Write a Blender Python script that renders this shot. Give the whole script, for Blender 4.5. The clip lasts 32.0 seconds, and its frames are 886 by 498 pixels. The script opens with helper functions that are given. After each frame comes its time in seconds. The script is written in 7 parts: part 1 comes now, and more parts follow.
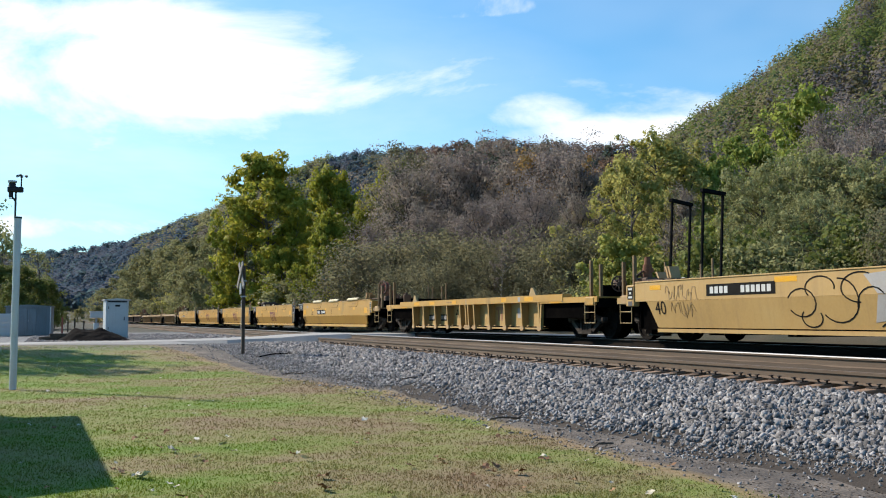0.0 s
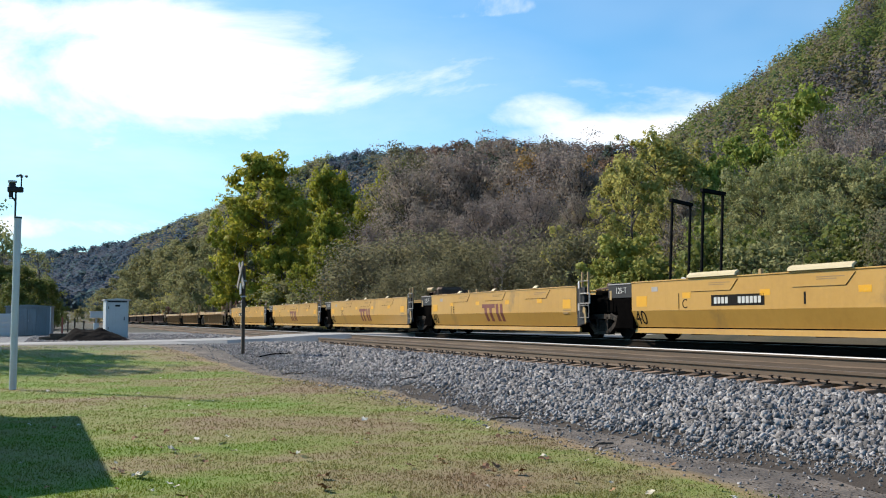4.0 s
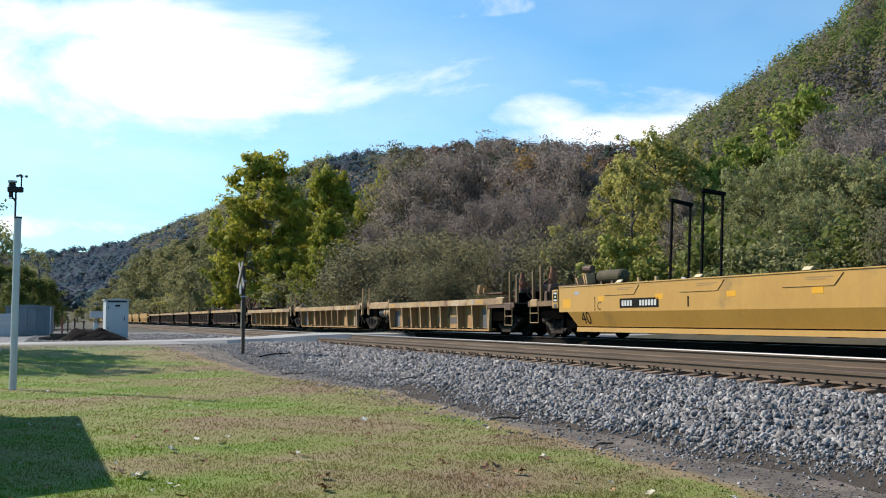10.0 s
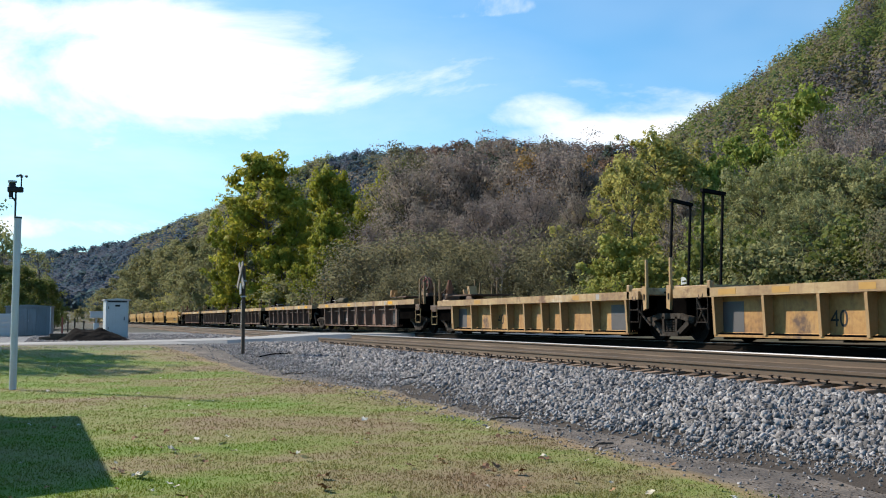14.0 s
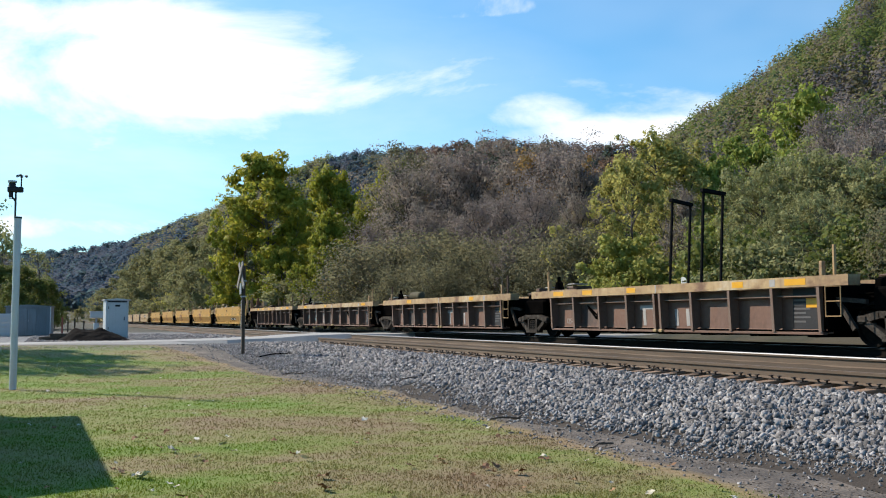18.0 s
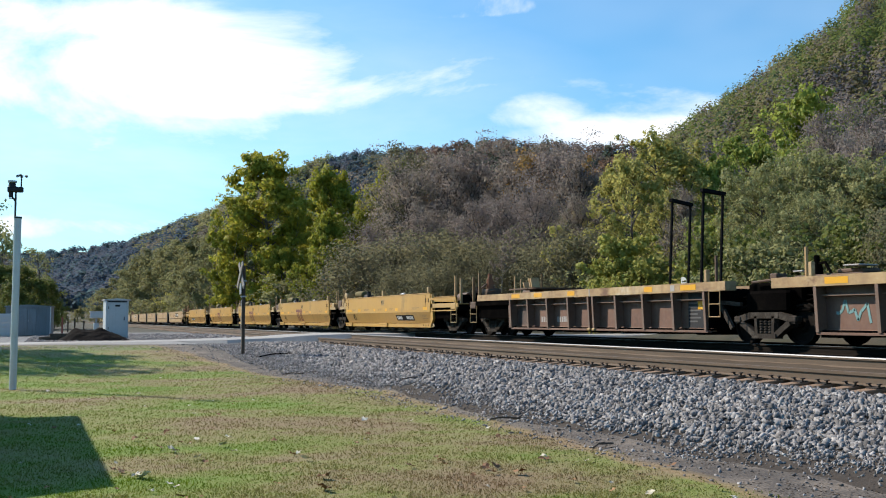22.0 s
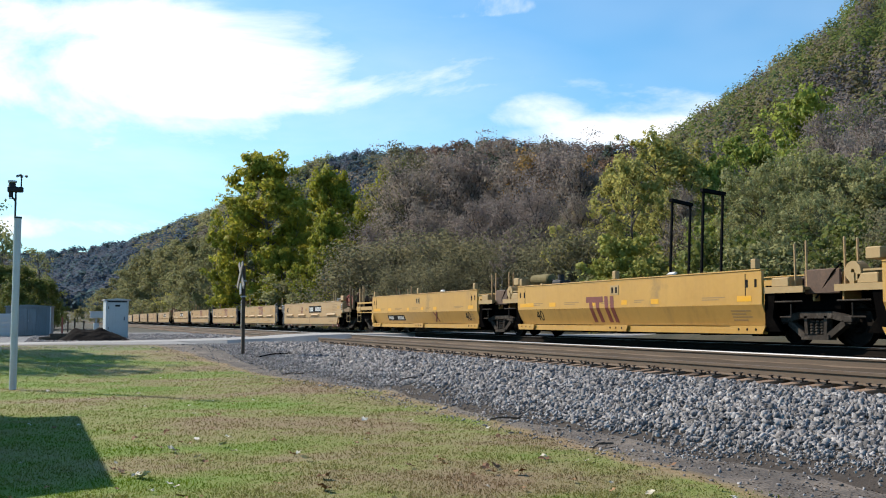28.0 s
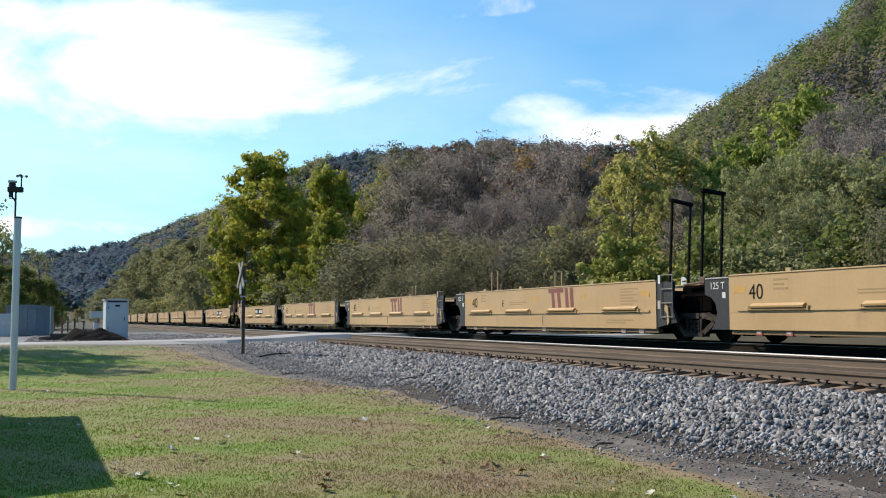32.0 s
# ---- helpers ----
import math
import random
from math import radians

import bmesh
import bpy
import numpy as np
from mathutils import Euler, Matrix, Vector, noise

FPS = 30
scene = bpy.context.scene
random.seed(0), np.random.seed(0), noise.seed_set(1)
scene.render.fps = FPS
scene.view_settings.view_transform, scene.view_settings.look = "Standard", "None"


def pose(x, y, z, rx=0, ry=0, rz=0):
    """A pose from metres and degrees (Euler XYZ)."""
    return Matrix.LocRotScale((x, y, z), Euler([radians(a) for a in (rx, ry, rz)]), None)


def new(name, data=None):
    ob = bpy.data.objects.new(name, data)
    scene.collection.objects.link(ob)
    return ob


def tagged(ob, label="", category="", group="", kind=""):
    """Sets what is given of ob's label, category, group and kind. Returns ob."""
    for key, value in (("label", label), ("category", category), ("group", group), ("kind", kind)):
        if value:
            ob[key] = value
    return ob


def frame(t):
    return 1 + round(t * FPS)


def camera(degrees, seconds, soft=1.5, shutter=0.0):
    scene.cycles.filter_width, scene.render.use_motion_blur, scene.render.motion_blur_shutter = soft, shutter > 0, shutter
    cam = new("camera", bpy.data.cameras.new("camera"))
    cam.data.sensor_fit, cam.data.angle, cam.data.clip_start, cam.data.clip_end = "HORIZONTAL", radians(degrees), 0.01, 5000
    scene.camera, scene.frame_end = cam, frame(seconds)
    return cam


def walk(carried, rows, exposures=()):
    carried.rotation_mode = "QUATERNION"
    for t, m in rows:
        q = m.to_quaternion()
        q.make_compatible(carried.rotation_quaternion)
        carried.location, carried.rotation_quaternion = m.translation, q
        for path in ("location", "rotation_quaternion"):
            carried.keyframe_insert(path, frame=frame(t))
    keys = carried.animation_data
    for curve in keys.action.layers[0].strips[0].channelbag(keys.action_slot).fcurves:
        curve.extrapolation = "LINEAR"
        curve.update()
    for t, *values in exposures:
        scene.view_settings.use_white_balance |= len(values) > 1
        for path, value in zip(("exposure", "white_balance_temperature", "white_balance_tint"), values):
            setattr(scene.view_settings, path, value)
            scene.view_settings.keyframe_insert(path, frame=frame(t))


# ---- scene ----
# Axes: y runs along the tracks, away from the camera; x across them; z = 0 is the lawn.
EYE = (0.0, 0.0, 1.55)
FOV = 48.27
YAW, PITCH = 21.66, 4.12
cam = camera(FOV, 32.0, 1.1)
STAND = pose(*EYE, 90 + PITCH, 0, -YAW)
walk(cam, [(0.0, STAND), (32.0, STAND)], [(0.0, 0.60), (32.0, 0.60)])

# ---- world and sun ----
SUN_AZ, SUN_EL = 38.0, 37.0          # degrees left of +y, above the horizon
SUN_DIR = Vector((-math.sin(radians(SUN_AZ)) * math.cos(radians(SUN_EL)),
                  math.cos(radians(SUN_AZ)) * math.cos(radians(SUN_EL)), math.sin(radians(SUN_EL))))
CS, SN = math.cos(radians(YAW)), math.sin(radians(YAW))


def ahead(right, forward):
    """Plan position from metres to the right of and in front of the camera."""
    return (right * CS + forward * SN, -right * SN + forward * CS)


def build_world():
    world = bpy.data.worlds.new("sky")
    scene.world = world
    world.use_nodes = True
    nt = world.node_tree
    nt.nodes.clear()
    N, L = nt.nodes.new, nt.links.new
    out, bg = N("ShaderNodeOutputWorld"), N("ShaderNodeBackground")
    sky = N("ShaderNodeTexSky")
    sky.sky_type, sky.sun_disc = "NISHITA", False
    sky.sun_elevation, sky.sun_rotation = radians(SUN_EL), radians(-SUN_AZ)
    sky.air_density, sky.dust_density, sky.ozone_density = 1.0, 0.6, 2.0
    co = N("ShaderNodeTexCoord")

    def math_node(op, a, b=None, clamp=False):
        n = N("ShaderNodeMath")
        n.operation, n.use_clamp = op, clamp
        for i, v in enumerate((a, b)):
            if v is None:
                continue
            if isinstance(v, (int, float)):
                n.inputs[i].default_value = v
            else:
                L(v, n.inputs[i])
        return n.outputs[0]

    # turn the directions so that u runs across the valley view and v up
    turn = N("ShaderNodeVectorRotate")
    turn.rotation_type, turn.inputs["Angle"].default_value = "Z_AXIS", radians(YAW)
    L(co.outputs["Generated"], turn.inputs["Vector"])
    sep = N("ShaderNodeSeparateXYZ")
    L(turn.outputs[0], sep.inputs[0])
    fwd = math_node("MAXIMUM", sep.outputs[1], 0.05)
    u = math_node("DIVIDE", sep.outputs[0], fwd)
    v = math_node("DIVIDE", sep.outputs[2], fwd)
    comb = N("ShaderNodeCombineXYZ")
    L(u, comb.inputs[0]), L(v, comb.inputs[1])

    def bank(cu, cv, ru, rv):
        a = math_node("POWER", math_node("DIVIDE", math_node("SUBTRACT", u, cu), ru), 2.0)
        b = math_node("POWER", math_node("DIVIDE", math_node("SUBTRACT", v, cv), rv), 2.0)
        return math_node("SUBTRACT", 1.0, math_node("ADD", a, b))

    def streak(scale, sx, detail, seed, rough=0.62):
        mp = N("ShaderNodeMapping")
        mp.inputs["Scale"].default_value = (sx, 1, 1)
        mp.inputs["Rotation"].default_value = (0, 0, radians(-8))
        mp.inputs["Location"].default_value = (seed, seed * 0.7, 0)
        L(comb.outputs[0], mp.inputs["Vector"])
        n = N("ShaderNodeTexNoise")
        n.inputs["Scale"].default_value, n.inputs["Detail"].default_value = scale, detail
        n.inputs["Roughness"].default_value, n.inputs["Distortion"].default_value = rough, 0.4
        L(mp.outputs[0], n.inputs["Vector"])
        return n.outputs[0]

    banks = bank(-0.46, 0.260, 0.37, 0.070)
    for cu, cv, ru, rv in ((-0.36, 0.305, 0.16, 0.026), (-0.26, 0.222, 0.13, 0.018), (-0.62, 0.245, 0.26, 0.075), (0.17, 0.190, 0.13, 0.021), (0.09, 0.212, 0.06, 0.022),
                           (-0.40, 0.095, 0.15, 0.014)):
        banks = math_node("MAXIMUM", banks, bank(cu, cv, ru, rv))
    for cu, cv, ru, rv in ((0.12, 0.205, 0.16, 0.035), (0.10, 0.215, 0.06, 0.03), (-0.095, 0.275, 0.05, 0.012), (0.0, 0.325, 0.08, 0.012)):
        banks = math_node("MAXIMUM", banks, math_node("MINIMUM", bank(cu, cv, ru, rv), -0.25))
    banks = math_node("MAXIMUM", banks, -1.4)
    wisps = streak(9.0, 0.42, 9, 3.1)
    dens = math_node("ADD", math_node("MULTIPLY", banks, 0.75), math_node("MULTIPLY", math_node("SUBTRACT", wisps, 0.5), 4.2))
    dens = math_node("ADD", dens, 0.05)
    ramp = N("ShaderNodeMapRange")
    ramp.interpolation_type = "SMOOTHSTEP"
    ramp.inputs["From Min"].default_value, ramp.inputs["From Max"].default_value = -0.55, 1.25
    L(dens, ramp.inputs["Value"])
    veil = math_node("MULTIPLY", math_node("SUBTRACT", streak(3.0, 0.35, 4, 8.3), 0.42), 0.5, True)
    haze = math_node("MULTIPLY", math_node("MAXIMUM", bank(-0.35, 0.17, 0.62, 0.24), 0.0), math_node("ADD", math_node("MULTIPLY", streak(5.0, 0.3, 6, 5.7), 0.9), -0.12), True)
    cover = math_node("MAXIMUM", ramp.outputs[0], math_node("MAXIMUM", veil, haze))
    mix = N("ShaderNodeMix")
    mix.data_type = "RGBA"
    L(cover, mix.inputs["Factor"])
    gain = N("ShaderNodeMix")
    gain.data_type, gain.blend_type = "RGBA", "MULTIPLY"
    gain.inputs["Factor"].default_value = 1.0
    L(sky.outputs[0], gain.inputs["A"])
    gain.inputs["B"].default_value = (0.52, 1.10, 1.34, 1)
    L(gain.outputs["Result"], mix.inputs["A"])
    mix.inputs["B"].default_value = (9.5, 9.6, 9.9, 1)
    L(mix.outputs["Result"], bg.inputs["Color"])
    bg.inputs["Strength"].default_value = 0.090
    L(bg.outputs[0], out.inputs["Surface"])


build_world()
sun = new("sun", bpy.data.lights.new("sun", "SUN"))
sun.data.energy, sun.data.angle, sun.data.color = 5.0, radians(0.53), (1.0, 0.875, 0.73)
sun.rotation_mode = "QUATERNION"
sun.rotation_quaternion = SUN_DIR.to_track_quat("Z", "Y")
sun.location = SUN_DIR * 60


# ---- materials ----
def material(name, stops, scale=3.0, fine=40.0, rough=0.7, metal=0.0, bump=0.2, bump_scale=None, stretch=(1, 1, 1),
             spread=0.5, per_object=0.0, per_island=0.0, streaks=None, spots=None, space="Object", translucent=0.0, fine_mix=0.35, shine=0.5, streak_scale=9.0):
    """A procedural surface. stops: colours from low to high noise; streaks: (colour, amount) of vertical run-down stains;
    spots: (colour, scale, threshold) of blotches."""
    m = bpy.data.materials.new(name)
    m.use_nodes = True
    nt = m.node_tree
    nt.nodes.clear()
    N, L = nt.nodes.new, nt.links.new
    out, bsdf = N("ShaderNodeOutputMaterial"), N("ShaderNodeBsdfPrincipled")
    co = N("ShaderNodeTexCoord")
    mp = N("ShaderNodeMapping")
    mp.inputs["Scale"].default_value = stretch
    L(co.outputs[space], mp.inputs["Vector"])
    vec = mp.outputs[0]
    info = None
    if per_object:
        info = N("ShaderNodeObjectInfo")

    def noise_node(s, detail=5, rough_n=0.6, v=None):
        n = N("ShaderNodeTexNoise")
        n.inputs["Scale"].default_value, n.inputs["Detail"].default_value, n.inputs["Roughness"].default_value = s, detail, rough_n
        L(v or vec, n.inputs["Vector"])
        return n.outputs[0]

    def calc(op, a, b, clamp=False):
        n = N("ShaderNodeMath")
        n.operation, n.use_clamp = op, clamp
        for i, q in enumerate((a, b)):
            if isinstance(q, (int, float)):
                n.inputs[i].default_value = q
            else:
                L(q, n.inputs[i])
        return n.outputs[0]

    big, small = noise_node(scale), noise_node(fine, 3)
    f = calc("ADD", calc("MULTIPLY", big, 1 - fine_mix), calc("MULTIPLY", small, fine_mix))
    if per_object:
        f = calc("ADD", f, calc("MULTIPLY", calc("SUBTRACT", info.outputs["Random"], 0.5), per_object))
    if per_island:
        geo = N("ShaderNodeNewGeometry")
        f = calc("ADD", f, calc("MULTIPLY", calc("SUBTRACT", geo.outputs["Random Per Island"], 0.5), per_island))
    ramp = N("ShaderNodeValToRGB")
    el = ramp.color_ramp.elements
    lo, hi = 0.5 - spread / 2, 0.5 + spread / 2
    while len(el) < len(stops):
        el.new(0.5)
    for i, c in enumerate(stops):
        el[i].position = lo + (hi - lo) * i / max(1, len(stops) - 1)
        el[i].color = (*c, 1)
    L(f, ramp.inputs[0])
    col = ramp.outputs[0]

    def blend(a, colour, factor):
        n = N("ShaderNodeMix")
        n.data_type = "RGBA"
        L(factor, n.inputs["Factor"])
        L(a, n.inputs["A"])
        n.inputs["B"].default_value = (*colour, 1)
        return n.outputs["Result"]

    if streaks:
        mp2 = N("ShaderNodeMapping")
        mp2.inputs["Scale"].default_value = (1.0, 1.0, 0.06)
        L(co.outputs[space], mp2.inputs["Vector"])
        s = noise_node(streak_scale, 6, 0.7, mp2.outputs[0])
        col = blend(col, streaks[0], calc("MULTIPLY", calc("SUBTRACT", s, 0.5), streaks[1] * 5, True))
    if spots:
        s = noise_node(spots[1], 6, 0.65)
        col = blend(col, spots[0], calc("MULTIPLY", calc("SUBTRACT", s, spots[2]), 9.0, True))
    L(col, bsdf.inputs["Base Color"])
    bsdf.inputs["Roughness"].default_value, bsdf.inputs["Metallic"].default_value = rough, metal
    bsdf.inputs["Specular IOR Level"].default_value = shine
    if bump:
        b = N("ShaderNodeBump")
        b.inputs["Strength"].default_value, b.inputs["Distance"].default_value = bump, 0.02
        L(noise_node(bump_scale or fine, 4), b.inputs["Height"])
        L(b.outputs[0], bsdf.inputs["Normal"])
    if translucent:
        tr, ms = N("ShaderNodeBsdfTranslucent"), N("ShaderNodeMixShader")
        ms.inputs[0].default_value = translucent
        L(col, tr.inputs["Color"])
        L(bsdf.outputs[0], ms.inputs[1]), L(tr.outputs[0], ms.inputs[2])
        L(ms.outputs[0], out.inputs["Surface"])
    else:
        L(bsdf.outputs[0], out.inputs["Surface"])
    return m


YELLOW = material("yellow_paint", [(0.36, 0.193, 0.036), (0.425, 0.238, 0.048), (0.465, 0.27, 0.063)], 0.5, 9, 0.42, bump=0.03, streaks=((0.235, 0.137, 0.040), 0.22), streak_scale=2.6, spread=0.5, spots=((0.28, 0.165, 0.048), 0.8, 0.585))
YELLOW_STREAK = material("dirt_streaked_yellow_paint", [(0.33, 0.182, 0.038), (0.39, 0.222, 0.052), (0.42, 0.25, 0.066)], 0.6, 9, 0.5, bump=0.03, streaks=((0.150, 0.088, 0.034), 0.45), streak_scale=2.2, spread=0.5)
YELLOW_WORN = material("faded_yellow_paint", [(0.305, 0.19, 0.06), (0.378, 0.236, 0.077), (0.41, 0.275, 0.10)], 0.8, 16, 0.6, bump=0.08, streaks=((0.204, 0.122, 0.054), 0.35), streak_scale=3.5, spots=((0.163, 0.095, 0.048), 2.2, 0.68), spread=0.45)
YELLOW_PALE = material("pale_yellow_paint", [(0.305, 0.19, 0.078), (0.355, 0.228, 0.102), (0.385, 0.255, 0.122)], 0.8, 12, 0.5, bump=0.04, streaks=((0.245, 0.163, 0.068), 0.28), streak_scale=3.0, spread=0.45, spots=((0.27, 0.175, 0.078), 0.8, 0.60))
OCHRE_RUST = material("weathered_ochre_paint", [(0.13, 0.064, 0.03), (0.30, 0.158, 0.05), (0.40, 0.228, 0.074), (0.43, 0.27, 0.115)], 1.0, 9, 0.75, bump=0.12, streaks=((0.075, 0.042, 0.028), 0.5), streak_scale=3.2, spots=((0.085, 0.05, 0.034), 0.9, 0.56), spread=0.45)
BROWN = material("brown_freight_paint", [(0.075, 0.035, 0.023), (0.135, 0.068, 0.045), (0.187, 0.103, 0.070)], 0.7, 9, 0.7, bump=0.08, streaks=((0.15, 0.105, 0.085), 0.35), streak_scale=3.0, spots=((0.045, 0.03, 0.026), 0.7, 0.58), spread=0.5)
CHORD = material("rusted_yellow_chord", [(0.14, 0.078, 0.042), (0.28, 0.178, 0.082), (0.38, 0.262, 0.125), (0.46, 0.385, 0.27)], 0.9, 8, 0.65, bump=0.1, streaks=((0.12, 0.06, 0.035), 0.5), streak_scale=3.0, spots=((0.13, 0.062, 0.03), 1.3, 0.54), spread=0.36, stretch=(1, 0.6, 1), fine_mix=0.25)
SAFETY = material("reflective_yellow_strip", [(0.60, 0.285, 0.008), (0.64, 0.335, 0.015)], 4, 40, 0.35, bump=0)
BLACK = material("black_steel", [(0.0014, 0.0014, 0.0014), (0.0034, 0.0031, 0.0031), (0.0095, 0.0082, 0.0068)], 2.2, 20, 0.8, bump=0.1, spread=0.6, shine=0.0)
GREY_STEEL = material("dark_grey_paint", [(0.0085, 0.0085, 0.0105), (0.0155, 0.0155, 0.018), (0.027, 0.027, 0.030)], 1.5, 18, 0.6, bump=0.06, spread=0.5, shine=0.3)
RUST = material("rusty_steel", [(0.028, 0.015, 0.0095), (0.07, 0.036, 0.02), (0.13, 0.07, 0.038)], 2.5, 18, 0.75, bump=0.15, spread=0.5)
WHITE = material("white_marking_paint", [(0.422, 0.422, 0.408), (0.544, 0.544, 0.530)], 3, 30, 0.5, bump=0)
INK = material("black_marking_paint", [(0.006, 0.0058, 0.0055), (0.013, 0.0125, 0.012)], 3, 30, 0.8, bump=0, shine=0.08)
MAROON = material("maroon_marking_paint", [(0.116, 0.024, 0.0170), (0.170, 0.041, 0.027)], 3, 30, 0.5, bump=0)
RED = material("red_brown_paint", [(0.22, 0.042, 0.028), (0.32, 0.075, 0.048)], 3, 30, 0.6, bump=0.05)
CREAM = material("tan_fitting_paint", [(0.26, 0.17, 0.065), (0.36, 0.25, 0.11)], 3, 30, 0.6, bump=0.05)
RAIL = material("rail_steel_rusted", [(0.066, 0.044, 0.029), (0.10, 0.069, 0.046), (0.14, 0.098, 0.066)], 2.0, 30, 0.8, bump=0.1, spread=0.5, stretch=(1, 0.2, 1))
RAIL_TOP = material("polished_rail_steel", [(0.12, 0.123, 0.132), (0.17, 0.173, 0.183)], 2.0, 30, 0.55, metal=1.0, bump=0.02, stretch=(1, 0.1, 1))
TIE = material("creosoted_tie_wood", [(0.0908, 0.0536, 0.032), (0.1723, 0.1073, 0.0654), (0.2662, 0.174, 0.1094)], 2.0, 30, 0.9, bump=0.4, stretch=(0.3, 3, 3), per_object=0.3, spread=0.5)
STONE = material("crushed_limestone", [(0.0301, 0.0297, 0.0306), (0.0955, 0.0931, 0.0957), (0.1658, 0.1614, 0.1649), (0.2461, 0.2396, 0.2429), (0.4018, 0.3911, 0.3852)], 3.0, 30, 0.9, bump=0.3, per_island=0.6, spread=0.85, fine_mix=0.3)


# ---- building helpers ----
class Shape:
    """Collects faces for one mesh."""

    def __init__(self):
        self.v, self.f = [], []

    def add(self, verts, faces):
        n = len(self.v)
        self.v += [tuple(p) for p in verts]
        self.f += [tuple(i + n for i in q) for q in faces]
        return self

    def box(self, x0, x1, y0, y1, z0, z1, cham=0.0):
        if cham <= 0:
            vs = [(x, y, z) for z in (z0, z1) for y in (y0, y1) for x in (x0, x1)]
            return self.add(vs, [(0, 2, 3, 1), (4, 5, 7, 6), (0, 1, 5, 4), (2, 6, 7, 3), (0, 4, 6, 2), (1, 3, 7, 5)])
        c = cham
        ring = [(x0 + c, y0), (x1 - c, y0), (x1, y0 + c), (x1, y1 - c), (x1 - c, y1), (x0 + c, y1), (x0, y1 - c), (x0, y0 + c)]
        mx, my = (x0 + x1) / 2, (y0 + y1) / 2

        def small(p):
            return (p[0] + (c if p[0] < mx else -c), p[1] + (c if p[1] < my else -c))
        lay = [[(*small(p), z0) for p in ring], [(*p, z0 + c) for p in ring], [(*p, z1 - c) for p in ring], [(*small(p), z1) for p in ring]]
        vs = [p for l in lay for p in l]
        fs = [(a * 8 + i, a * 8 + (i + 1) % 8, a * 8 + 8 + (i + 1) % 8, a * 8 + 8 + i) for a in range(3) for i in range(8)]
        return self.add(vs, fs + [tuple(range(7, -1, -1)), tuple(range(24, 32))])

    def prism(self, outline, axis, a, b):
        """Extrudes a closed outline. axis y: points are (x, z); axis x: (y, z); axis z: (x, y)."""
        def put(p, w):
            return {"y": (p[0], w, p[1]), "x": (w, p[0], p[1]), "z": (p[0], p[1], w)}[axis]
        n = len(outline)
        return self.add([put(p, a) for p in outline] + [put(p, b) for p in outline],
                        [(i, (i + 1) % n, n + (i + 1) % n, n + i) for i in range(n)] + [tuple(range(n - 1, -1, -1)), tuple(range(n, 2 * n))])

    def rod(self, p0, p1, r0, r1=None, n=8, caps=True):
        p0, p1 = Vector(p0), Vector(p1)
        r1 = r0 if r1 is None else r1
        d = (p1 - p0).normalized()
        a = d.orthogonal().normalized()
        b = d.cross(a)
        vs = []
        for p, r in ((p0, r0), (p1, r1)):
            vs += [p + (a * math.cos(2 * math.pi * i / n) + b * math.sin(2 * math.pi * i / n)) * r for i in range(n)]
        fs = [(i, (i + 1) % n, n + (i + 1) % n, n + i) for i in range(n)]
        if caps:
            fs += [tuple(range(n - 1, -1, -1)), tuple(range(n, 2 * n))]
        return self.add(vs, fs)

    def tube(self, pts, r, n=6):
        for a, b in zip(pts, pts[1:]):
            self.rod(a, b, r, n=n)
        return self

    def mesh(self, name, mat, smooth=False):
        me = bpy.data.meshes.new(name)
        me.from_pydata(self.v, [], self.f)
        me.materials.append(mat)
        if smooth:
            me.polygons.foreach_set("use_smooth", [True] * len(me.polygons))
        me.update()
        return me


def tidy(me):
    """Makes the face directions of a closed mesh agree."""
    bm = bmesh.new()
    bm.from_mesh(me)
    bmesh.ops.recalc_face_normals(bm, faces=bm.faces)
    bm.to_mesh(me)
    bm.free()
    return me


def part(name, shape, mat, parent=None, label="", at=None, smooth=False):
    me = shape if isinstance(shape, bpy.types.Mesh) else tidy(shape.mesh(name, mat, smooth))
    ob = new(name, me)
    if parent is not None:
        ob.parent = parent
    if at is not None:
        ob.matrix_basis = at
    if label:
        ob["label"] = label
    return ob


def thing(name, label, category, group="", at=None, kind=""):
    ob = new(name)
    ob.empty_display_size = 0.2
    if at is not None:
        ob.matrix_basis = at
    return tagged(ob, label, category, group, kind)


def sheet(name, verts, faces, mat, smooth=False):
    """A mesh object from numpy arrays; faces all of one size."""
    me = bpy.data.meshes.new(name)
    nf, k = faces.shape
    me.vertices.add(len(verts))
    me.vertices.foreach_set("co", np.ascontiguousarray(verts, dtype=np.float32).ravel())
    me.loops.add(nf * k)
    me.loops.foreach_set("vertex_index", np.ascontiguousarray(faces, dtype=np.int32).ravel())
    me.polygons.add(nf)
    me.polygons.foreach_set("loop_start", np.arange(0, nf * k, k, dtype=np.int32))
    me.polygons.foreach_set("loop_total", np.full(nf, k, dtype=np.int32))
    if smooth:
        me.polygons.foreach_set("use_smooth", np.ones(nf, dtype=bool))
    me.materials.append(mat)
    me.update()
    me.validate()
    return me


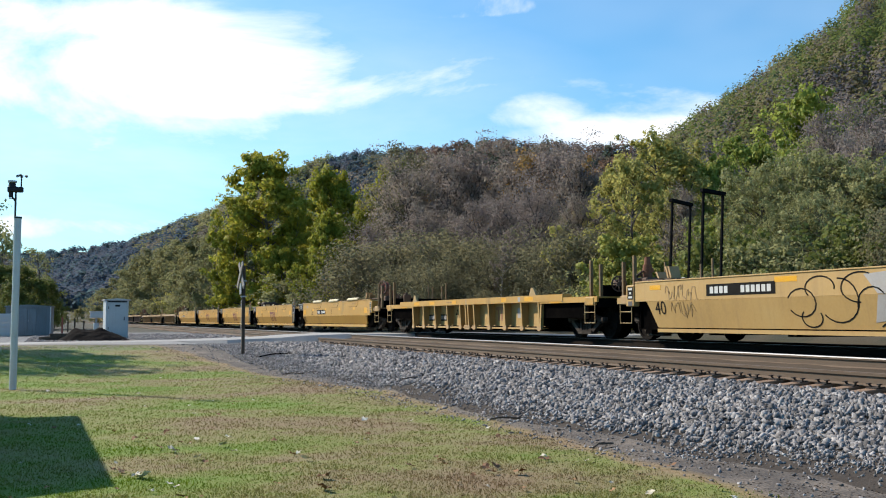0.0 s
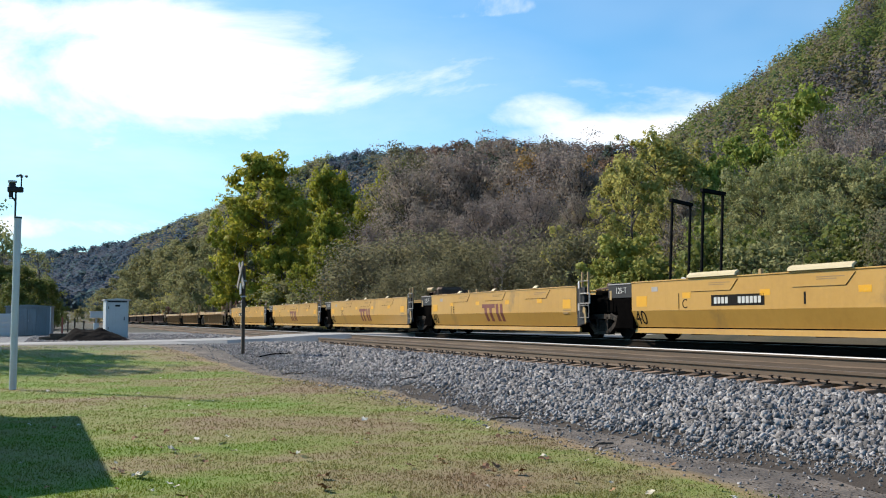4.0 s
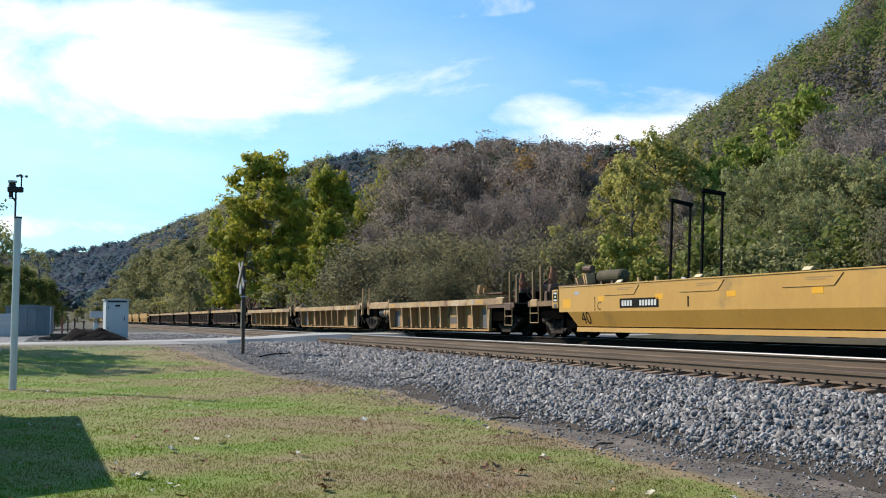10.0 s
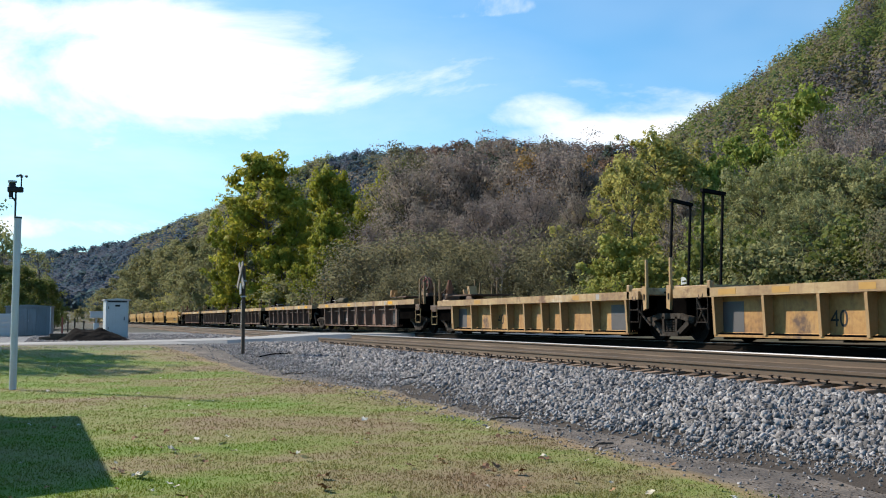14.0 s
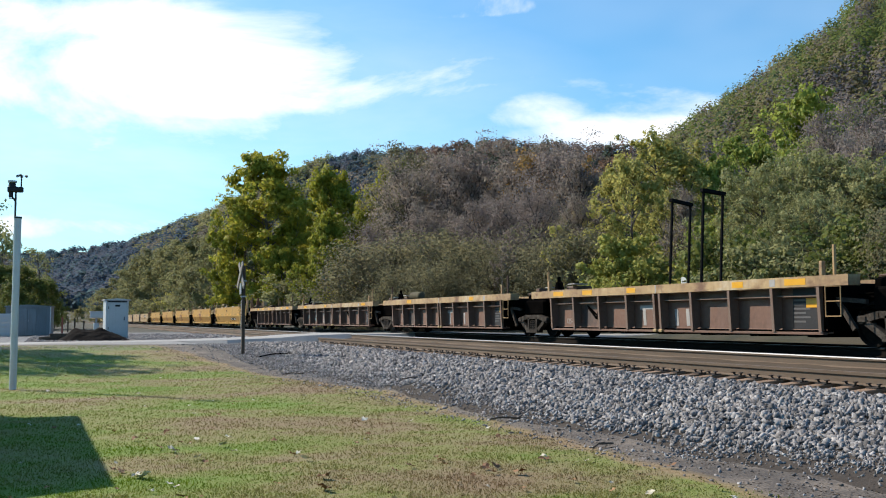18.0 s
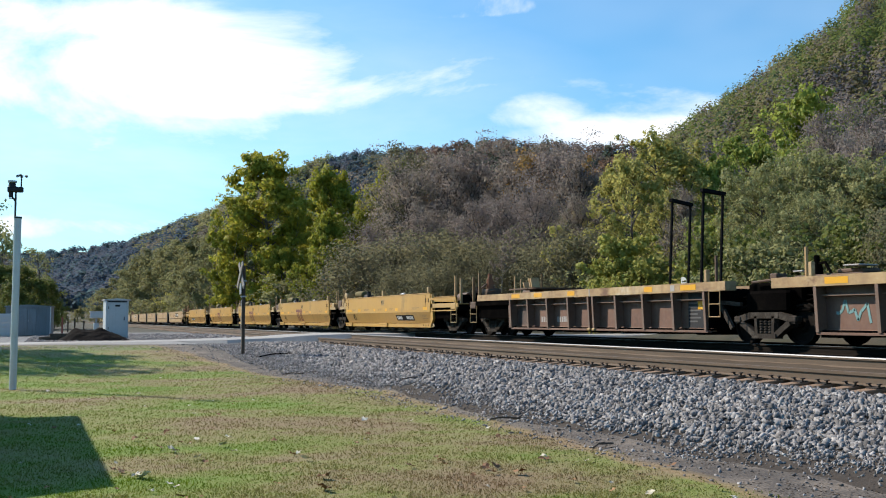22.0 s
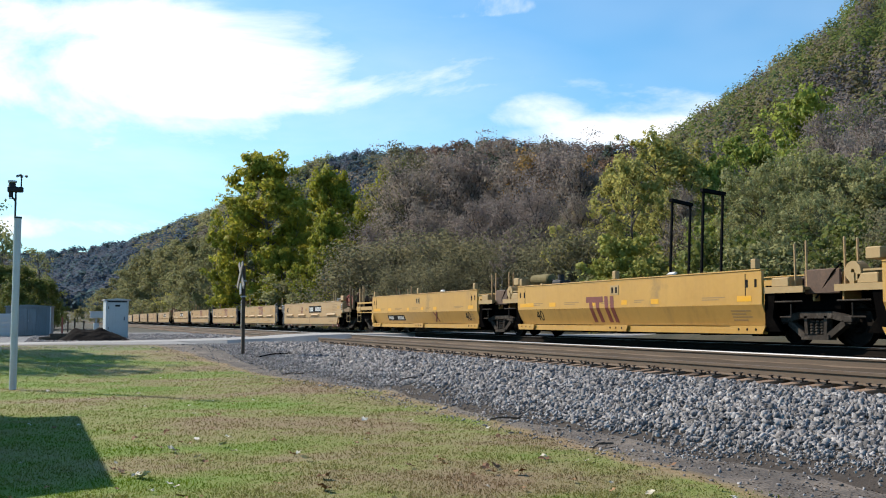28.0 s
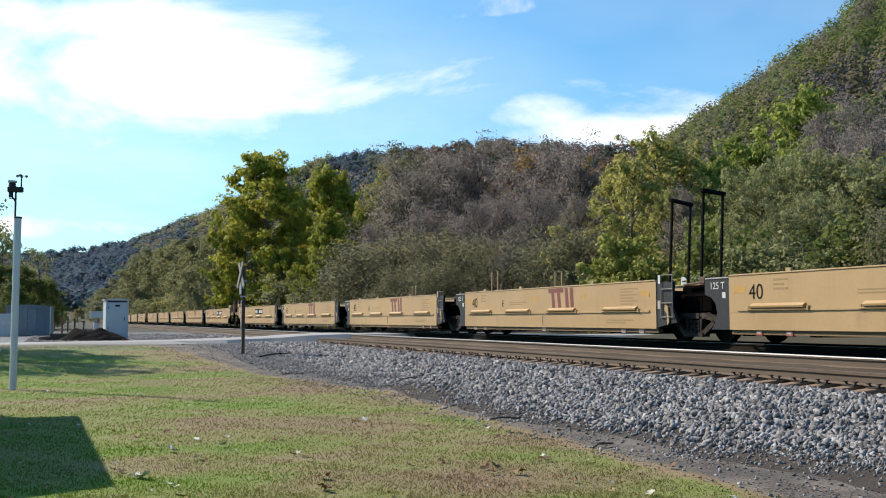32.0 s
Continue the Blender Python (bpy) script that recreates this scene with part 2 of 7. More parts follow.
def lettering(text, height, mat, name="lettering"):
    """Flat text as a mesh in the yz plane, read from -x, its middle at the origin."""
    cu = bpy.data.curves.new(name, "FONT")
    cu.body, cu.size, cu.align_x, cu.align_y, cu.extrude = text, height * 1.38, "CENTER", "CENTER", 0.0012
    ob = bpy.data.objects.new(name, cu)
    scene.collection.objects.link(ob)
    me = bpy.data.meshes.new_from_object(ob.evaluated_get(bpy.context.evaluated_depsgraph_get()))
    bpy.data.objects.remove(ob)
    me.materials.clear()
    me.materials.append(mat)
    me.transform(Matrix(((0, 0, -1, 0), (-1, 0, 0, 0), (0, 1, 0, 0), (0, 0, 0, 1))))
    return me


def smooth_step(a, b, x):
    t = np.clip((x - a) / (b - a), 0, 1)
    return t * t * (3 - 2 * t)


RNG = np.random.default_rng(7)


def wobble(x, y, s, seed=0.0):
    """Cheap smooth variation in -1..1 over the plan."""
    return (np.sin(x / s * 1.7 + seed) * np.cos(y / s * 1.3 - seed * 2) + 0.6 * np.sin(x / s * 3.1 + y / s * 2.3 + seed * 3) + 0.4 * np.sin(y / s * 5.3 - x / s * 4.1 + seed)) / 2


# ---- terrain ----
NEAR_X, FAR_X = 11.68, 16.22          # centre lines of the two tracks
NEAR_TOP, FAR_TOP = 0.87, 1.00        # rail heads
CANT = 5.3                            # degrees by which the near track leans towards the lawn
ROAD_Y0, ROAD_Y1 = 42.4, 46.8
TREE_TOP = 8.0


def crest(rows):
    return [(*ahead((px - 784) / 1750 * z, z), 1.55 + (567 - py) / 1750 * z - TREE_TOP) for px, py, z in rows]


RIDGES = [
    (crest([(2300, -300, 170), (1800, -165, 215), (1570, -14, 262), (1440, 84, 300), (1330, 168, 340), (1240, 262, 390), (1150, 380, 450)]), 120.0),
    (crest([(1500, 240, 560), (1080, 250, 600), (900, 245, 650), (770, 251, 700), (620, 260, 750), (530, 300, 800), (430, 372, 880), (380, 398, 910), (330, 440, 960), (260, 520, 1000)]), 260.0),
    (crest([(500, 380, 1450), (330, 411, 1500), (220, 430, 1600), (80, 446, 1750), (-150, 440, 1900), (-600, 420, 1900)]), 420.0),
    (crest([(-260, 470, 420), (-700, 430, 400), (-1600, 400, 300)]), 150.0),
]


def hills(x, y):
    h = np.zeros_like(x)
    for pts, width in RIDGES:
        best = np.zeros_like(x)
        for (ax, ay, az), (bx, by, bz) in zip(pts, pts[1:]):
            dx, dy = bx - ax, by - ay
            t = np.clip(((x - ax) * dx + (y - ay) * dy) / (dx * dx + dy * dy), 0, 1)
            d = np.hypot(x - ax - t * dx, y - ay - t * dy)
            f = np.clip(1 - d / width, 0, 1)
            best = np.maximum(best, (az + t * (bz - az)) * f ** 1.15)
        h = np.maximum(h, best)
    keep = smooth_step(30, 60, x) + smooth_step(120, 300, y) + smooth_step(60, 140, -x)
    return h * np.clip(keep, 0, 1) * (1 + 0.035 * wobble(x, y, 45.0, 1.0))


def ground_z(x, y):
    x, y = np.asarray(x, dtype=float), np.asarray(y, dtype=float)
    lawn = 0.55 * smooth_step(26, 41, y) + 0.03 * wobble(x, y, 5.0)
    bank = 0.25 * smooth_step(6.0, 10.5, x) * (1 - smooth_step(26, 41, y))
    beyond = 1.2 * smooth_step(18.2, 20.6, x) * (1 - smooth_step(26, 41, y)) + 1.1 * smooth_step(24, 45, x) + 0.15 * wobble(x, y, 9.0) * smooth_step(20, 24, x)
    return lawn + bank * (1 - smooth_step(17, 19, x)) + beyond + hills(x, y)


def axis(dense0, dense1, step, far, growth=1.03):
    mid = list(np.arange(dense0, dense1 + step / 2, step))
    up, s = [], step
    while (up[-1] if up else dense1) < far:
        s *= growth
        up.append((up[-1] if up else dense1) + s)
    down, s = [], step
    while (down[-1] if down else dense0) > -far:
        s *= growth
        down.append((down[-1] if down else dense0) - s)
    return np.array(down[::-1] + mid + up)


def grid_faces(nx, ny):
    i = np.arange((nx - 1) * (ny - 1))
    a = (i // (nx - 1)) * nx + i % (nx - 1)
    return np.stack([a, a + 1, a + nx + 1, a + nx], 1)


def lawn_colour(nt, co, nz):
    """Broad dry and green patches of the lawn; drier towards the stones."""
    N, L = nt.nodes.new, nt.links.new
    mp = N("ShaderNodeMapping")
    mp.inputs["Scale"].default_value, mp.inputs["Rotation"].default_value, mp.inputs["Location"].default_value = (0.75, 1.15, 1.0), (0, 0, radians(YAW)), (3.7, 1.9, 0)
    L(co.outputs["Object"], mp.inputs["Vector"])
    n = N("ShaderNodeTexNoise")
    n.inputs["Scale"].default_value, n.inputs["Detail"].default_value, n.inputs["Roughness"].default_value = 0.30, 6, 0.62
    L(mp.outputs[0], n.inputs["Vector"])
    sep = N("ShaderNodeSeparateXYZ")
    L(co.outputs["Object"], sep.inputs[0])
    drier = N("ShaderNodeMath")
    drier.operation = "MULTIPLY_ADD"
    L(sep.outputs[0], drier.inputs[0])
    drier.inputs[1].default_value, drier.inputs[2].default_value = -0.018, 0.042
    small = N("ShaderNodeMath")
    small.operation = "MULTIPLY_ADD"
    L(nz(7.0, 4), small.inputs[0])
    small.inputs[1].default_value, small.inputs[2].default_value = 0.16, -0.08
    total = n.outputs[0]
    for q in (drier, small):
        a = N("ShaderNodeMath")
        a.operation = "ADD"
        L(total, a.inputs[0]), L(q.outputs[0], a.inputs[1])
        total = a.outputs[0]
    r = N("ShaderNodeValToRGB")
    stops = LAWN_STOPS
    while len(r.color_ramp.elements) < len(stops):
        r.color_ramp.elements.new(0.5)
    for e, (p, c) in zip(r.color_ramp.elements, stops):
        e.position, e.color = p, (*c, 1)
    L(total, r.inputs[0])
    return r.outputs[0]


LAWN_STOPS = [(0.34, (0.170, 0.118, 0.062)), (0.41, (0.176, 0.143, 0.062)), (0.47, (0.162, 0.158, 0.046)), (0.54, (0.128, 0.160, 0.024)), (0.61, (0.098, 0.162, 0.008))]


def ground_material():
    m = bpy.data.materials.new("lawn_and_soil")
    m.use_nodes = True
    nt = m.node_tree
    N, L = nt.nodes.new, nt.links.new
    bsdf = nt.nodes["Principled BSDF"]
    co = N("ShaderNodeTexCoord")
    sep = N("ShaderNodeSeparateXYZ")
    L(co.outputs["Object"], sep.inputs[0])

    def nz(scale, detail=5):
        n = N("ShaderNodeTexNoise")
        n.inputs["Scale"].default_value, n.inputs["Detail"].default_value = scale, detail
        L(co.outputs["Object"], n.inputs["Vector"])
        return n.outputs[0]

    def ramp(src, stops):
        r = N("ShaderNodeValToRGB")
        while len(r.color_ramp.elements) < len(stops):
            r.color_ramp.elements.new(0.5)
        for e, (p, c) in zip(r.color_ramp.elements, stops):
            e.position, e.color = p, (*c, 1)
        L(src, r.inputs[0])
        return r.outputs[0]

    def calc(op, a, b, clamp=False):
        n = N("ShaderNodeMath")
        n.operation, n.use_clamp = op, clamp
        for i, q in enumerate((a, b)):
            if isinstance(q, (int, float)):
                n.inputs[i].default_value = q
            else:
                L(q, n.inputs[i])
        return n.outputs[0]

    def span(src, a, b):
        n = N("ShaderNodeMapRange")
        n.interpolation_type = "SMOOTHSTEP"
        n.inputs["From Min"].default_value, n.inputs["From Max"].default_value = a, b
        L(src, n.inputs["Value"])
        return n.outputs[0]

    def mix(f, a, b):
        n = N("ShaderNodeMix")
        n.data_type = "RGBA"
        L(f, n.inputs["Factor"]), L(a, n.inputs["A"]), L(b, n.inputs["B"])
        return n.outputs["Result"]

    lawn = lawn_colour(nt, co, nz)
    soil = ramp(calc("ADD", calc("MULTIPLY", nz(1.6, 6), 0.45), calc("MULTIPLY", nz(34.0, 4), 0.55)),
                [(0.36, (0.034, 0.028, 0.024)), (0.5, (0.082, 0.069, 0.059)), (0.62, (0.17, 0.14, 0.112))])
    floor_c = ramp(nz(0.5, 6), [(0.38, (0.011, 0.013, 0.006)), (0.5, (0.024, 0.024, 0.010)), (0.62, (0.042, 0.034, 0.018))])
    edge = calc("ADD", sep.outputs[0], calc("MULTIPLY", calc("SUBTRACT", nz(0.8, 5), 0.5), 0.9))
    edge = calc("ADD", edge, calc("MULTIPLY", calc("MAXIMUM", calc("SUBTRACT", sep.outputs[1], 20.0), 0.0), 0.14))
    edge = calc("SUBTRACT", edge, calc("MULTIPLY", calc("SUBTRACT", calc("MINIMUM", sep.outputs[1], 20.0), 11.0), 0.06))
    soil_f = span(edge, 6.1, 6.4)
    rise = calc("ADD", sep.outputs[1], calc("MULTIPLY", calc("SUBTRACT", nz(0.35, 5), 0.5), 9.0))
    soil_f = calc("MAXIMUM", soil_f, calc("MULTIPLY", span(rise, 36.0, 42.0), 0.85))
    dry = ramp(nz(11.0, 4), [(0.35, (0.15, 0.10, 0.05)), (0.65, (0.26, 0.175, 0.09))])
    lawn = mix(calc("MULTIPLY", span(edge, 5.92, 6.1), 0.8), lawn, dry)
    col = mix(soil_f, lawn, soil)
    yard = ramp(calc("ADD", calc("MULTIPLY", nz(1.2, 6), 0.5), calc("MULTIPLY", nz(30.0, 3), 0.5)),
                [(0.38, (0.068, 0.070, 0.075)), (0.5, (0.117, 0.120, 0.127)), (0.62, (0.18, 0.184, 0.19))])
    col = mix(span(rise, 41.0, 45.0), col, yard)
    # dark floor tone starts just past the far track, short of the woods
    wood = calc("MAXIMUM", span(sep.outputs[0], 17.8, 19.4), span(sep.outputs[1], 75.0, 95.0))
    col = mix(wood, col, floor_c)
    L(col, bsdf.inputs["Base Color"])
    bsdf.inputs["Roughness"].default_value = 0.95
    b = N("ShaderNodeBump")
    b.inputs["Strength"].default_value, b.inputs["Distance"].default_value = 0.6, 0.03
    L(nz(22.0, 4), b.inputs["Height"])
    L(b.outputs[0], bsdf.inputs["Normal"])
    return m


def build_ground():
    xs, ys = axis(-12, 24, 0.45, 3600), axis(-4, 60, 0.7, 3600)
    gx, gy = np.meshgrid(xs, ys)
    v = np.stack([gx.ravel(), gy.ravel(), ground_z(gx, gy).ravel()], 1)
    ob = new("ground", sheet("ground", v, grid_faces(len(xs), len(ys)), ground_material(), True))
    tagged(ob, "mown lawn with dry patches running into wooded hills", "ground", kind="structure")


def ballast_z(x):
    return np.interp(x, [5.9, 7.0, 7.9, 9.2, 10.0, 10.35, 10.5, 10.8, 11.0, 11.2, 12.4, 13.2, 14.2, 15.0, 17.4, 18.0, 19.6, 20.6],
                     [-0.14, 0.05, 0.20, 0.43, 0.525, 0.51, 0.465, 0.48, 0.56, 0.64, 0.77, 0.80, 0.68, 0.75, 0.76, 0.74, 0.42, 0.05])


def build_ballast():
    for name, x0, x1, mat, label in (("ballast_foot", 5.9, 7.94, BED_SOIL, "dirty foot of the ballast running out into soil"),
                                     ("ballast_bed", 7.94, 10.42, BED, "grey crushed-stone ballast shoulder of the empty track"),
                                     ("track_bed", 10.42, 14.22, BED_TAN, "dusty tan ballast between the rails of the empty track"),
                                     ("oily_ballast_bed", 14.22, 20.7, STONE_SHADE, "ballast bed with the train's shade in its dark colour")):
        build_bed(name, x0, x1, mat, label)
    build_stones()


def build_bed(name, x0, x1, mat, label):
    xs = np.linspace(x0, x1, int((x1 - x0) / 0.16) + 1)
    ys = np.concatenate([np.arange(-12, 45, 0.22), 45 + np.cumsum(0.22 * 1.05 ** np.arange(105))])
    gx, gy = np.meshgrid(xs, ys)
    z = ballast_z(gx) + 0.02 * wobble(gx, gy, 1.1) + 0.03 * wobble(gx, gy, 4.0, 2.0) * smooth_step(10.4, 8.5, gx)
    v = np.stack([gx.ravel(), gy.ravel(), z.ravel()], 1)
    tagged(new(name, sheet(name, v, grid_faces(len(xs), len(ys)), mat, True)), label, "ballast", kind="structure")


def scatter_rocks(name, label, x, y, r, base, mat, flat=1.0):
    """Loose angular stones at plan points, joined into one mesh."""
    n = len(x)
    corners = np.array([(a, b, c) for c in (-0.62, 0.62) for b in (-0.72, 0.72) for a in (-0.78, 0.78)])
    v = (corners[None] + RNG.uniform(-0.28, 0.28, (n, 8, 3))) * RNG.uniform(0.6, 1.45, (n, 1, 3)) * np.array([1.35, 0.95, 0.5])
    q = RNG.normal(size=(n, 4))
    q /= np.linalg.norm(q, axis=1)[:, None]
    w, a, b, c = q.T
    rot = np.stack([np.stack([1 - 2 * (b * b + c * c), 2 * (a * b - c * w), 2 * (a * c + b * w)], 1),
                    np.stack([2 * (a * b + c * w), 1 - 2 * (a * a + c * c), 2 * (b * c - a * w)], 1),
                    np.stack([2 * (a * c - b * w), 2 * (b * c + a * w), 1 - 2 * (a * a + b * b)], 1)], 1)
    v = np.einsum("nij,nkj->nki", rot, v) * r[:, None, None] * np.array([1, 1, flat])
    v += np.stack([x, y, base + r * 0.35 * flat], 1)[:, None]
    f = np.array([(0, 2, 3), (0, 3, 1), (4, 5, 7), (4, 7, 6), (0, 1, 5), (0, 5, 4), (2, 6, 7), (2, 7, 3), (0, 4, 6), (0, 6, 2), (1, 3, 7), (1, 7, 5)])
    faces = (f[None] + 8 * np.arange(n)[:, None, None]).reshape(-1, 3)
    tagged(new(name, sheet(name, v.reshape(-1, 3), faces, mat)), label, "stones", kind="stuff")


def bed_z(x, y):
    return np.maximum(ballast_z(x) + 0.02 * wobble(x, y, 1.1) + 0.03 * wobble(x, y, 4.0, 2.0) * smooth_step(10.4, 8.5, x), ground_z(x, y))


def build_stones():
    n1, n2 = 58000, 15000
    x = np.concatenate([RNG.uniform(5.9, 10.44, n1), RNG.uniform(3.6, 10.4, n2)])
    y = np.concatenate([2.0 + 41 * RNG.uniform(0, 1, n1) ** 1.35, 4 + 66 * RNG.uniform(0, 1, n2)])
    lawn_edge = 5.9 - 0.14 * np.maximum(y - 20, 0)
    thin = RNG.uniform(0, 1, len(x)) < smooth_step(6.35, 7.5, x - 0.05 * (np.minimum(y, 20) - 11) - 0.26 * np.maximum(10.8 - y, 0) + 0.10 * np.maximum(y - 20, 0) + 0.65 * wobble(x, y, 1.6) + 0.35 * wobble(x, y, 0.5, 3.0)) + 0.09 * (x > lawn_edge)
    keep = thin & ~((y > ROAD_Y0 - 0.2) & (y < ROAD_Y1 + 0.2))
    x, y = x[keep], y[keep]
    r = RNG.uniform(0.018, 0.046, len(x)) * (1 + 0.014 * np.clip(y - 6, 0, 40)) * (0.45 + 0.55 * smooth_step(6.6, 7.7, x - 0.05 * (np.minimum(y, 20) - 11) - 0.26 * np.maximum(10.8 - y, 0)))
    scatter_rocks("ballast_stones", "loose grey crushed stones on the ballast shoulder", x, y, r, bed_z(x, y), STONE, 1.0)
    # dark soil clods and litter along the foot of the bank
    n = 14000
    y = 3 + 36 * RNG.uniform(0, 1, n) ** 1.3
    x = 6.35 - 0.13 * np.maximum(y - 20, 0) + RNG.normal(0, 0.42, n)
    keep = RNG.uniform(0, 1, n) < 0.55 + 0.6 * wobble(x, y, 0.9, 6.0)
    x, y = x[keep], y[keep]
    scatter_rocks("soil_clods", "dark clods and litter along the foot of the ballast", x, y, RNG.uniform(0.004, 0.013, len(x)), bed_z(x, y), CLOD, 0.4)
    # grey gravel spread over the yard beyond the road
    n = 12000
    y = 47 + 26 * RNG.uniform(0, 1, n) ** 1.2
    x = RNG.uniform(-1, 7.5, n)
    scatter_rocks("yard_gravel", "pale gravel spread over the yard by the track", x, y, RNG.uniform(0.02, 0.045, n), ground_z(x, y), STONE)


RAIL_LINE = [(0.069, 0), (0.069, 0.012), (0.016, 0.03), (0.012, 0.13), (0.036, 0.142), (0.036, 0.176), (-0.036, 0.176), (-0.036, 0.142), (-0.012, 0.13), (-0.016, 0.03), (-0.069, 0.012), (-0.069, 0)]


def build_track(x, top, name, label, wood, steel, cant=0.0, near=False, y0=-14.0, y1=700.0):
    t = thing(name, label, "railway track", "railway tracks", kind="structure", at=pose(x, 0, top, 0, -cant, 0))
    for side in (-0.7535, 0.7535):
        s = Shape().prism([(side + a, b - 0.186) for a, b in RAIL_LINE], "y", y0, y1)
        rail = part("rail", s, steel, t)
        if side > 0:
            s = Shape().prism([(side - 0.038, -0.014), (side - 0.034, -0.016), (side - 0.022, 0.0015), (side - 0.028, 0.0015)], "y", y0, y1)
            part("worn_gauge_face", s, RAIL_TOP, rail, "bright polished inner rail face")
        part("running_surface", Shape().box(side - 0.022, side + 0.030, y0, y1, -0.0105, 0.0), RAIL_TOP if side > 0 or not near else RAIL, rail, "bright polished rail top" if side > 0 or not near else "dull brown rail top")
    tie = tidy(Shape().box(-1.30, 1.30, -0.115, 0.115, -0.17, 0.0, 0.012).mesh("tie", wood))
    s = Shape().box(-0.09, 0.19, -0.10, 0.10, 0.0, 0.016)
    for yy, lean in ((-0.06, -0.04), (0.06, 0.04)):
        s.rod((0.11, yy, 0.0), (0.13, yy + lean, 0.06), 0.016, n=5).box(0.10, 0.16, yy + lean - 0.024, yy + lean + 0.024, 0.052, 0.068)
    plate = tidy(s.mesh("tie_plate", SPIKE))
    y, k = y0 + 0.3, 0
    while y < 120 and k < 260:
        k += 1
        if not ROAD_Y0 - 0.1 < y < ROAD_Y1 + 0.1:
            tilt = random.uniform(-1.2, 1.2)
            tob = part("tie", tie, None, t, at=pose(random.uniform(-0.06, 0.06), y + random.uniform(-0.04, 0.04), -0.186 + random.uniform(-0.006, 0.0), 0, 0, tilt))
            if near and y < 45:
                part("tie_plate", plate, None, tob, at=pose(-0.7535, 0, 0, 0, 0, 180))
        y += 0.52


def build_road():
    prof = [(-3.6, 0.58), (0, 0.60), (5, 0.66), (9, 0.78), (10.4, 0.88), (12.6, 0.955), (14.2, 0.93), (18.0, 0.98), (20.5, 0.93), (26, 0.8), (70, 1.2)]
    s = Shape()
    pts = [(x, z) for x, z in prof] + [(x, z - 0.35) for x, z in prof[::-1]]
    for (xa, za), (xb, zb) in zip(prof, prof[1:]):
        n = max(1, int((xb - xa) / 1.5))
        for i in range(n):
            a, b = i / n, (i + 1) / n
            xs0, xs1, z0, z1 = xa + (xb - xa) * a, xa + (xb - xa) * b, za + (zb - za) * a, za + (zb - za) * b
            e = [0.12 * wobble(np.float64(q), 0.0, 2.0) for q in (xs0, xs1)]
            s.add([(xs0, ROAD_Y0 + e[0] + (1.2 if xs0 < 6 else 0), z0), (xs1, ROAD_Y0 + e[1] + (1.2 if xs1 < 6 else 0), z1), (xs1, ROAD_Y1 + e[1], z1), (xs0, ROAD_Y1 + e[0], z0),
                   (xs0, ROAD_Y0 + e[0] - 0.5, z0 - 0.4), (xs1, ROAD_Y0 + e[1] - 0.5, z1 - 0.4), (xs1, ROAD_Y1 + e[1] + 0.5, z1 - 0.4), (xs0, ROAD_Y1 + e[0] + 0.5, z0 - 0.4)],
                  [(0, 1, 2, 3), (0, 4, 5, 1), (3, 2, 6, 7)])
    me = s.mesh("road", ROAD)
    tagged(new("road", me), "pale gravel road climbing to a level crossing", "road", kind="structure")


CLOD = material("dark_soil_clods", [(0.018, 0.014, 0.011), (0.045, 0.034, 0.026), (0.09, 0.068, 0.05)], 3.0, 30, 0.95, bump=0.3, per_island=0.7, spread=0.8, shine=0.1)
# Near-black base carries the shadows in the gaps between loose stones.
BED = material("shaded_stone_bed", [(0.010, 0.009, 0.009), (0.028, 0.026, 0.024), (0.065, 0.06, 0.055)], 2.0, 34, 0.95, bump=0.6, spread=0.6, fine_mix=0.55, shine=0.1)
BED_SOIL = material("soil_choked_stone_bed", [(0.024, 0.02, 0.0176), (0.0544, 0.0464, 0.04), (0.104, 0.088, 0.0736)], 2.0, 34, 0.95, bump=0.6, spread=0.6, fine_mix=0.55, shine=0.1)
BED_TAN = material("dusty_tan_ballast", [(0.0402, 0.0292, 0.0206), (0.0716, 0.0542, 0.0388), (0.1118, 0.086, 0.0636)], 1.5, 26, 0.95, bump=0.5, spread=0.6, fine_mix=0.5, stretch=(1, 0.5, 1), shine=0.1)
# Far-track ballast, ties and rails get the shade under the train as near-black colour.
STONE_SHADE = material("shade_dark_ballast", [(0.003, 0.003, 0.003), (0.009, 0.0085, 0.008), (0.022, 0.02, 0.018)], 3.0, 30, 0.9, bump=0.6, spread=0.6, shine=0.0)
SPIKE = material("dark_rusted_spike_steel", [(0.006, 0.004, 0.003), (0.013, 0.009, 0.007), (0.028, 0.018, 0.013)], 4, 30, 0.85, bump=0.1)
# Same shade put into the tie and rail colours.
TIE_SHADE = material("shade_dark_tie_wood", [(0.005, 0.004, 0.0035), (0.012, 0.01, 0.008), (0.026, 0.02, 0.015)], 2.0, 30, 0.9, bump=0.4, stretch=(0.3, 3, 3), per_object=0.3, spread=0.5, shine=0.0)
RAIL_SHADE = material("shade_dark_rail_steel", [(0.006, 0.005, 0.0045), (0.014, 0.011, 0.009), (0.03, 0.022, 0.016)], 2.0, 30, 0.9, bump=0.1, spread=0.5, stretch=(1, 0.2, 1), shine=0.05)
ROAD = material("pale_gravel_road", [(0.18, 0.177, 0.172), (0.26, 0.256, 0.248), (0.34, 0.332, 0.32)], 0.7, 20, 0.9, bump=0.3, spread=0.5)
build_ground()
build_ballast()
build_track(NEAR_X, NEAR_TOP, "near_track", "empty track with rusty rails and brown ties", TIE, RAIL, CANT, True)
build_track(FAR_X, FAR_TOP, "far_track", "track carrying the freight train", TIE_SHADE, RAIL_SHADE)
build_road()


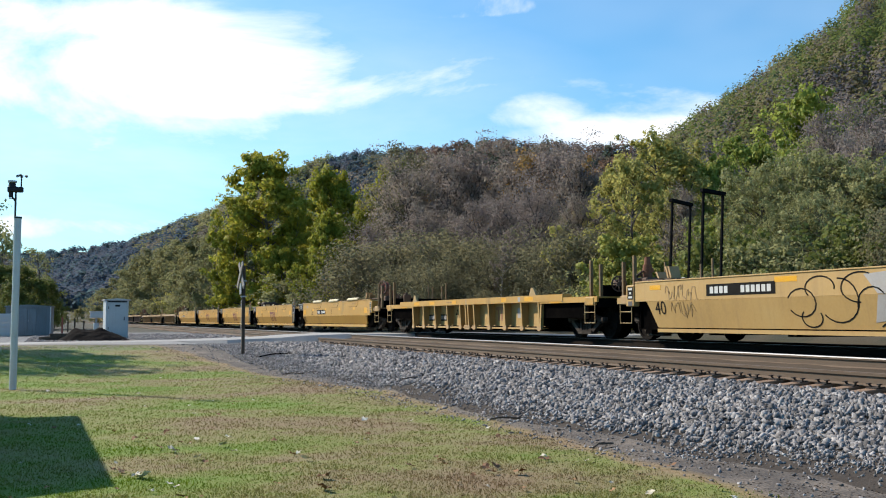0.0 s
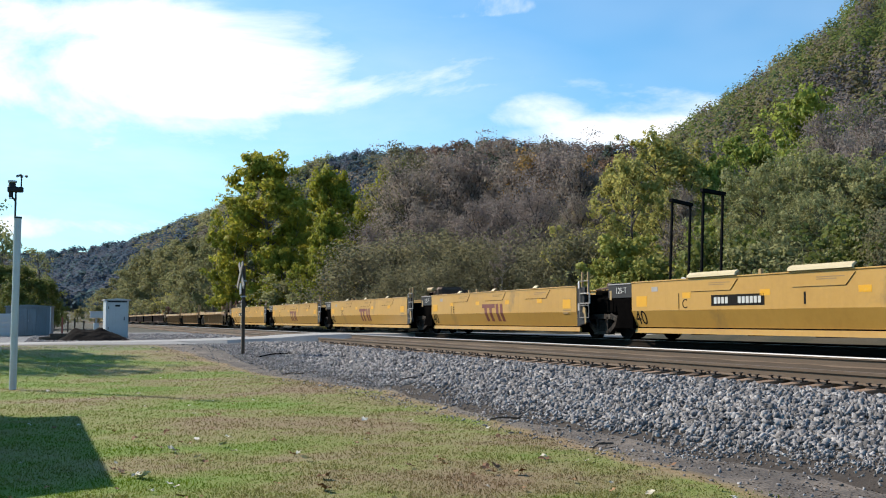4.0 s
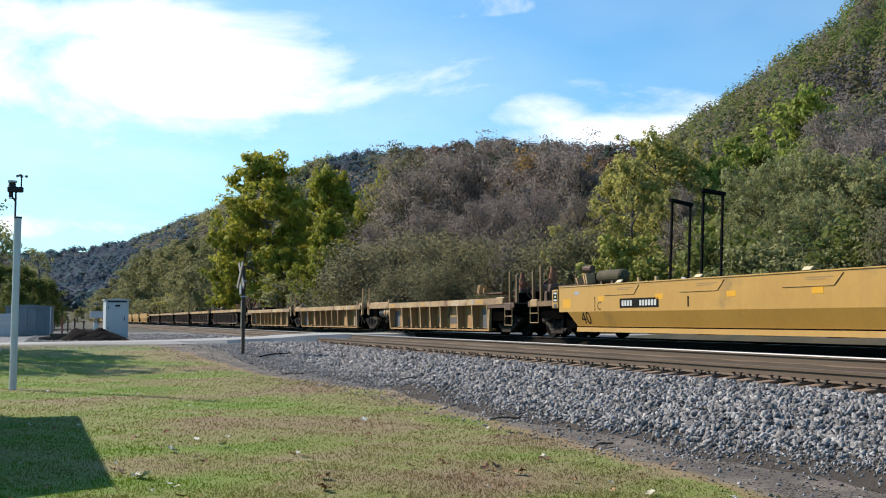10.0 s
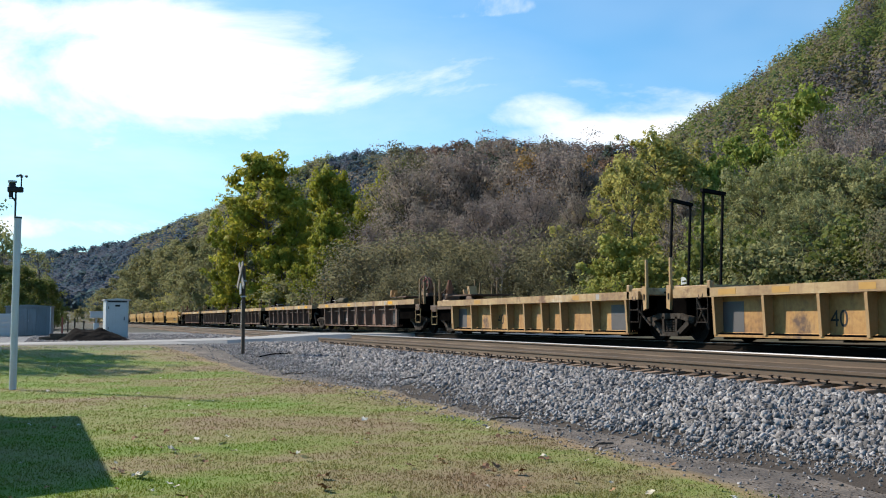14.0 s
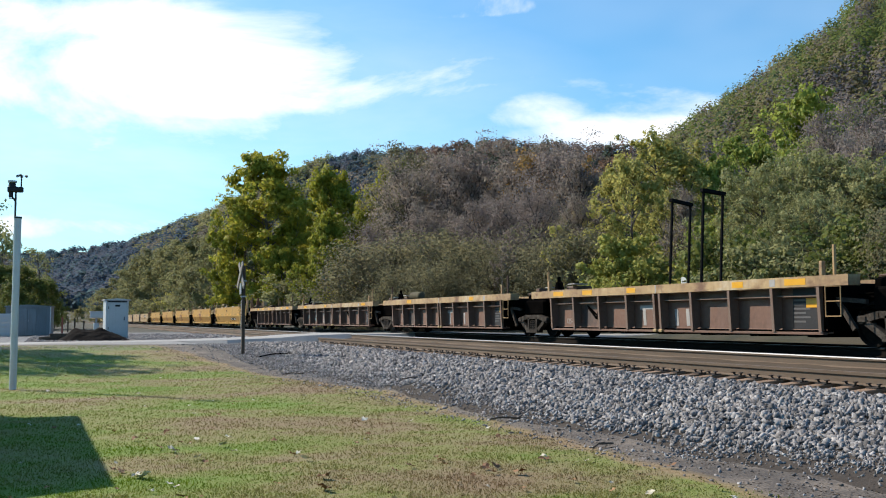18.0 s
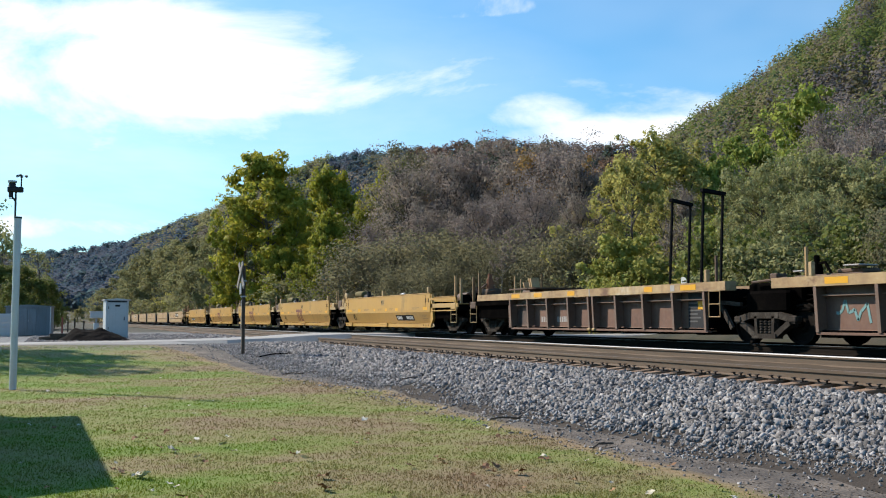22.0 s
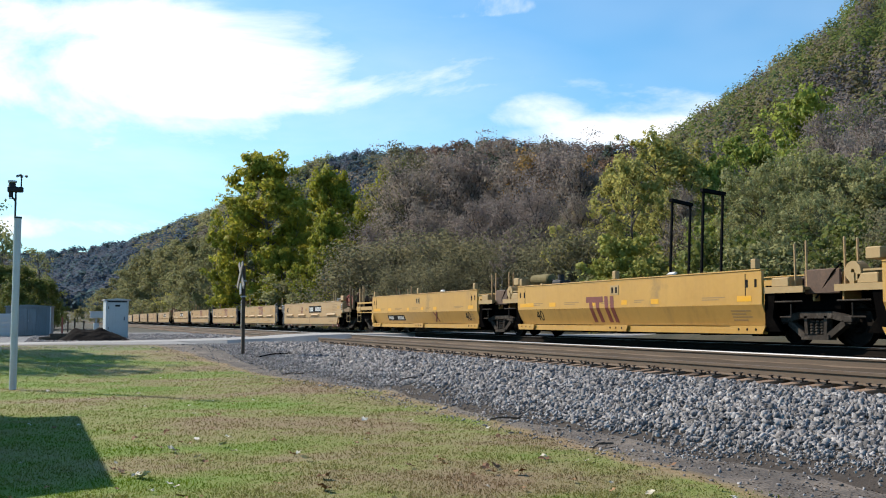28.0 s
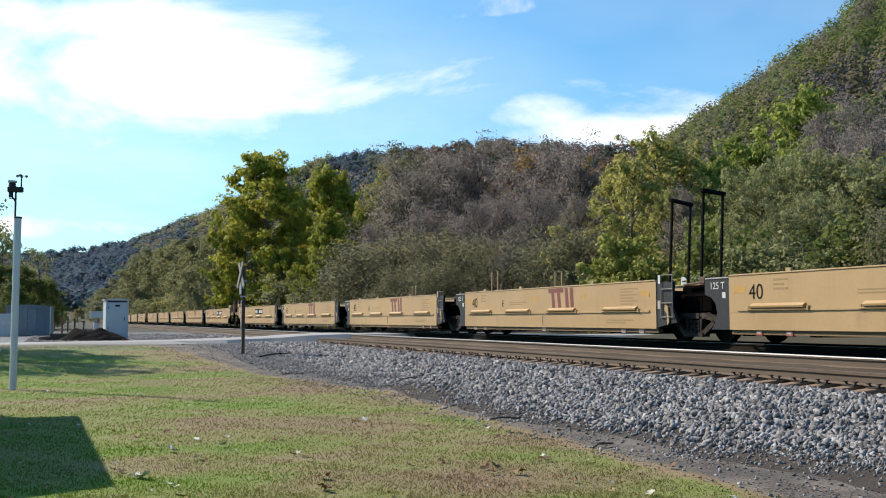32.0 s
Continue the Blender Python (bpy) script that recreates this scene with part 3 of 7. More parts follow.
# ---- train ----
# Joints between the wagon units: metres along the train, front first; at time 0 a joint at u lies at y = u - U_SHIFT.
JOINTS = [10.0, 30.3, 50.7, 68.5, 83.7, 99.5, 115.2, 133.0, 150.7, 166.7, 183.8, 202.4, 217.9, 233.5, 250.85, 267.6, 285.5, 301.7, 317.7, 333.5, 351.3,
          369.2, 385.0, 400.6, 416.4, 434.2, 452.2, 467.8, 483.4, 499.0, 516.8, 534.8, 550.4, 566.0, 581.6, 599.4]
KINDS = ["tagged"] + ["single"] + ["smooth"] * 5 + ["ochre"] * 3 + ["brown"] * 5 + ["tall"] * 5 + ["pale"] * 15
COUPLED = {10.0, 30.3, 50.7, 133.0, 183.8, 267.6, 351.3, 434.2, 516.8, 599.4}      # ends with couplers; the other joints share one truck
U_SHIFT = 5.83
FRAME_STEEL = material("dusty_cast_steel", [(0.012, 0.0101, 0.0086), (0.039, 0.033, 0.0285), (0.1125, 0.0975, 0.0825)], 3, 25, 0.9, shine=0.08, bump=0.15, spread=0.5)
WHEEL_STEEL = material("dusty_wheel_steel", [(0.005, 0.0042, 0.004), (0.0105, 0.009, 0.008), (0.025, 0.02, 0.017)], 4, 25, 0.9, shine=0.05, bump=0.1, spread=0.5)
RUST_YELLOW = material("rust_brown_over_yellow", [(0.07, 0.038, 0.016), (0.13, 0.075, 0.026), (0.22, 0.13, 0.045)], 1.5, 16, 0.65, bump=0.08, spread=0.5)
RUST_ORANGE = material("bright_orange_rust", [(0.07, 0.026, 0.014), (0.16, 0.058, 0.026), (0.25, 0.10, 0.045)], 3, 22, 0.8, bump=0.15, spread=0.5)
GREY_PATCH = material("grey_primer_panel", [(0.055, 0.053, 0.056), (0.085, 0.081, 0.084)], 1.5, 20, 0.6, bump=0.05)
BROWN_RIB = material("dusty_brown_rib", [(0.105, 0.064, 0.047), (0.145, 0.092, 0.067), (0.185, 0.125, 0.095)], 1.5, 16, 0.7, bump=0.06, spread=0.5)
TAN_RIB = material("worn_tan_rib", [(0.235, 0.138, 0.056), (0.325, 0.203, 0.088), (0.385, 0.265, 0.13)], 1.5, 16, 0.65, bump=0.06, spread=0.5)
FAINT_INK = material("faded_stencil_paint", [(0.215, 0.135, 0.052), (0.265, 0.17, 0.07)], 3, 30, 0.6, bump=0)
TANK_GREY = material("dark_olive_tank_paint", [(0.0893, 0.0754, 0.036), (0.1365, 0.115, 0.0576), (0.189, 0.1564, 0.0828)], 2, 20, 0.8, bump=0.05, spread=0.5, shine=0.08)
TANK_BROWN = material("brown_olive_tank_paint", [(0.045, 0.040, 0.026), (0.075, 0.067, 0.044), (0.115, 0.10, 0.068)], 2, 20, 0.8, bump=0.05, spread=0.5, shine=0.08)
FAINT_TOP = material("faded_maroon_paint", [(0.204, 0.088, 0.041), (0.272, 0.129, 0.061)], 3, 30, 0.6, bump=0, streaks=((0.340, 0.224, 0.095), 0.6))
PALE_GREY = material("pale_grey_stencil", [(0.245, 0.231, 0.218), (0.340, 0.326, 0.313)], 3, 30, 0.6, bump=0)
FADED_BOARD = material("faded_dark_board", [(0.05, 0.041, 0.038), (0.085, 0.07, 0.062)], 5, 30, 0.7, bump=0.03)
WORN_MARK = material("worn_grey_marking", [(0.12, 0.105, 0.095), (0.22, 0.20, 0.185)], 6, 40, 0.6, bump=0, spread=0.3)
# Lighter copy of CREAM with the sun on the flaps in its colour.
CREAM_BRIGHT = material("sunlit_cream_flap_paint", [(0.42, 0.34, 0.19), (0.52, 0.44, 0.27)], 3, 30, 0.5, bump=0.05)
GALV_DULL = material("dull_galvanised_bar", [(0.16, 0.165, 0.17), (0.28, 0.285, 0.29)], 3, 25, 0.6, metal=0.3, bump=0.05)
TEAL = material("teal_spray_paint", [(0.095, 0.204, 0.211), (0.150, 0.272, 0.272)], 3, 30, 0.6, bump=0)
DULL_SAFETY = material("dulled_yellow_strip", [(0.354, 0.190, 0.041), (0.435, 0.245, 0.048)], 4, 40, 0.5, bump=0)


def travelled(t):
    q = t / 10.0
    return 91.78 * q + 5.41 * q ** 2 + 0.0187 * q ** 3 - 0.0665 * q ** 4


def beam(s, a, b, w, x0, x1):
    """A flat bar from (y, z) a to b, w wide, between x0 and x1."""
    (ya, za), (yb, zb) = a, b
    l = math.hypot(yb - ya, zb - za)
    ny, nz = -(zb - za) / l * w / 2, (yb - ya) / l * w / 2
    return s.prism([(ya + ny, za + nz), (yb + ny, zb + nz), (yb - ny, zb - nz), (ya - ny, za - nz)], "x", x0, x1)


def lathe(profile, n=20, closed=True):
    """Turns (x, radius) points round the x axis."""
    s = Shape()
    vs = [(x, r * math.cos(2 * math.pi * k / n), r * math.sin(2 * math.pi * k / n)) for k in range(n) for x, r in profile]
    m = len(profile)
    return s.add(vs, [(k * m + i, k * m + (i + 1) % m, ((k + 1) % n) * m + (i + 1) % m, ((k + 1) % n) * m + i) for k in range(n) for i in range(m if closed else m - 1)])


def tank(a, b, r):
    """A lying cylinder with domed ends."""
    a, b = Vector(a), Vector(b)
    d = (b - a).normalized()
    s = Shape().rod(a, b, r, n=18, caps=False)
    for p, o in ((a, -d), (b, d)):
        s.rod(p, p + o * r * 0.35, r, r * 0.8, n=18, caps=False).rod(p + o * r * 0.35, p + o * r * 0.55, r * 0.8, r * 0.35, n=18)
    return s


MESHES = {}


def shared(key, make):
    if key not in MESHES:
        MESHES[key] = make()
    return MESHES[key]


WHEEL_R = 0.46
WHEELSETS = []          # (wheelset, its place on the truck, metres along the train)


def wheelset_mesh():
    r = WHEEL_R
    s = Shape()
    for sgn in (-1, 1):
        p = [(0.685, r + 0.025), (0.715, r + 0.025), (0.725, r), (0.82, r - 0.006), (0.82, r - 0.06), (0.775, r - 0.075), (0.765, 0.19), (0.83, 0.15), (0.83, 0.08), (0.66, 0.08), (0.66, 0.16), (0.715, 0.2), (0.70, r - 0.06)]
        w = lathe([(sgn * x, q) for x, q in p], 28)
        s.add(w.v, w.f)
    s.rod((-0.98, 0, 0), (0.98, 0, 0), 0.075, n=12)
    # bolts on the hub ends, which show the turning
    for sgn in (-1, 1):
        for k in range(3):
            a = k * 2.0944
            s.rod((sgn * 0.98, 0.045 * math.cos(a), 0.045 * math.sin(a)), (sgn * 1.0, 0.045 * math.cos(a), 0.045 * math.sin(a)), 0.016, n=6)
    return tidy(s.mesh("wheelset", WHEEL_STEEL))


def side_frame_mesh():
    s = Shape()
    for x0, x1 in ((-0.08, 0.08),):
        beam(s, (-1.02, 0.54), (-0.48, 0.66), 0.15, x0, x1)
        beam(s, (1.02, 0.54), (0.48, 0.66), 0.15, x0, x1)
        beam(s, (-0.5, 0.66), (0.5, 0.66), 0.14, x0, x1)
        beam(s, (-0.82, 0.5), (-0.34, 0.20), 0.13, x0, x1)
        beam(s, (0.82, 0.5), (0.34, 0.20), 0.13, x0, x1)
        beam(s, (-0.40, 0.19), (0.40, 0.19), 0.11, x0 - 0.03, x1 + 0.03)
        beam(s, (-0.27, 0.2), (-0.30, 0.64), 0.09, x0, x1)
        beam(s, (0.27, 0.2), (0.30, 0.64), 0.09, x0, x1)
        s.box(x0 - 0.02, x1 + 0.02, -1.06, -0.80, 0.50, 0.64, 0.02).box(x0 - 0.02, x1 + 0.02, 0.80, 1.06, 0.50, 0.64, 0.02)
    return tidy(s.mesh("side_frame", FRAME_STEEL))


def spring_mesh():
    prof = []
    for k in range(5):
        prof += [(0.25 + k * 0.06, 0.05), (0.262 + k * 0.06, 0.07), (0.288 + k * 0.06, 0.07), (0.30 + k * 0.06, 0.05)]
    s = lathe([(0.24, 0.0)] + prof + [(0.55, 0.0)], 10, closed=False)
    s.v = [(c, b, a) for a, b, c in s.v]
    return tidy(s.mesh("spring", FRAME_STEEL))


def bolster_mesh():
    return tidy(Shape().box(-0.95, 0.95, -0.2, 0.2, 0.42, 0.64, 0.03).box(-0.25, 0.25, -0.28, 0.28, 0.62, 0.72, 0.03).mesh("bolster", BLACK))


def brake_mesh():
    s = Shape()
    for y in (-0.42, 0.42):
        s.box(-0.8, 0.8, y - 0.05, y + 0.05, 0.34, 0.42)
        for x in (-0.75, 0.75):
            s.box(x - 0.06, x + 0.06, y - 0.06, y + 0.06, 0.28, 0.55, 0.02)
    return tidy(s.mesh("brake_beam", BLACK))


def truck(t, u, y):
    """A two-axle truck under wagon t at y."""
    tr = part("truck", shared("bolster", bolster_mesh), None, t, "dusty cast-steel freight truck", pose(0, y, 0))
    for x in (-1.02, 1.02):
        part("side_frame", shared("side_frame", side_frame_mesh), None, tr, at=pose(x, 0, 0))
        for dy in (-0.15, 0.0, 0.15):
            part("spring", shared("spring", spring_mesh), None, tr, at=pose(x, dy, 0))
    part("brake_beam", shared("brake", brake_mesh), None, tr)
    for dy in (-0.9, 0.9):
        w = part("wheelset", shared("wheelset", wheelset_mesh), None, tr, "steel wheelset", pose(0, dy, WHEEL_R))
        WHEELSETS.append((w, dy, u))


def ladder_mesh(h0, h1, width, rungs, mat):
    s = Shape()
    for y in (-width / 2, width / 2):
        s.rod((0, y, h0), (0, y, h1), 0.014, n=6)
    for k in range(rungs):
        z = h0 + 0.01 + (h1 - h0 - 0.02) * k / max(1, rungs - 1)
        s.rod((0, -width / 2, z), (0, width / 2, z), 0.012, n=6)
    return tidy(s.mesh("ladder", mat))


def ladder(t, x, y, h0, h1, width, rungs, mat, label=""):
    key = ("ladder", h0, h1, width, rungs, mat.name)
    return part("ladder", shared(key, lambda: ladder_mesh(h0, h1, width, rungs, mat)), None, t, label, pose(x, y, 0))


def post(t, x, y, z0, z1, mat, w=0.06, label=""):
    key = ("post", round(z0, 2), round(z1, 2), mat.name, w)
    s = lambda: tidy(Shape().box(-w / 2, w / 2, -w / 2, w / 2, z0, z1, 0.008).mesh("guide_post", mat))
    return part("guide_post", shared(key, s), None, t, label, pose(x, y, 0))


def plate(t, x, y, z, ly, lz, mat, name="marking", label=""):
    key = ("plate", round(ly, 2), round(lz, 2), mat.name)
    s = lambda: tidy(Shape().box(-0.0015, 0.0015, -ly / 2, ly / 2, -lz / 2, lz / 2).mesh(name, mat))
    return part(name, shared(key, s), None, t, label, pose(x, y, z))


def tilted_plate(t, x, y, z, ly, lz, mat, lean, name="marking", label=""):
    ob = plate(t, x, y, z, ly, lz, mat, name, label)
    ob.matrix_basis = pose(x, y, z, 0, lean, 0)
    return ob


def words(t, text, x, y, z, height, mat, lean=0, label=""):
    return part("lettering", shared(("words", text, height, mat.name), lambda: lettering(text, height, mat)), None, t, label, pose(x, y, z, 0, lean, 0))


def number_board(t, x, y, z, length, mat_board, mat_bars, lean=0, label="dark board with two rows of pale blocks", tall=0.26, right=6):
    """A dark board; each character of the two groups on it is one plain upright block."""
    b = tilted_plate(t, x, y, z, length, tall, mat_board, lean, "number_board", label)
    h = round(tall * 0.58, 3)
    w = round(length * 0.052, 3)
    block = shared(("block", w, h, mat_bars.name), lambda: tidy(Shape().box(-0.0015, 0.0015, -w / 2, w / 2, -h / 2, h / 2).mesh("block", mat_bars)))
    for k in range(4):
        part("block", block, None, b, at=pose(-0.0035, length * (0.415 - 0.073 * k), 0))
    for k in range(right):
        part("block", block, None, b, at=pose(-0.0035, length * (0.073 * k - 0.415), 0))


def emblem(t, x, y, z, w, h, mat, bend=None):
    """The owner's mark as plain blocks: a broad bar over two slanting legs, and two strips beside it."""
    def make():
        s = Shape()
        d = 0.0015
        s.box(-d, d, w * -0.06, w * 0.5, h * 0.27, h * 0.5)
        for c in (0.34, 0.12, -0.16, -0.34):
            t0 = 0.27 if c > 0 else 0.5
            s.prism([(w * (c + 0.055), h * t0), (w * (c - 0.055), h * t0), (w * (c - 0.095), -h * 0.5), (w * (c + 0.015), -h * 0.5)], "x", -d, d)
        me = tidy(s.mesh("emblem", mat))
        if bend:
            bm = bmesh.new()
            bm.from_mesh(me)
            bmesh.ops.bisect_plane(bm, geom=bm.verts[:] + bm.edges[:] + bm.faces[:], plane_co=(0, 0, bend[0]), plane_no=(0, 0, 1))
            for q in bm.verts:
                q.co.x += max(0.0, bend[0] - q.co.z) * bend[1]
            bm.to_mesh(me)
            bm.free()
        return me
    return part("emblem", shared(("emblem", w, h, mat.name, bend), make), None, t, "plain maroon bars of an owner's mark" if mat in (MAROON, FAINT_TOP) else "pale bars of an owner's mark", pose(x, y, z))


def stencil(t, x, y, z, w, h, mat, rows=3, lean=0):
    """Small unreadable writing as rows of thin bars."""
    base = pose(x, y, z, 0, lean, 0)
    for k in range(rows):
        l = round(w * (1.0 if k % 2 == 0 else 0.72), 3)
        bar_h = round(h / rows * 0.22, 4)
        me = shared(("stencil", l, bar_h, mat.name), lambda: tidy(Shape().box(-0.001, 0.001, -l / 2, l / 2, -bar_h, bar_h).mesh("stencil_line", mat)))
        part("stencil_line", me, None, t, at=base @ pose(0, w / 2 - l / 2, h / 2 - (k + 0.5) * h / rows))


def skin(t, name, outline, y0, y1, mat, thick=0.07, label=""):
    """A pressed side sheet on both flanks: outline is (x, z) points of the outer face, from the top down."""
    for side in (-1, 1):
        pts = [(side * x, z) for x, z in outline] + [(side * (x - thick), z) for x, z in outline[::-1]]
        part(name, Shape().prism(pts, "y", y0, y1), mat, t, label)


def well(t, y0, y1, mat):
    """The floor frame between the flanks."""
    s = Shape()
    for k in range(7):
        y = y0 + 0.4 + (y1 - y0 - 0.8) * k / 6
        s.box(-1.35, 1.35, y - 0.14, y + 0.14, 0.19, 0.30)
    # closed plate, unlike an open well, added to keep sun off the track
    s.box(-1.33, 1.33, y0, y1, 0.305, 0.345)
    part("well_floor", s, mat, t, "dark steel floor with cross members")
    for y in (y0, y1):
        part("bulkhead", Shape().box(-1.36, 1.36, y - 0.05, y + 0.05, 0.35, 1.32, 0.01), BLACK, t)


def end_frame(t, y_body, y_joint, mat_side, shared_truck, high=1.5, shift=0.0):
    """Black draft structure between a body's end and a shared truck."""
    d = 1 if y_joint > y_body else -1
    a, b = sorted((y_body, y_joint - d * 0.35))
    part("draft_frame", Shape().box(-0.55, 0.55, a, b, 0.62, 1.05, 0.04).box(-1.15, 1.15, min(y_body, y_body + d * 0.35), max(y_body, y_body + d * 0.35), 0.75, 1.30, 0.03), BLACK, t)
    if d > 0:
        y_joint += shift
        # the low middle box is added to black out the view between the wheels
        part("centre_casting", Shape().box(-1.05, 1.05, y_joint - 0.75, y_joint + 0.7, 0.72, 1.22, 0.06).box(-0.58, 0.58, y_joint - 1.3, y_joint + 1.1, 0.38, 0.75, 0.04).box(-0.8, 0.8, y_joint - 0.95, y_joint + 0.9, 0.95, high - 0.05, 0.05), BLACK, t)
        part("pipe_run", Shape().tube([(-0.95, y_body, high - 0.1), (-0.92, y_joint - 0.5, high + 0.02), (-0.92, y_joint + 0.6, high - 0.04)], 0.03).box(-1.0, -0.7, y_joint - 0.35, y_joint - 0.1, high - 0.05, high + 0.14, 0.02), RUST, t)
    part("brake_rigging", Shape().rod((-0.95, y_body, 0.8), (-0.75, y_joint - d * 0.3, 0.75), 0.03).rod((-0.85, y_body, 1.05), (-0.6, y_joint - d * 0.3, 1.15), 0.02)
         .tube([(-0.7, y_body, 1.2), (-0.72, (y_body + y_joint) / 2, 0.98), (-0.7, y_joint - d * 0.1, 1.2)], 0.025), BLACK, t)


def yj_in(e, d):
    return e - d * 0.62


def coupler_end(t, y_body, y_joint, u_truck, y_truck, deck, deck_label, deck_z=1.18, style=0):
    """A coupler end: truck, decked platform, ladder, guide posts, brake gear."""
    d = 1 if y_joint > y_body else -1
    a, b = sorted((y_body, y_joint - d * 0.55))
    truck(t, u_truck, y_truck)
    part("draft_sill", Shape().box(-0.32, 0.32, a, b, 0.70, 1.02, 0.03), BLACK, t)
    part("coupler", Shape().box(-0.11, 0.11, min(y_joint - d * 0.6, y_joint), max(y_joint - d * 0.6, y_joint), 0.76, 0.96, 0.03), RUST, t)
    s = Shape().box(-1.45, 1.45, a, b, deck_z - 0.05, deck_z, 0.012)
    s.box(-1.48, -1.42, a, b, deck_z - 0.16, deck_z + 0.01).box(1.42, 1.48, a, b, deck_z - 0.16, deck_z + 0.01)
    part("end_platform", s, deck, t, deck_label)
    e = y_joint - d * 0.62
    # solid block added between the wheels so the gap under the deck stays black
    part("underframe", Shape().box(-0.6, 0.6, a, b, 0.36, 1.1, 0.03), BLACK, t)
    part("end_beam", Shape().box(-1.4, 1.4, e - 0.06, e + 0.06, 0.92, deck_z - 0.05, 0.012), BLACK, t)
    ladder(t, -1.47, e - d * 0.36, 0.46, 1.10, 0.58, 3, CREAM, "worn steel step ladder")
    part("ladder_box", Shape().box(-1.50, -1.38, e - d * 0.36 - 0.25, e - d * 0.36 + 0.25, 0.98, 1.23, 0.02), RUST if deck in (RUST, BLACK) else TAN_RIB if style < 2 else deck, t)
    for k, (x, yy) in enumerate(((-1.30, e), (-1.30, e - d * 0.55), (1.3, e), (1.3, e - d * 0.55))):
        post(t, x, yy, deck_z, 2.18 + 0.14 * (k % 2), TAN_RIB if style == 2 else RUST_YELLOW, 0.09 if k < 2 else 0.06)
    if style not in (3, 4):
        part("air_tank", Shape().rod((-0.2, y_body + d * 0.25, deck_z + 0.26), (-0.2, y_body + d * 1.15, deck_z + 0.26), 0.21, n=16), RUST, t, "rusty air tank on the platform")
        for q in (0.4, 1.0):
            part("tank_cradle", Shape().box(-0.45, 0.05, y_body + d * q - 0.04, y_body + d * q + 0.04, deck_z, deck_z + 0.12), BLACK, t)
    part("crossover_plate", Shape().box(-1.25, 1.25, e - 0.03 - d * 0.1, e + 0.03 - d * 0.1, deck_z, deck_z + 0.34, 0.008), BLACK, t)
    part("step_well", Shape().box(-1.36, -1.30, *sorted((yj_in(e, d), y_body)), 0.62, deck_z - 0.06), BLACK, t)
    part("brake_hose", Shape().tube([(-0.35, y_joint - d * 0.5, 0.85), (-0.4, y_joint - d * 0.3, 0.55), (-0.3, y_joint, 0.42)], 0.03), BLACK, t)
    if style < 2:
        tower = part("brake_tower", Shape().box(-1.05, -0.5, *sorted((e - d * 0.75, e - d * 0.2)), deck_z, 1.72, 0.03).box(-1.12, -0.95, *sorted((e - d * 0.6, e - d * 0.35)), deck_z, 1.5, 0.02), RUST, t, "rusty brake housing on the platform")
        part("valve", Shape().rod((-0.85, e - d * 0.5, 1.7), (-0.85, e - d * 0.5, 2.08), 0.13, n=12).rod((-0.85, e - d * 0.5, 2.05), (-0.85, e - d * 0.5, 2.3), 0.10, 0.07, n=12).box(-0.95, -0.7, *sorted((e - d * 0.62, e - d * 0.36)), 1.86, 2.0, 0.03).rod((-0.7, e - d * 0.3, 1.7), (-0.7, e - d * 0.3, 2.0), 0.06, n=8), RUST_ORANGE, tower, "orange-rusted valve body")
        part("pipe", Shape().tube([(-1.15, e - d * 0.3, 1.2), (-1.15, e - d * 0.35, 1.75), (-1.0, e - d * 0.5, 1.9), (-0.85, e - d * 0.5, 1.9)], 0.03), RUST, tower)
        part("pipe", Shape().tube([(-1.1, e - d * 0.8, 1.2), (-1.12, e - d * 0.85, 1.6), (-0.9, e - d * 1.1, 1.65)], 0.03), RUST, tower)
    if style == 3:
        part("valve_cluster", Shape().box(-1.15, -0.7, *sorted((e - d * 0.95, e - d * 0.6)), deck_z, 1.6, 0.03), RUST, t, "rusty valve box")
        part("valve", Shape().rod((-1.0, e - d * 0.2, deck_z), (-1.0, e - d * 0.2, 1.95), 0.05, n=8).rod((-1.0, e - d * 0.2, 1.9), (-1.0, e + d * 0.1, 1.95), 0.09, n=10), RUST, t, "rusty valve and pipe")
    if style == 1 and d > 0 and deck is not BLACK:
        part("air_tank", tank((-0.85, y_body - 1.5, 1.84), (-0.85, y_body - 2.7, 1.84), 0.20), TANK_BROWN, t, "dark brown air tank on the body")
        part("tank_stand", Shape().box(-1.1, -0.6, y_body - 1.9, y_body - 1.8, 1.56, 1.70).box(-1.1, -0.6, y_body - 2.5, y_body - 2.4, 1.56, 1.70), RUST, t)
        part("valve_head", Shape().rod((-0.9, y_body - 0.8, 1.62), (-0.9, y_body - 0.8, 2.05), 0.1, n=10).rod((-0.95, y_body - 0.65, 2.1), (-0.85, y_body - 0.95, 2.1), 0.13, n=12).rod((-0.9, y_body - 1.2, 1.62), (-0.9, y_body - 1.2, 1.98), 0.12, n=10), RUST, t, "dark rusty brake valve")
    if style == 1 and d < 0:
        part("gusset", Shape().prism([(e - d * 1.55, deck_z), (e - d * 0.95, deck_z), (e - d * 0.95, 2.0), (e - d * 1.2, 2.02), (e - d * 1.5, 1.85)], "x", -1.0, -0.93), RUST_YELLOW, t, "rust-brown gusset plate")
        part("brake_drum", lathe([(-0.1, 0.0), (-0.1, 0.24), (-0.02, 0.30), (0.1, 0.30), (0.14, 0.0)], 18, closed=False), RED, t, "red-brown brake drum", pose(-0.95, e - d * 0.7, 2.12, 0, 0, 18))
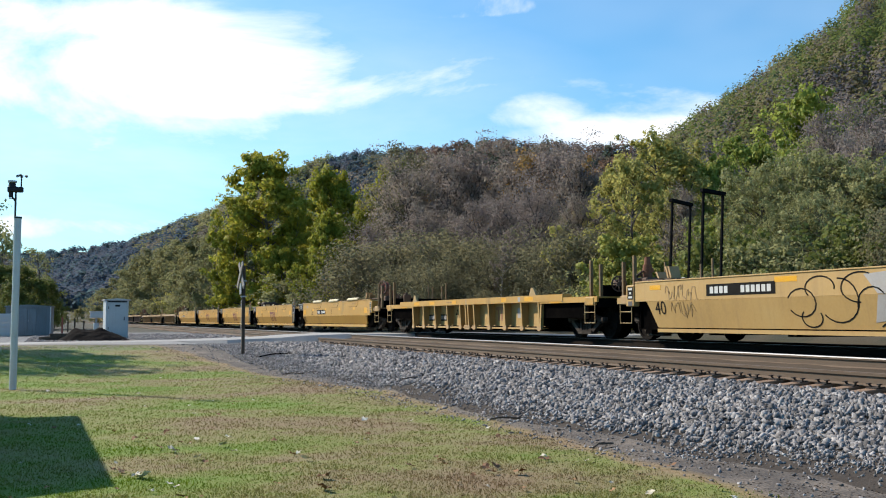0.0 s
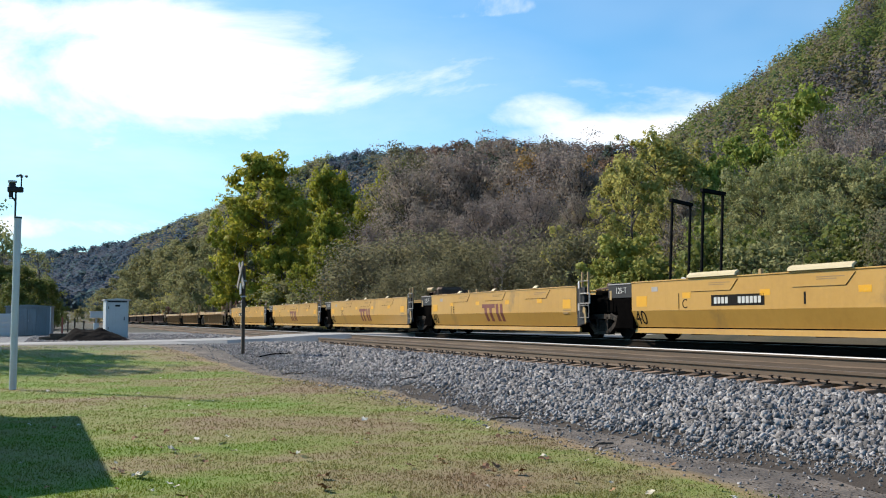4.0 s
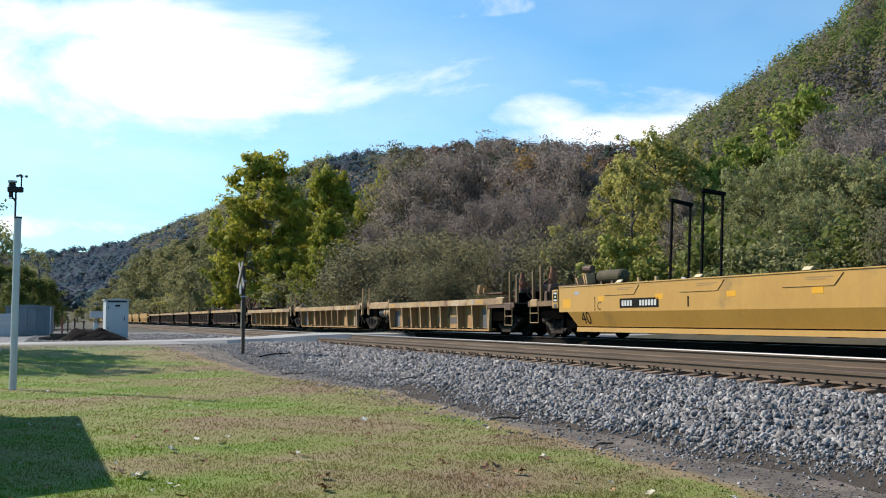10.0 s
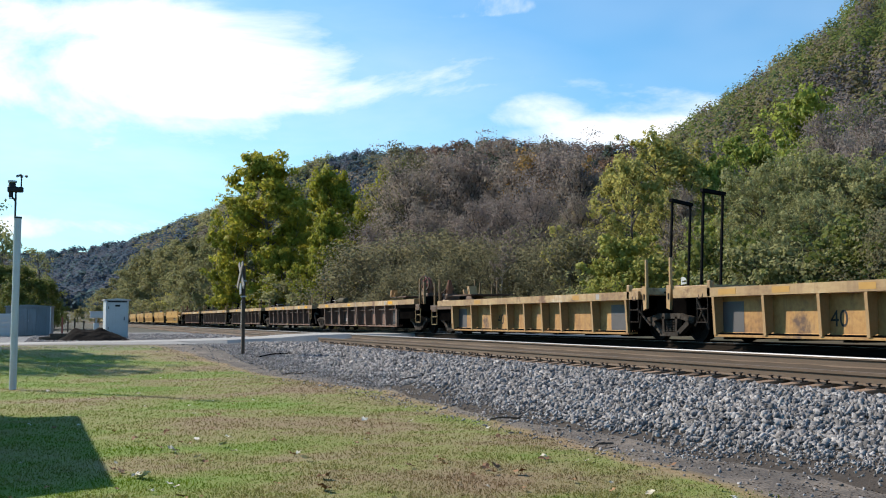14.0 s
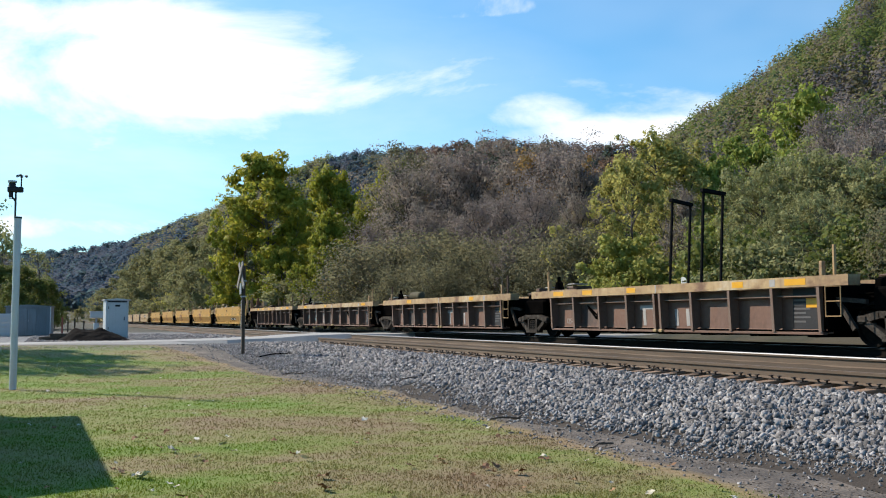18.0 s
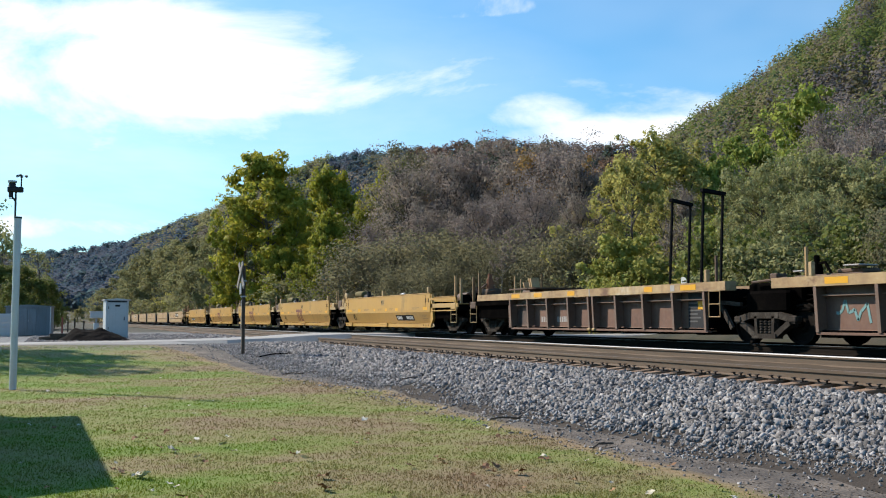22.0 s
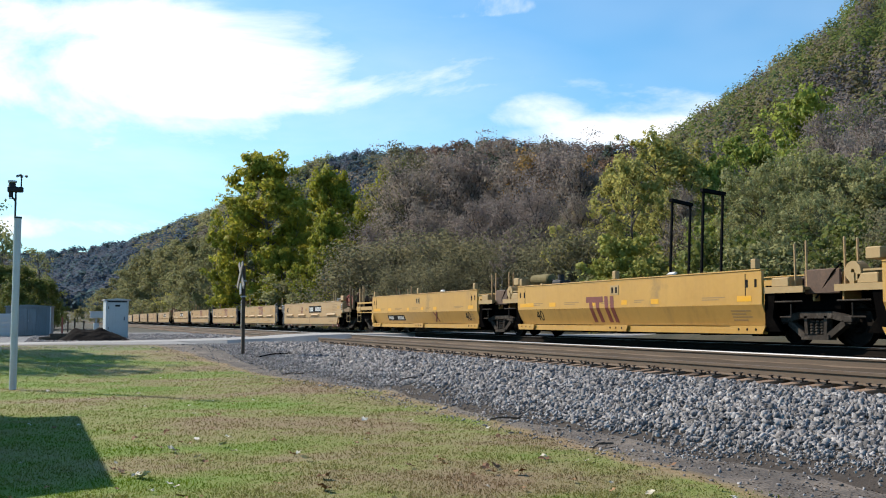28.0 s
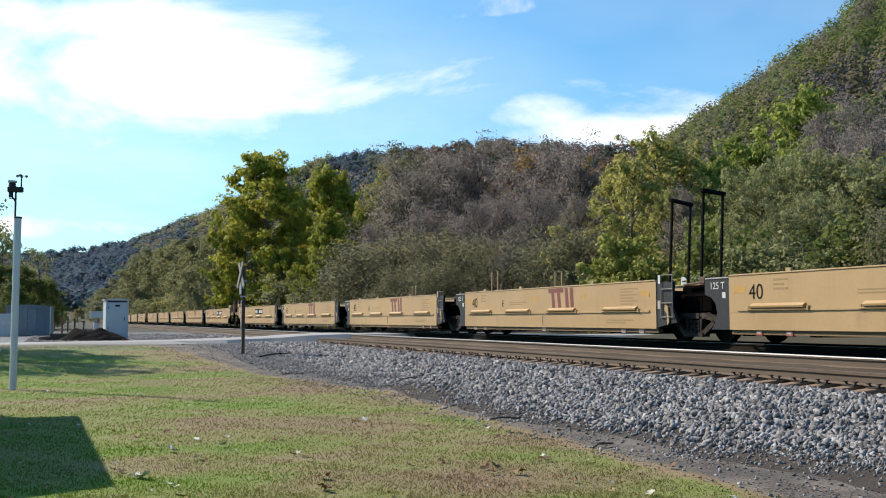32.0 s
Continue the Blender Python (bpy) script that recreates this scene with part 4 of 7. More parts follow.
    if style in (0, 1):
        part("walkway", Shape().box(-1.2, 0.6, *sorted((y_body - d * 1.5, y_body + d * 0.6)), 1.60, 1.645), RUST, t, "rusty walkway plank on the body's end")
        for q, hh in ((-1.4, 0.30), (-1.28, 0.30), (-0.85, 0.18)):
            part("rack", Shape().prism([(y_body + d * q, 1.65), (y_body + d * (q + 0.06), 1.65), (y_body + d * (q + 0.18), 1.65 + hh), (y_body + d * (q + 0.10), 1.65 + hh)], "x", -1.3, -1.0), TAN_RIB, t)
    # brake wheel on its stand
    part("brake_stand", Shape().box(-0.62, -0.5, e - d * 0.12 - 0.05, e - d * 0.12 + 0.05, deck_z, 1.85, 0.01).box(-0.72, -0.38, e - d * 0.2 - 0.1, e - d * 0.2 + 0.1, 1.35, 1.75, 0.03), RUST, t)
    wheel = lathe([(-0.02, 0.24), (0.02, 0.24), (0.02, 0.20), (-0.02, 0.20)], 18)
    for k in range(4):
        an = k * math.pi / 4
        wheel.rod((0, 0.22 * math.cos(an), 0.22 * math.sin(an)), (0, -0.22 * math.cos(an), -0.22 * math.sin(an)), 0.018, n=5)
    wheel.rod((-0.05, 0, 0), (0.08, 0, 0), 0.07, n=10)
    part("brake_wheel", wheel, RED if style == 3 else RUST, t, "red brake hand wheel" if style == 3 else "rusty brake hand wheel", pose(-0.70, e + d * 0.02, 1.62, 0, 0, 78) if style not in (1, 3) or (style == 1 and d > 0) else pose(-1.06, e - d * 0.7, 2.14, 0, 0, 18) @ Matrix.Diagonal((1.5, 1.5, 1.5, 1)) if style == 1 else pose(-1.22, y_body + d * 0.75, 1.62, 0, 0, 18) @ Matrix.Diagonal((1.3, 1.3, 1.3, 1)))


def folded(s, z0=1.05, slope=0.174):
    """Lays flat marks over a flank that turns inwards below z0."""
    s.v = [(x + max(0.0, z0 - z) * slope, y, z) for x, y, z in s.v]
    return s


# -- the separate wagon kinds; lo and hi are the half lengths to the joints, front (-y) and rear (+y) --
def rows_of(kind):
    return {"smooth": ([(1.5, 1.55), (1.5, 0.80), (1.34, 0.37)], [(1.38, 0.338), (1.39, 0.21)], 1.55),
            "tagged": ([(1.5, 1.55), (1.5, 1.05), (1.38, 0.36)], [(1.40, 0.33), (1.40, 0.24)], 1.55),
            "tall": ([(1.5, 1.66), (1.5, 0.90), (1.31, 0.42)], [(1.42, 0.40), (1.42, 0.24)], 1.66),
            "pale": ([(1.5, 1.57), (1.5, 0.33)], [(1.36, 0.325), (1.36, 0.24)], 1.57)}[kind]


def sheet_car(kind, i, u0, u1, front_coupled, rear_coupled):
    half = (u1 - u0) / 2
    paint = {"smooth": YELLOW, "tagged": YELLOW_WORN, "tall": YELLOW, "pale": YELLOW_PALE}[kind]
    label = {"smooth": "yellow smooth-sided well car with dark joints, empty",
             "tagged": "faded yellow well car with spray-paint scrawls",
             "tall": "tall yellow well car with streaked lower flank",
             "pale": "pale tan-yellow well car with hinged side flaps"}[kind]
    t = thing("well_car", label, "well car", "well cars of the train")
    off = {"smooth": (1.1, 1.95, 2.0, 2.75), "tagged": (1.1, 1.9, 1.5, 1.5), "tall": (1.7, 1.75, 3.5, 3.4), "pale": (1.35, 1.65, 2.35, 2.3)}[kind]
    y0 = -half + (off[2] if front_coupled else off[0])
    y1 = half - (off[3] if rear_coupled else off[1])
    flank, sill, top = rows_of(kind)
    cut0, cut1 = (0.9 if front_coupled and kind != "tall" else 0.0), (0.9 if rear_coupled and kind != "tall" else 0.0)
    # flanks; coupler ends of some kinds are cut away over the truck
    if cut0 or cut1:
        low = [p for p in flank if p[1] < 0.85]
        high_line = [flank[0], (1.5, 0.72)] if len(flank) == 2 else [flank[0], flank[1]]
        zcut = high_line[1][1]
        skin(t, "side_panel", high_line, y0, y1, paint)
        lower = [(1.5, zcut - 0.004), flank[-1]]
        for side in (-1, 1):
            (xa, za), (xb, zb) = lower
            s = Shape()
            vs = []
            for th in (0, 0.06):
                vs += [(side * (xa - th), y0 + 0.0 * cut0 + (0.55 if cut0 else 0), za), (side * (xa - th), y1 - (0.55 if cut1 else 0), za), (side * (xb - th), y1 - cut1, zb), (side * (xb - th), y0 + cut0, zb)]
            s.add(vs, [(0, 1, 2, 3), (7, 6, 5, 4), (0, 4, 5, 1), (1, 5, 6, 2), (2, 6, 7, 3), (3, 7, 4, 0)])
            part("lower_panel", s, paint, t)
    elif len(flank) == 3:
        skin(t, "side_panel", flank[:2], y0, y1, paint)
        skin(t, "lower_panel", [(1.498, flank[1][1] - 0.003), flank[2]], y0, y1, YELLOW_STREAK if kind == "tall" else paint)
    else:
        skin(t, "side_panel", flank, y0, y1, paint)
    for cut, ye, d in ((cut0, y0, 1), (cut1, y1, -1)):
        if cut:
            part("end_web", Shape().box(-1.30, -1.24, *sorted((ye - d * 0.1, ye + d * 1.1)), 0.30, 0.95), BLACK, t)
    skin(t, "bottom_sill", sill, y0 + cut0, y1 - cut1, paint)
    for side in (-1, 1):
        part("top_rail", Shape().box(*sorted((side * 1.52, side * 1.38)), y0, y1, top, top + 0.035, 0.008), paint, t)
    well(t, y0, y1, BLACK)
    X = -1.5025
    lean = 0 if len(flank) == 2 else -math.degrees(math.atan2(flank[1][0] - flank[2][0], flank[1][1] - flank[2][1]))
    low_z = 0.58 if kind == "smooth" else 0.66
    low_x = -1.421 if kind == "smooth" else -1.408
    L = y1 - y0
    # ends
    for d, coupled, yb, yj, u in ((-1, front_coupled, y0, -half, u0), (1, rear_coupled, y1, half, u1)):
        if not coupled:
            shift = 0.5 if kind == "tall" else 0.3
            end_frame(t, yb, yj, GREY_STEEL, True, shift=shift)
            if d > 0:
                truck(t, u + shift, yj + shift)
            if kind in ("smooth", "pale", "tagged"):
                if d > 0:      # painted dark end plate with a stepped lower corner
                    outline = [(yb + 0.01, 1.53), (yj - 0.72, 1.53), (yj - 0.72, 1.16), (yj - 0.95, 1.10), (yj - 1.12, 0.95), (yj - 1.18, 0.72), (yj - 1.05, 0.42), (yj - 0.95, 0.33), (yb + 0.01, 0.33)]
                    for x0, x1 in ((-1.49, -1.40), (1.40, 1.49)):
                        if kind == "smooth":
                            part("end_plate", Shape().box(x0, x1, yb + 0.01, yj - 0.72, 1.17, 1.53, 0.006), GREY_STEEL, t, "dark grey end plate")
                            # black sheet in place of the shadowed recess over the wheels
                            part("end_arch", Shape().prism([(y, z - 0.004 if z > 1.15 else z) for y, z in outline[2:] + [(yb + 0.01, 1.164)]], "x", x0 * 0.985, x1 * 0.985), BLACK, t)
                        else:
                            part("end_plate", Shape().prism(outline, "x", x0, x1), GREY_STEEL, t, "dark grey end plate")
                    words(t, "125-T" if kind == "smooth" else "125 T", -1.497, yb + (0.55 if kind == "smooth" else 0.45), 1.36, 0.17, WHITE, label="white stencilled lettering")
                    part("plate_lip", Shape().box(-1.51, -1.44, yb + 0.02, yj - 0.75, 1.535, 1.565), PALE_GREY, t)
                    plate(t, -1.495, yj - 0.85, 1.25, 0.1, 0.26, CREAM) if kind == "smooth" else plate(t, -1.495, yb + 0.2, 1.14, 0.12, 0.14, WHITE, "notice", "small white notice")
                    if kind == "smooth" and i == 3:
                        part("brake_housing", Shape().box(-0.75, 0.75, yj - 0.85, yj + 0.25, 1.45, 1.84, 0.08).box(-0.85, 0.3, yj - 1.15, yj - 0.6, 1.40, 1.96, 0.1), RUST, t, "rusty brown brake housing")
                        part("air_tank", tank((-0.95, yj - 0.2, 1.86), (-0.95, yj - 0.75, 1.86), 0.10), CREAM, t, "cream air tank")
                        part("valve", Shape().rod((-0.85, yj - 0.55, 1.60), (-0.85, yj - 0.15, 1.66), 0.08, n=10).rod((-0.85, yj - 0.4, 1.5), (-0.85, yj - 0.4, 1.82), 0.035, n=8), BLACK, t)
                    part("strut", Shape().rod((-1.42, yj - 0.75, 0.72), (-1.42, yb + 0.1, 0.36), 0.035, n=6), FRAME_STEEL, t)
                else:
                    for x0, x1 in ((-1.48, -1.40), (1.40, 1.48)):
                        part("end_plate", Shape().prism([(yb - 0.01, 1.53), (yj + 0.62, 1.53), (yj + 0.70, 0.9), (yj + 0.45, 0.5), (yb - 0.01, 0.36)], "x", x0, x1), GREY_STEEL, t, "dark grey end plate")
                    ladder(t, -1.52, yb - 0.50, 0.62, 1.72, 0.52, 4, WORN_MARK, "grey steel ladder")
                    part("bracket", Shape().prism([(yb - 0.42, 0.95), (yb - 0.55, 0.9), (yb - 0.60, 0.5), (yb - 0.52, 0.42), (yb - 0.50, 0.72), (yb - 0.40, 0.8)], "x", -1.52, -1.485), CREAM, t)
                    plate(t, -1.485, yb - 0.13, 0.95, 0.16, 0.22, PALE_GREY, "notice", "small pale notice")
                    if kind == "smooth":
                        part("grab_rail", Shape().tube([(-1.53, yb - 0.3, 1.34), (-1.53, yb - 0.85, 1.34), (-1.53, yb - 0.85, 1.05), (-1.53, yb - 0.3, 1.05)], 0.016), PALE_GREY, t)
                        for dy in (0.28, 0.62):
                            post(t, -1.44, yb - dy, 1.30, 1.98, TAN_RIB, 0.06, "tan guide post")
                    part("sign_tag", Shape().box(-1.5, -1.49, yb - 0.2, yb - 0.1, 1.5, 1.72), WHITE, t)
            elif kind == "tall":
                s = Shape().box(-1.44, 1.44, min(yb, yj - d * 0.45), max(yb, yj - d * 0.45), 1.20, 1.26, 0.01)
                s.box(-1.46, -1.40, min(yb, yj - d * 0.45), max(yb, yj - d * 0.45), 1.14, 1.28)
                part("end_platform", s, CREAM, t, "tan end platform")
                part("platform_box", Shape().box(-1.40, -1.0, min(yb + d * 0.2, yb + d * 0.75), max(yb + d * 0.2, yb + d * 0.75), 1.27, 1.48, 0.02), CREAM, t)
                part("centre_plate", Shape().box(-1.2, 1.2, yj - d * 0.42 - 0.03, yj - d * 0.42 + 0.03, 0.95, 1.55, 0.01), OCHRE_RUST, t, "brown steel cross plate")
                post(t, -1.25, yj - d * 0.9, 1.26, 2.2, TAN_RIB, 0.045)
                post(t, -1.25, yj - d * 0.55, 1.26, 2.25, TAN_RIB, 0.045)
                if d > 0:
                    part("joint_shroud", Shape().box(-1.27, -1.21, yj - 0.42, yj + 0.62, 1.10, 1.62, 0.02), RUST, t, "rust-brown shroud plate over the joint")
                part("end_web", Shape().prism([(yb, 1.2), (yb + d * 0.35, 1.2), (yb + d * 0.25, 0.6), (yb + d * 0.5, 0.3), (yb, 0.3)], "x", -1.42, -1.34), BLACK, t)
                part("step_rod", Shape().tube([(-1.43, yb + d * 0.35, 0.95), (-1.43, yj - d * 0.5, 0.95)], 0.018).tube([(-1.43, yb + d * 0.5, 0.62), (-1.43, yb + d * 0.85, 0.62), (-1.43, yb + d * 0.85, 0.9)], 0.018), FRAME_STEEL, t)
                if d > 0:
                    part("valve_reel", lathe([(-0.12, 0.21), (0.12, 0.21), (0.12, 0.05), (-0.12, 0.05)], 18), CREAM, t, "tan hose reel", pose(-1.28, yb + 0.85, 1.52))
                    part("reel_arm", Shape().box(-1.42, -1.36, yb + 0.80, yb + 0.92, 1.26, 1.5).box(-1.38, -1.3, yb + 0.1, yb + 0.6, 1.52, 1.56), CREAM, t)
                    part("air_tank", tank((-0.75, yb + 0.2, 1.92), (-0.75, yb - 0.95, 1.92), 0.18), TANK_GREY, t, "dark olive air tank above the joint")
                    part("tank_stand", Shape().box(-1.0, -0.5, yb - 0.1, yb + 0.02, 1.26, 1.78).box(-1.0, -0.5, yb - 0.8, yb - 0.7, 1.26, 1.78), CREAM, t)
                    part("valve_box", Shape().box(-1.42, -1.02, yb + 0.1, yb + 0.5, 1.74, 1.98, 0.02), CREAM, t, "tan valve box")
                    part("pipe_gear", Shape().box(-0.9, -0.5, yb - 1.9, yb - 1.3, 1.66, 1.84, 0.03).rod((-0.7, yb - 1.6, 1.8), (-0.7, yb - 1.6, 2.04), 0.11, n=10).tube([(-0.7, yb - 1.0, 1.9), (-0.8, yb - 1.3, 1.84), (-0.75, yb - 1.6, 1.86)], 0.03), GREY_STEEL, t)
                    part("hose", Shape().tube([(-1.22, yj - 0.42, 1.72), (-1.28, yj - 0.25, 1.55), (-1.25, yj + 0.1, 1.2), (-1.2, yj + 0.35, 1.02)], 0.02), BLACK, t)
        else:
            style = {"smooth": 1, "tagged": 0, "tall": 2, "pale": 3}[kind]
            tank_deck = {"smooth": RUST_YELLOW, "tagged": YELLOW_WORN, "tall": YELLOW_WORN, "pale": RUST_YELLOW}[kind]
            coupler_end(t, yb, yj, u - d * 1.9, yj - d * 1.9, tank_deck, "yellow painted end platform", 1.16 if kind != "tall" else 1.22, style)
            if kind != "tall":
                part("control_box", Shape().box(-1.53, -1.2, *sorted((yb + d * 0.02, yb + d * 0.42)), 0.92, 1.50, 0.02), paint, t, "yellow box with a notice sheet")
                if kind == "pale":
                    part("raised_box", Shape().box(-1.5, -1.05, *sorted((yb - d * 0.1, yb + d * 0.45)), 1.615, 1.88, 0.02), paint, t, "tan box on the rim")
                    part("rim_frame", Shape().box(-1.46, -1.40, *sorted((yb - d * 0.9, yb - d * 0.12)), 1.70, 1.75).box(-1.46, -1.40, *sorted((yb - d * 0.95, yb - d * 0.87)), 1.605, 1.75), GALV_DULL, t)
                else:
                    plate(t, -1.534, yb + d * 0.2, 1.0, 0.2, 0.12, GREY_PATCH, "latch", "grey latch plate")
                nb = plate(t, -1.5325, yb + d * 0.2, 1.28, 0.27, 0.34, INK, "notice", "black notice with white print")
                for dz, w in ((0.11, 0.2), (0.0, 0.09), (-0.11, 0.2)):
                    part("print_bar", shared(("print", w), lambda: tidy(Shape().box(-0.001, 0.001, -w / 2, w / 2, -0.028, 0.028).mesh("print_bar", WHITE))), None, nb, at=pose(-0.003, 0, dz))
            else:
                part("platform_rail", Shape().box(-1.5, -1.44, *sorted((yb, yj - d * 0.7)), 1.38, 1.46).box(-1.5, -1.44, *sorted((yb + d * 0.1, yj - d * 0.7)), 0.92, 0.96)
                     .box(-1.49, -1.43, *sorted((yj - d * 0.76, yj - d * 0.7)), 0.92, 1.46), YELLOW, t, "yellow side rails of the platform")
                part("brake_cylinder", Shape().rod((-1.2, yb + d * 0.3, 1.05), (-1.2, yb + d * 0.95, 1.05), 0.08, n=12).rod((-1.2, yb + d * 0.9, 1.05), (-1.2, yb + d * 1.6, 1.05), 0.025), CREAM, t)
                part("corner_bar", Shape().tube([(-1.42, yb + d * 0.15, 0.42), (-1.42, yb + d * 0.3, 0.3), (-1.42, yb - d * 0.1, 0.26)], 0.03), CREAM, t)
                part("end_web", Shape().prism([(yb, 1.64), (yb + d * 0.12, 1.64), (yb + d * 0.2, 1.2), (yb + d * 0.3, 0.6), (yb, 0.3)], "x", -1.48, -1.38), YELLOW, t)
    # things on the flanks
    if kind == "smooth":
        for k, f in enumerate((0.20, 0.47, 0.73)):
            y = y0 + L * f + 0.3
            s = Shape()
            s.box(-1.510, -1.502, y - 0.78, y + 0.75, 1.248, 1.257)
            s.prism([(y - 0.78, 1.248), (y - 0.77, 1.258), (y - 1.03, 1.51), (y - 1.04, 1.505)], "x", -1.510, -1.502)
            part("flap_edge", s, INK, t)
            part("flap_stop", Shape().prism([(-1.50, 1.588), (-1.53, 1.60), (-1.44, 1.68), (-1.42, 1.655)], "y", y - 0.12, y + 0.13), CREAM_BRIGHT, t, "pale folded flap plate")
            stencil(t, X, y - 0.35, 1.42, 0.8, 0.09, FAINT_INK, 2)
            if front_coupled:
                part("flap_roll", Shape().prism([(-1.505, 1.588), (-1.56, 1.60), (-1.55, 1.66), (-1.46, 1.72), (-1.42, 1.69), (-1.50, 1.63)], "y", y - 1.0, y + 0.85), CREAM_BRIGHT, t, "pale rolled flap along the rim")
        for f in (0.05, 0.2, 0.4, 0.61, 0.82, 0.965):
            w = 0.34 if 0.1 < f < 0.9 else 0.5
            plate(t, X, y0 + L * f, 1.17 if w < 0.4 else 1.05, w, 0.14 if w < 0.4 else 0.28, SAFETY, "reflector", "bright yellow reflective patch")
        words(t, "40", -1.4295, y1 - (1.55 if rear_coupled else 0.36), 0.60, 0.40, INK, lean, "black stencilled numerals")
        if front_coupled or rear_coupled:
            number_board(t, X, y0 + L * 0.68, 1.02, 1.9, INK, WHITE)
            plate(t, X - 0.001, y0 + L * 0.52, 1.02, 0.06, 0.26, INK)
        else:
            emblem(t, X, y0 + L * 0.45 + 0.55, 0.82, 1.95, 0.62, MAROON, (-0.02, 0.16 / 0.43))
        words(t, "E" if i % 2 else "C", X, y1 - 2.42, 0.95, 0.24, INK)
        plate(t, X, y1 - 2.17, 1.02, 0.03, 0.42, INK)
        plate(t, X, y1 - 1.1, 1.36, 0.28, 0.12, PALE_GREY)
        stencil(t, X, y0 + 0.6, 0.98, 0.5, 0.5, FAINT_INK, 6)
        for f in (0.62, 0.68):
            part("lashing_ring", Shape().box(-1.48, -1.40, y0 + L * f, y0 + L * f + 0.1, 1.58, 1.70, 0.01), CREAM, t)
    elif kind == "tagged":
        plate(t, X, y1 - 0.95, 1.40, 0.5, 0.12, SAFETY, "reflector", "bright yellow reflective patch")
        number_board(t, X, y1 - 4.35, 1.27, 2.45, INK, WHITE, tall=0.28)
        words(t, "40", -1.472, y1 - 1.15, 0.85, 0.36, INK, lean, "black stencilled numerals")
        plate(t, X, y1 - 5.9, 1.44, 0.7, 0.12, SAFETY, "reflector", "bright yellow reflective patch")
        rng = random.Random(5)
        s = Shape()
        for cx, cz, w, h, n in ((y1 - 2.05, 1.24, 1.3, 0.42, 34), (y1 - 2.1, 0.80, 1.0, 0.44, 26)):
            p = (cx + w / 2, cz)
            for k in range(n):
                q = (cx + w / 2 - w * (k + 1) / n + rng.uniform(-0.06, 0.06), cz + rng.uniform(-h / 2, h / 2))
                beam(s, p, q, 0.024, X - 0.004, X + 0.002)
                p = q
        part("scrawl", folded(s), FAINT_INK, t, "faded spray-paint scrawl")
        s = Shape()
        for cx, cz, r1, r2, a0, a1 in ((6.35, 0.92, 0.42, 0.30, 20, 330), (6.9, 1.22, 0.42, 0.24, -40, 190), (7.4, 0.95, 0.55, 0.45, 90, 320), (8.0, 1.2, 0.5, 0.3, -90, 120), (8.3, 0.8, 0.4, 0.4, 0, 250), (6.6, 0.6, 0.3, 0.2, 150, 400)):
            pts = [(y1 - cx + r1 * math.cos(radians(a)), cz + r2 * math.sin(radians(a))) for a in np.linspace(a0, a1, 14)]
            for p, q in zip(pts, pts[1:]):
                beam(s, p, q, 0.03, X - 0.004, X + 0.002)
        part("scrawl", folded(s), INK, t, "black looping spray-paint lines")
        part("scrawl_fill", Shape().prism([(y1 - 8.1, 1.45), (y1 - 8.9, 1.5), (y1 - 9.0, 1.06), (y1 - 8.45, 1.06)], "x", X - 0.002, X + 0.002), PALE_GREY, t, "silver spray-paint fill")
        part("scrawl_fill", folded(Shape().prism([(y1 - 8.45, 1.04), (y1 - 9.0, 1.04), (y1 - 9.1, 0.6), (y1 - 8.3, 0.5)], "x", X - 0.004, X)), PALE_GREY, t, "silver spray-paint fill")
    elif kind == "tall":
        for f, w in ((0.02, 0.5), (0.10, 0.0), (0.34, 0.36), (0.46, 0.28), (0.60, 0.28), (0.80, 0.42), (0.945, 1.0)):
            if w:
                plate(t, X, y0 + L * f + (0.35 if f < 0.05 else 0), 1.04, w, 0.13, SAFETY, "reflector", "bright yellow reflective patch")
        for f, w in ((0.14, 0.9), (0.40, 0.5), (0.53, 0.7), (0.70, 0.9), (0.88, 0.7)):
            stencil(t, X, y0 + L * f, 1.06, w, 0.1, FAINT_INK, 2)
        for y in (y0 + 0.25, (y0 + y1) / 2, y1 - 0.25):
            part("upstand", Shape().box(-1.52, -1.38, y - 0.09, y + 0.09, 1.70, 1.93, 0.015), CREAM, t, "tan corner upstand")
        bracket = Shape().box(-1.512, -1.502, (y0 + y1) / 2 - 0.22, (y0 + y1) / 2 + 0.22, 1.26, 1.52, 0.003)
        part("bracket_plate", bracket, CREAM, t)
        for dy in (-0.1, 0.1):
            plate(t, -1.516, (y0 + y1) / 2 + dy, 1.39, 0.09, 0.16, INK, "slot")
        for y in (y0 + 0.2, y0 + 0.5, y1 - 0.2, y1 - 0.5):
            plate(t, X, y, 1.38, 0.08, 0.18, INK, "slot")
        for y in (y0 + 0.6, y1 - 0.6):
            plate(t, X - 0.001, y + (0.05 if y > 0 else -0.05), 1.35, 0.025, 0.5, INK, "seam")
        for y in (y0 + 0.55, (y0 + y1) / 2, y1 - 0.55):
            s = Shape().prism([(y - 0.52, 0.245), (y + 0.52, 0.245), (y + 0.62, 0.42), (y - 0.62, 0.42)], "x", -1.475, -1.445)
            sh = part("sill_bracket", s, YELLOW, t)
            for dy in (-0.3, 0.0, 0.3):
                part("bolt_hole", shared("hole", lambda: tidy(Shape().rod((0, 0, 0), (-0.006, 0, 0), 0.032, n=8).mesh("bolt_hole", INK))), None, sh, at=pose(-1.474, y + dy, 0.34))
        words(t, "40", -1.4165, y0 + 1.0 if rear_coupled else y1 - 1.5, 0.68, 0.36, INK, lean, "black stencilled numerals")
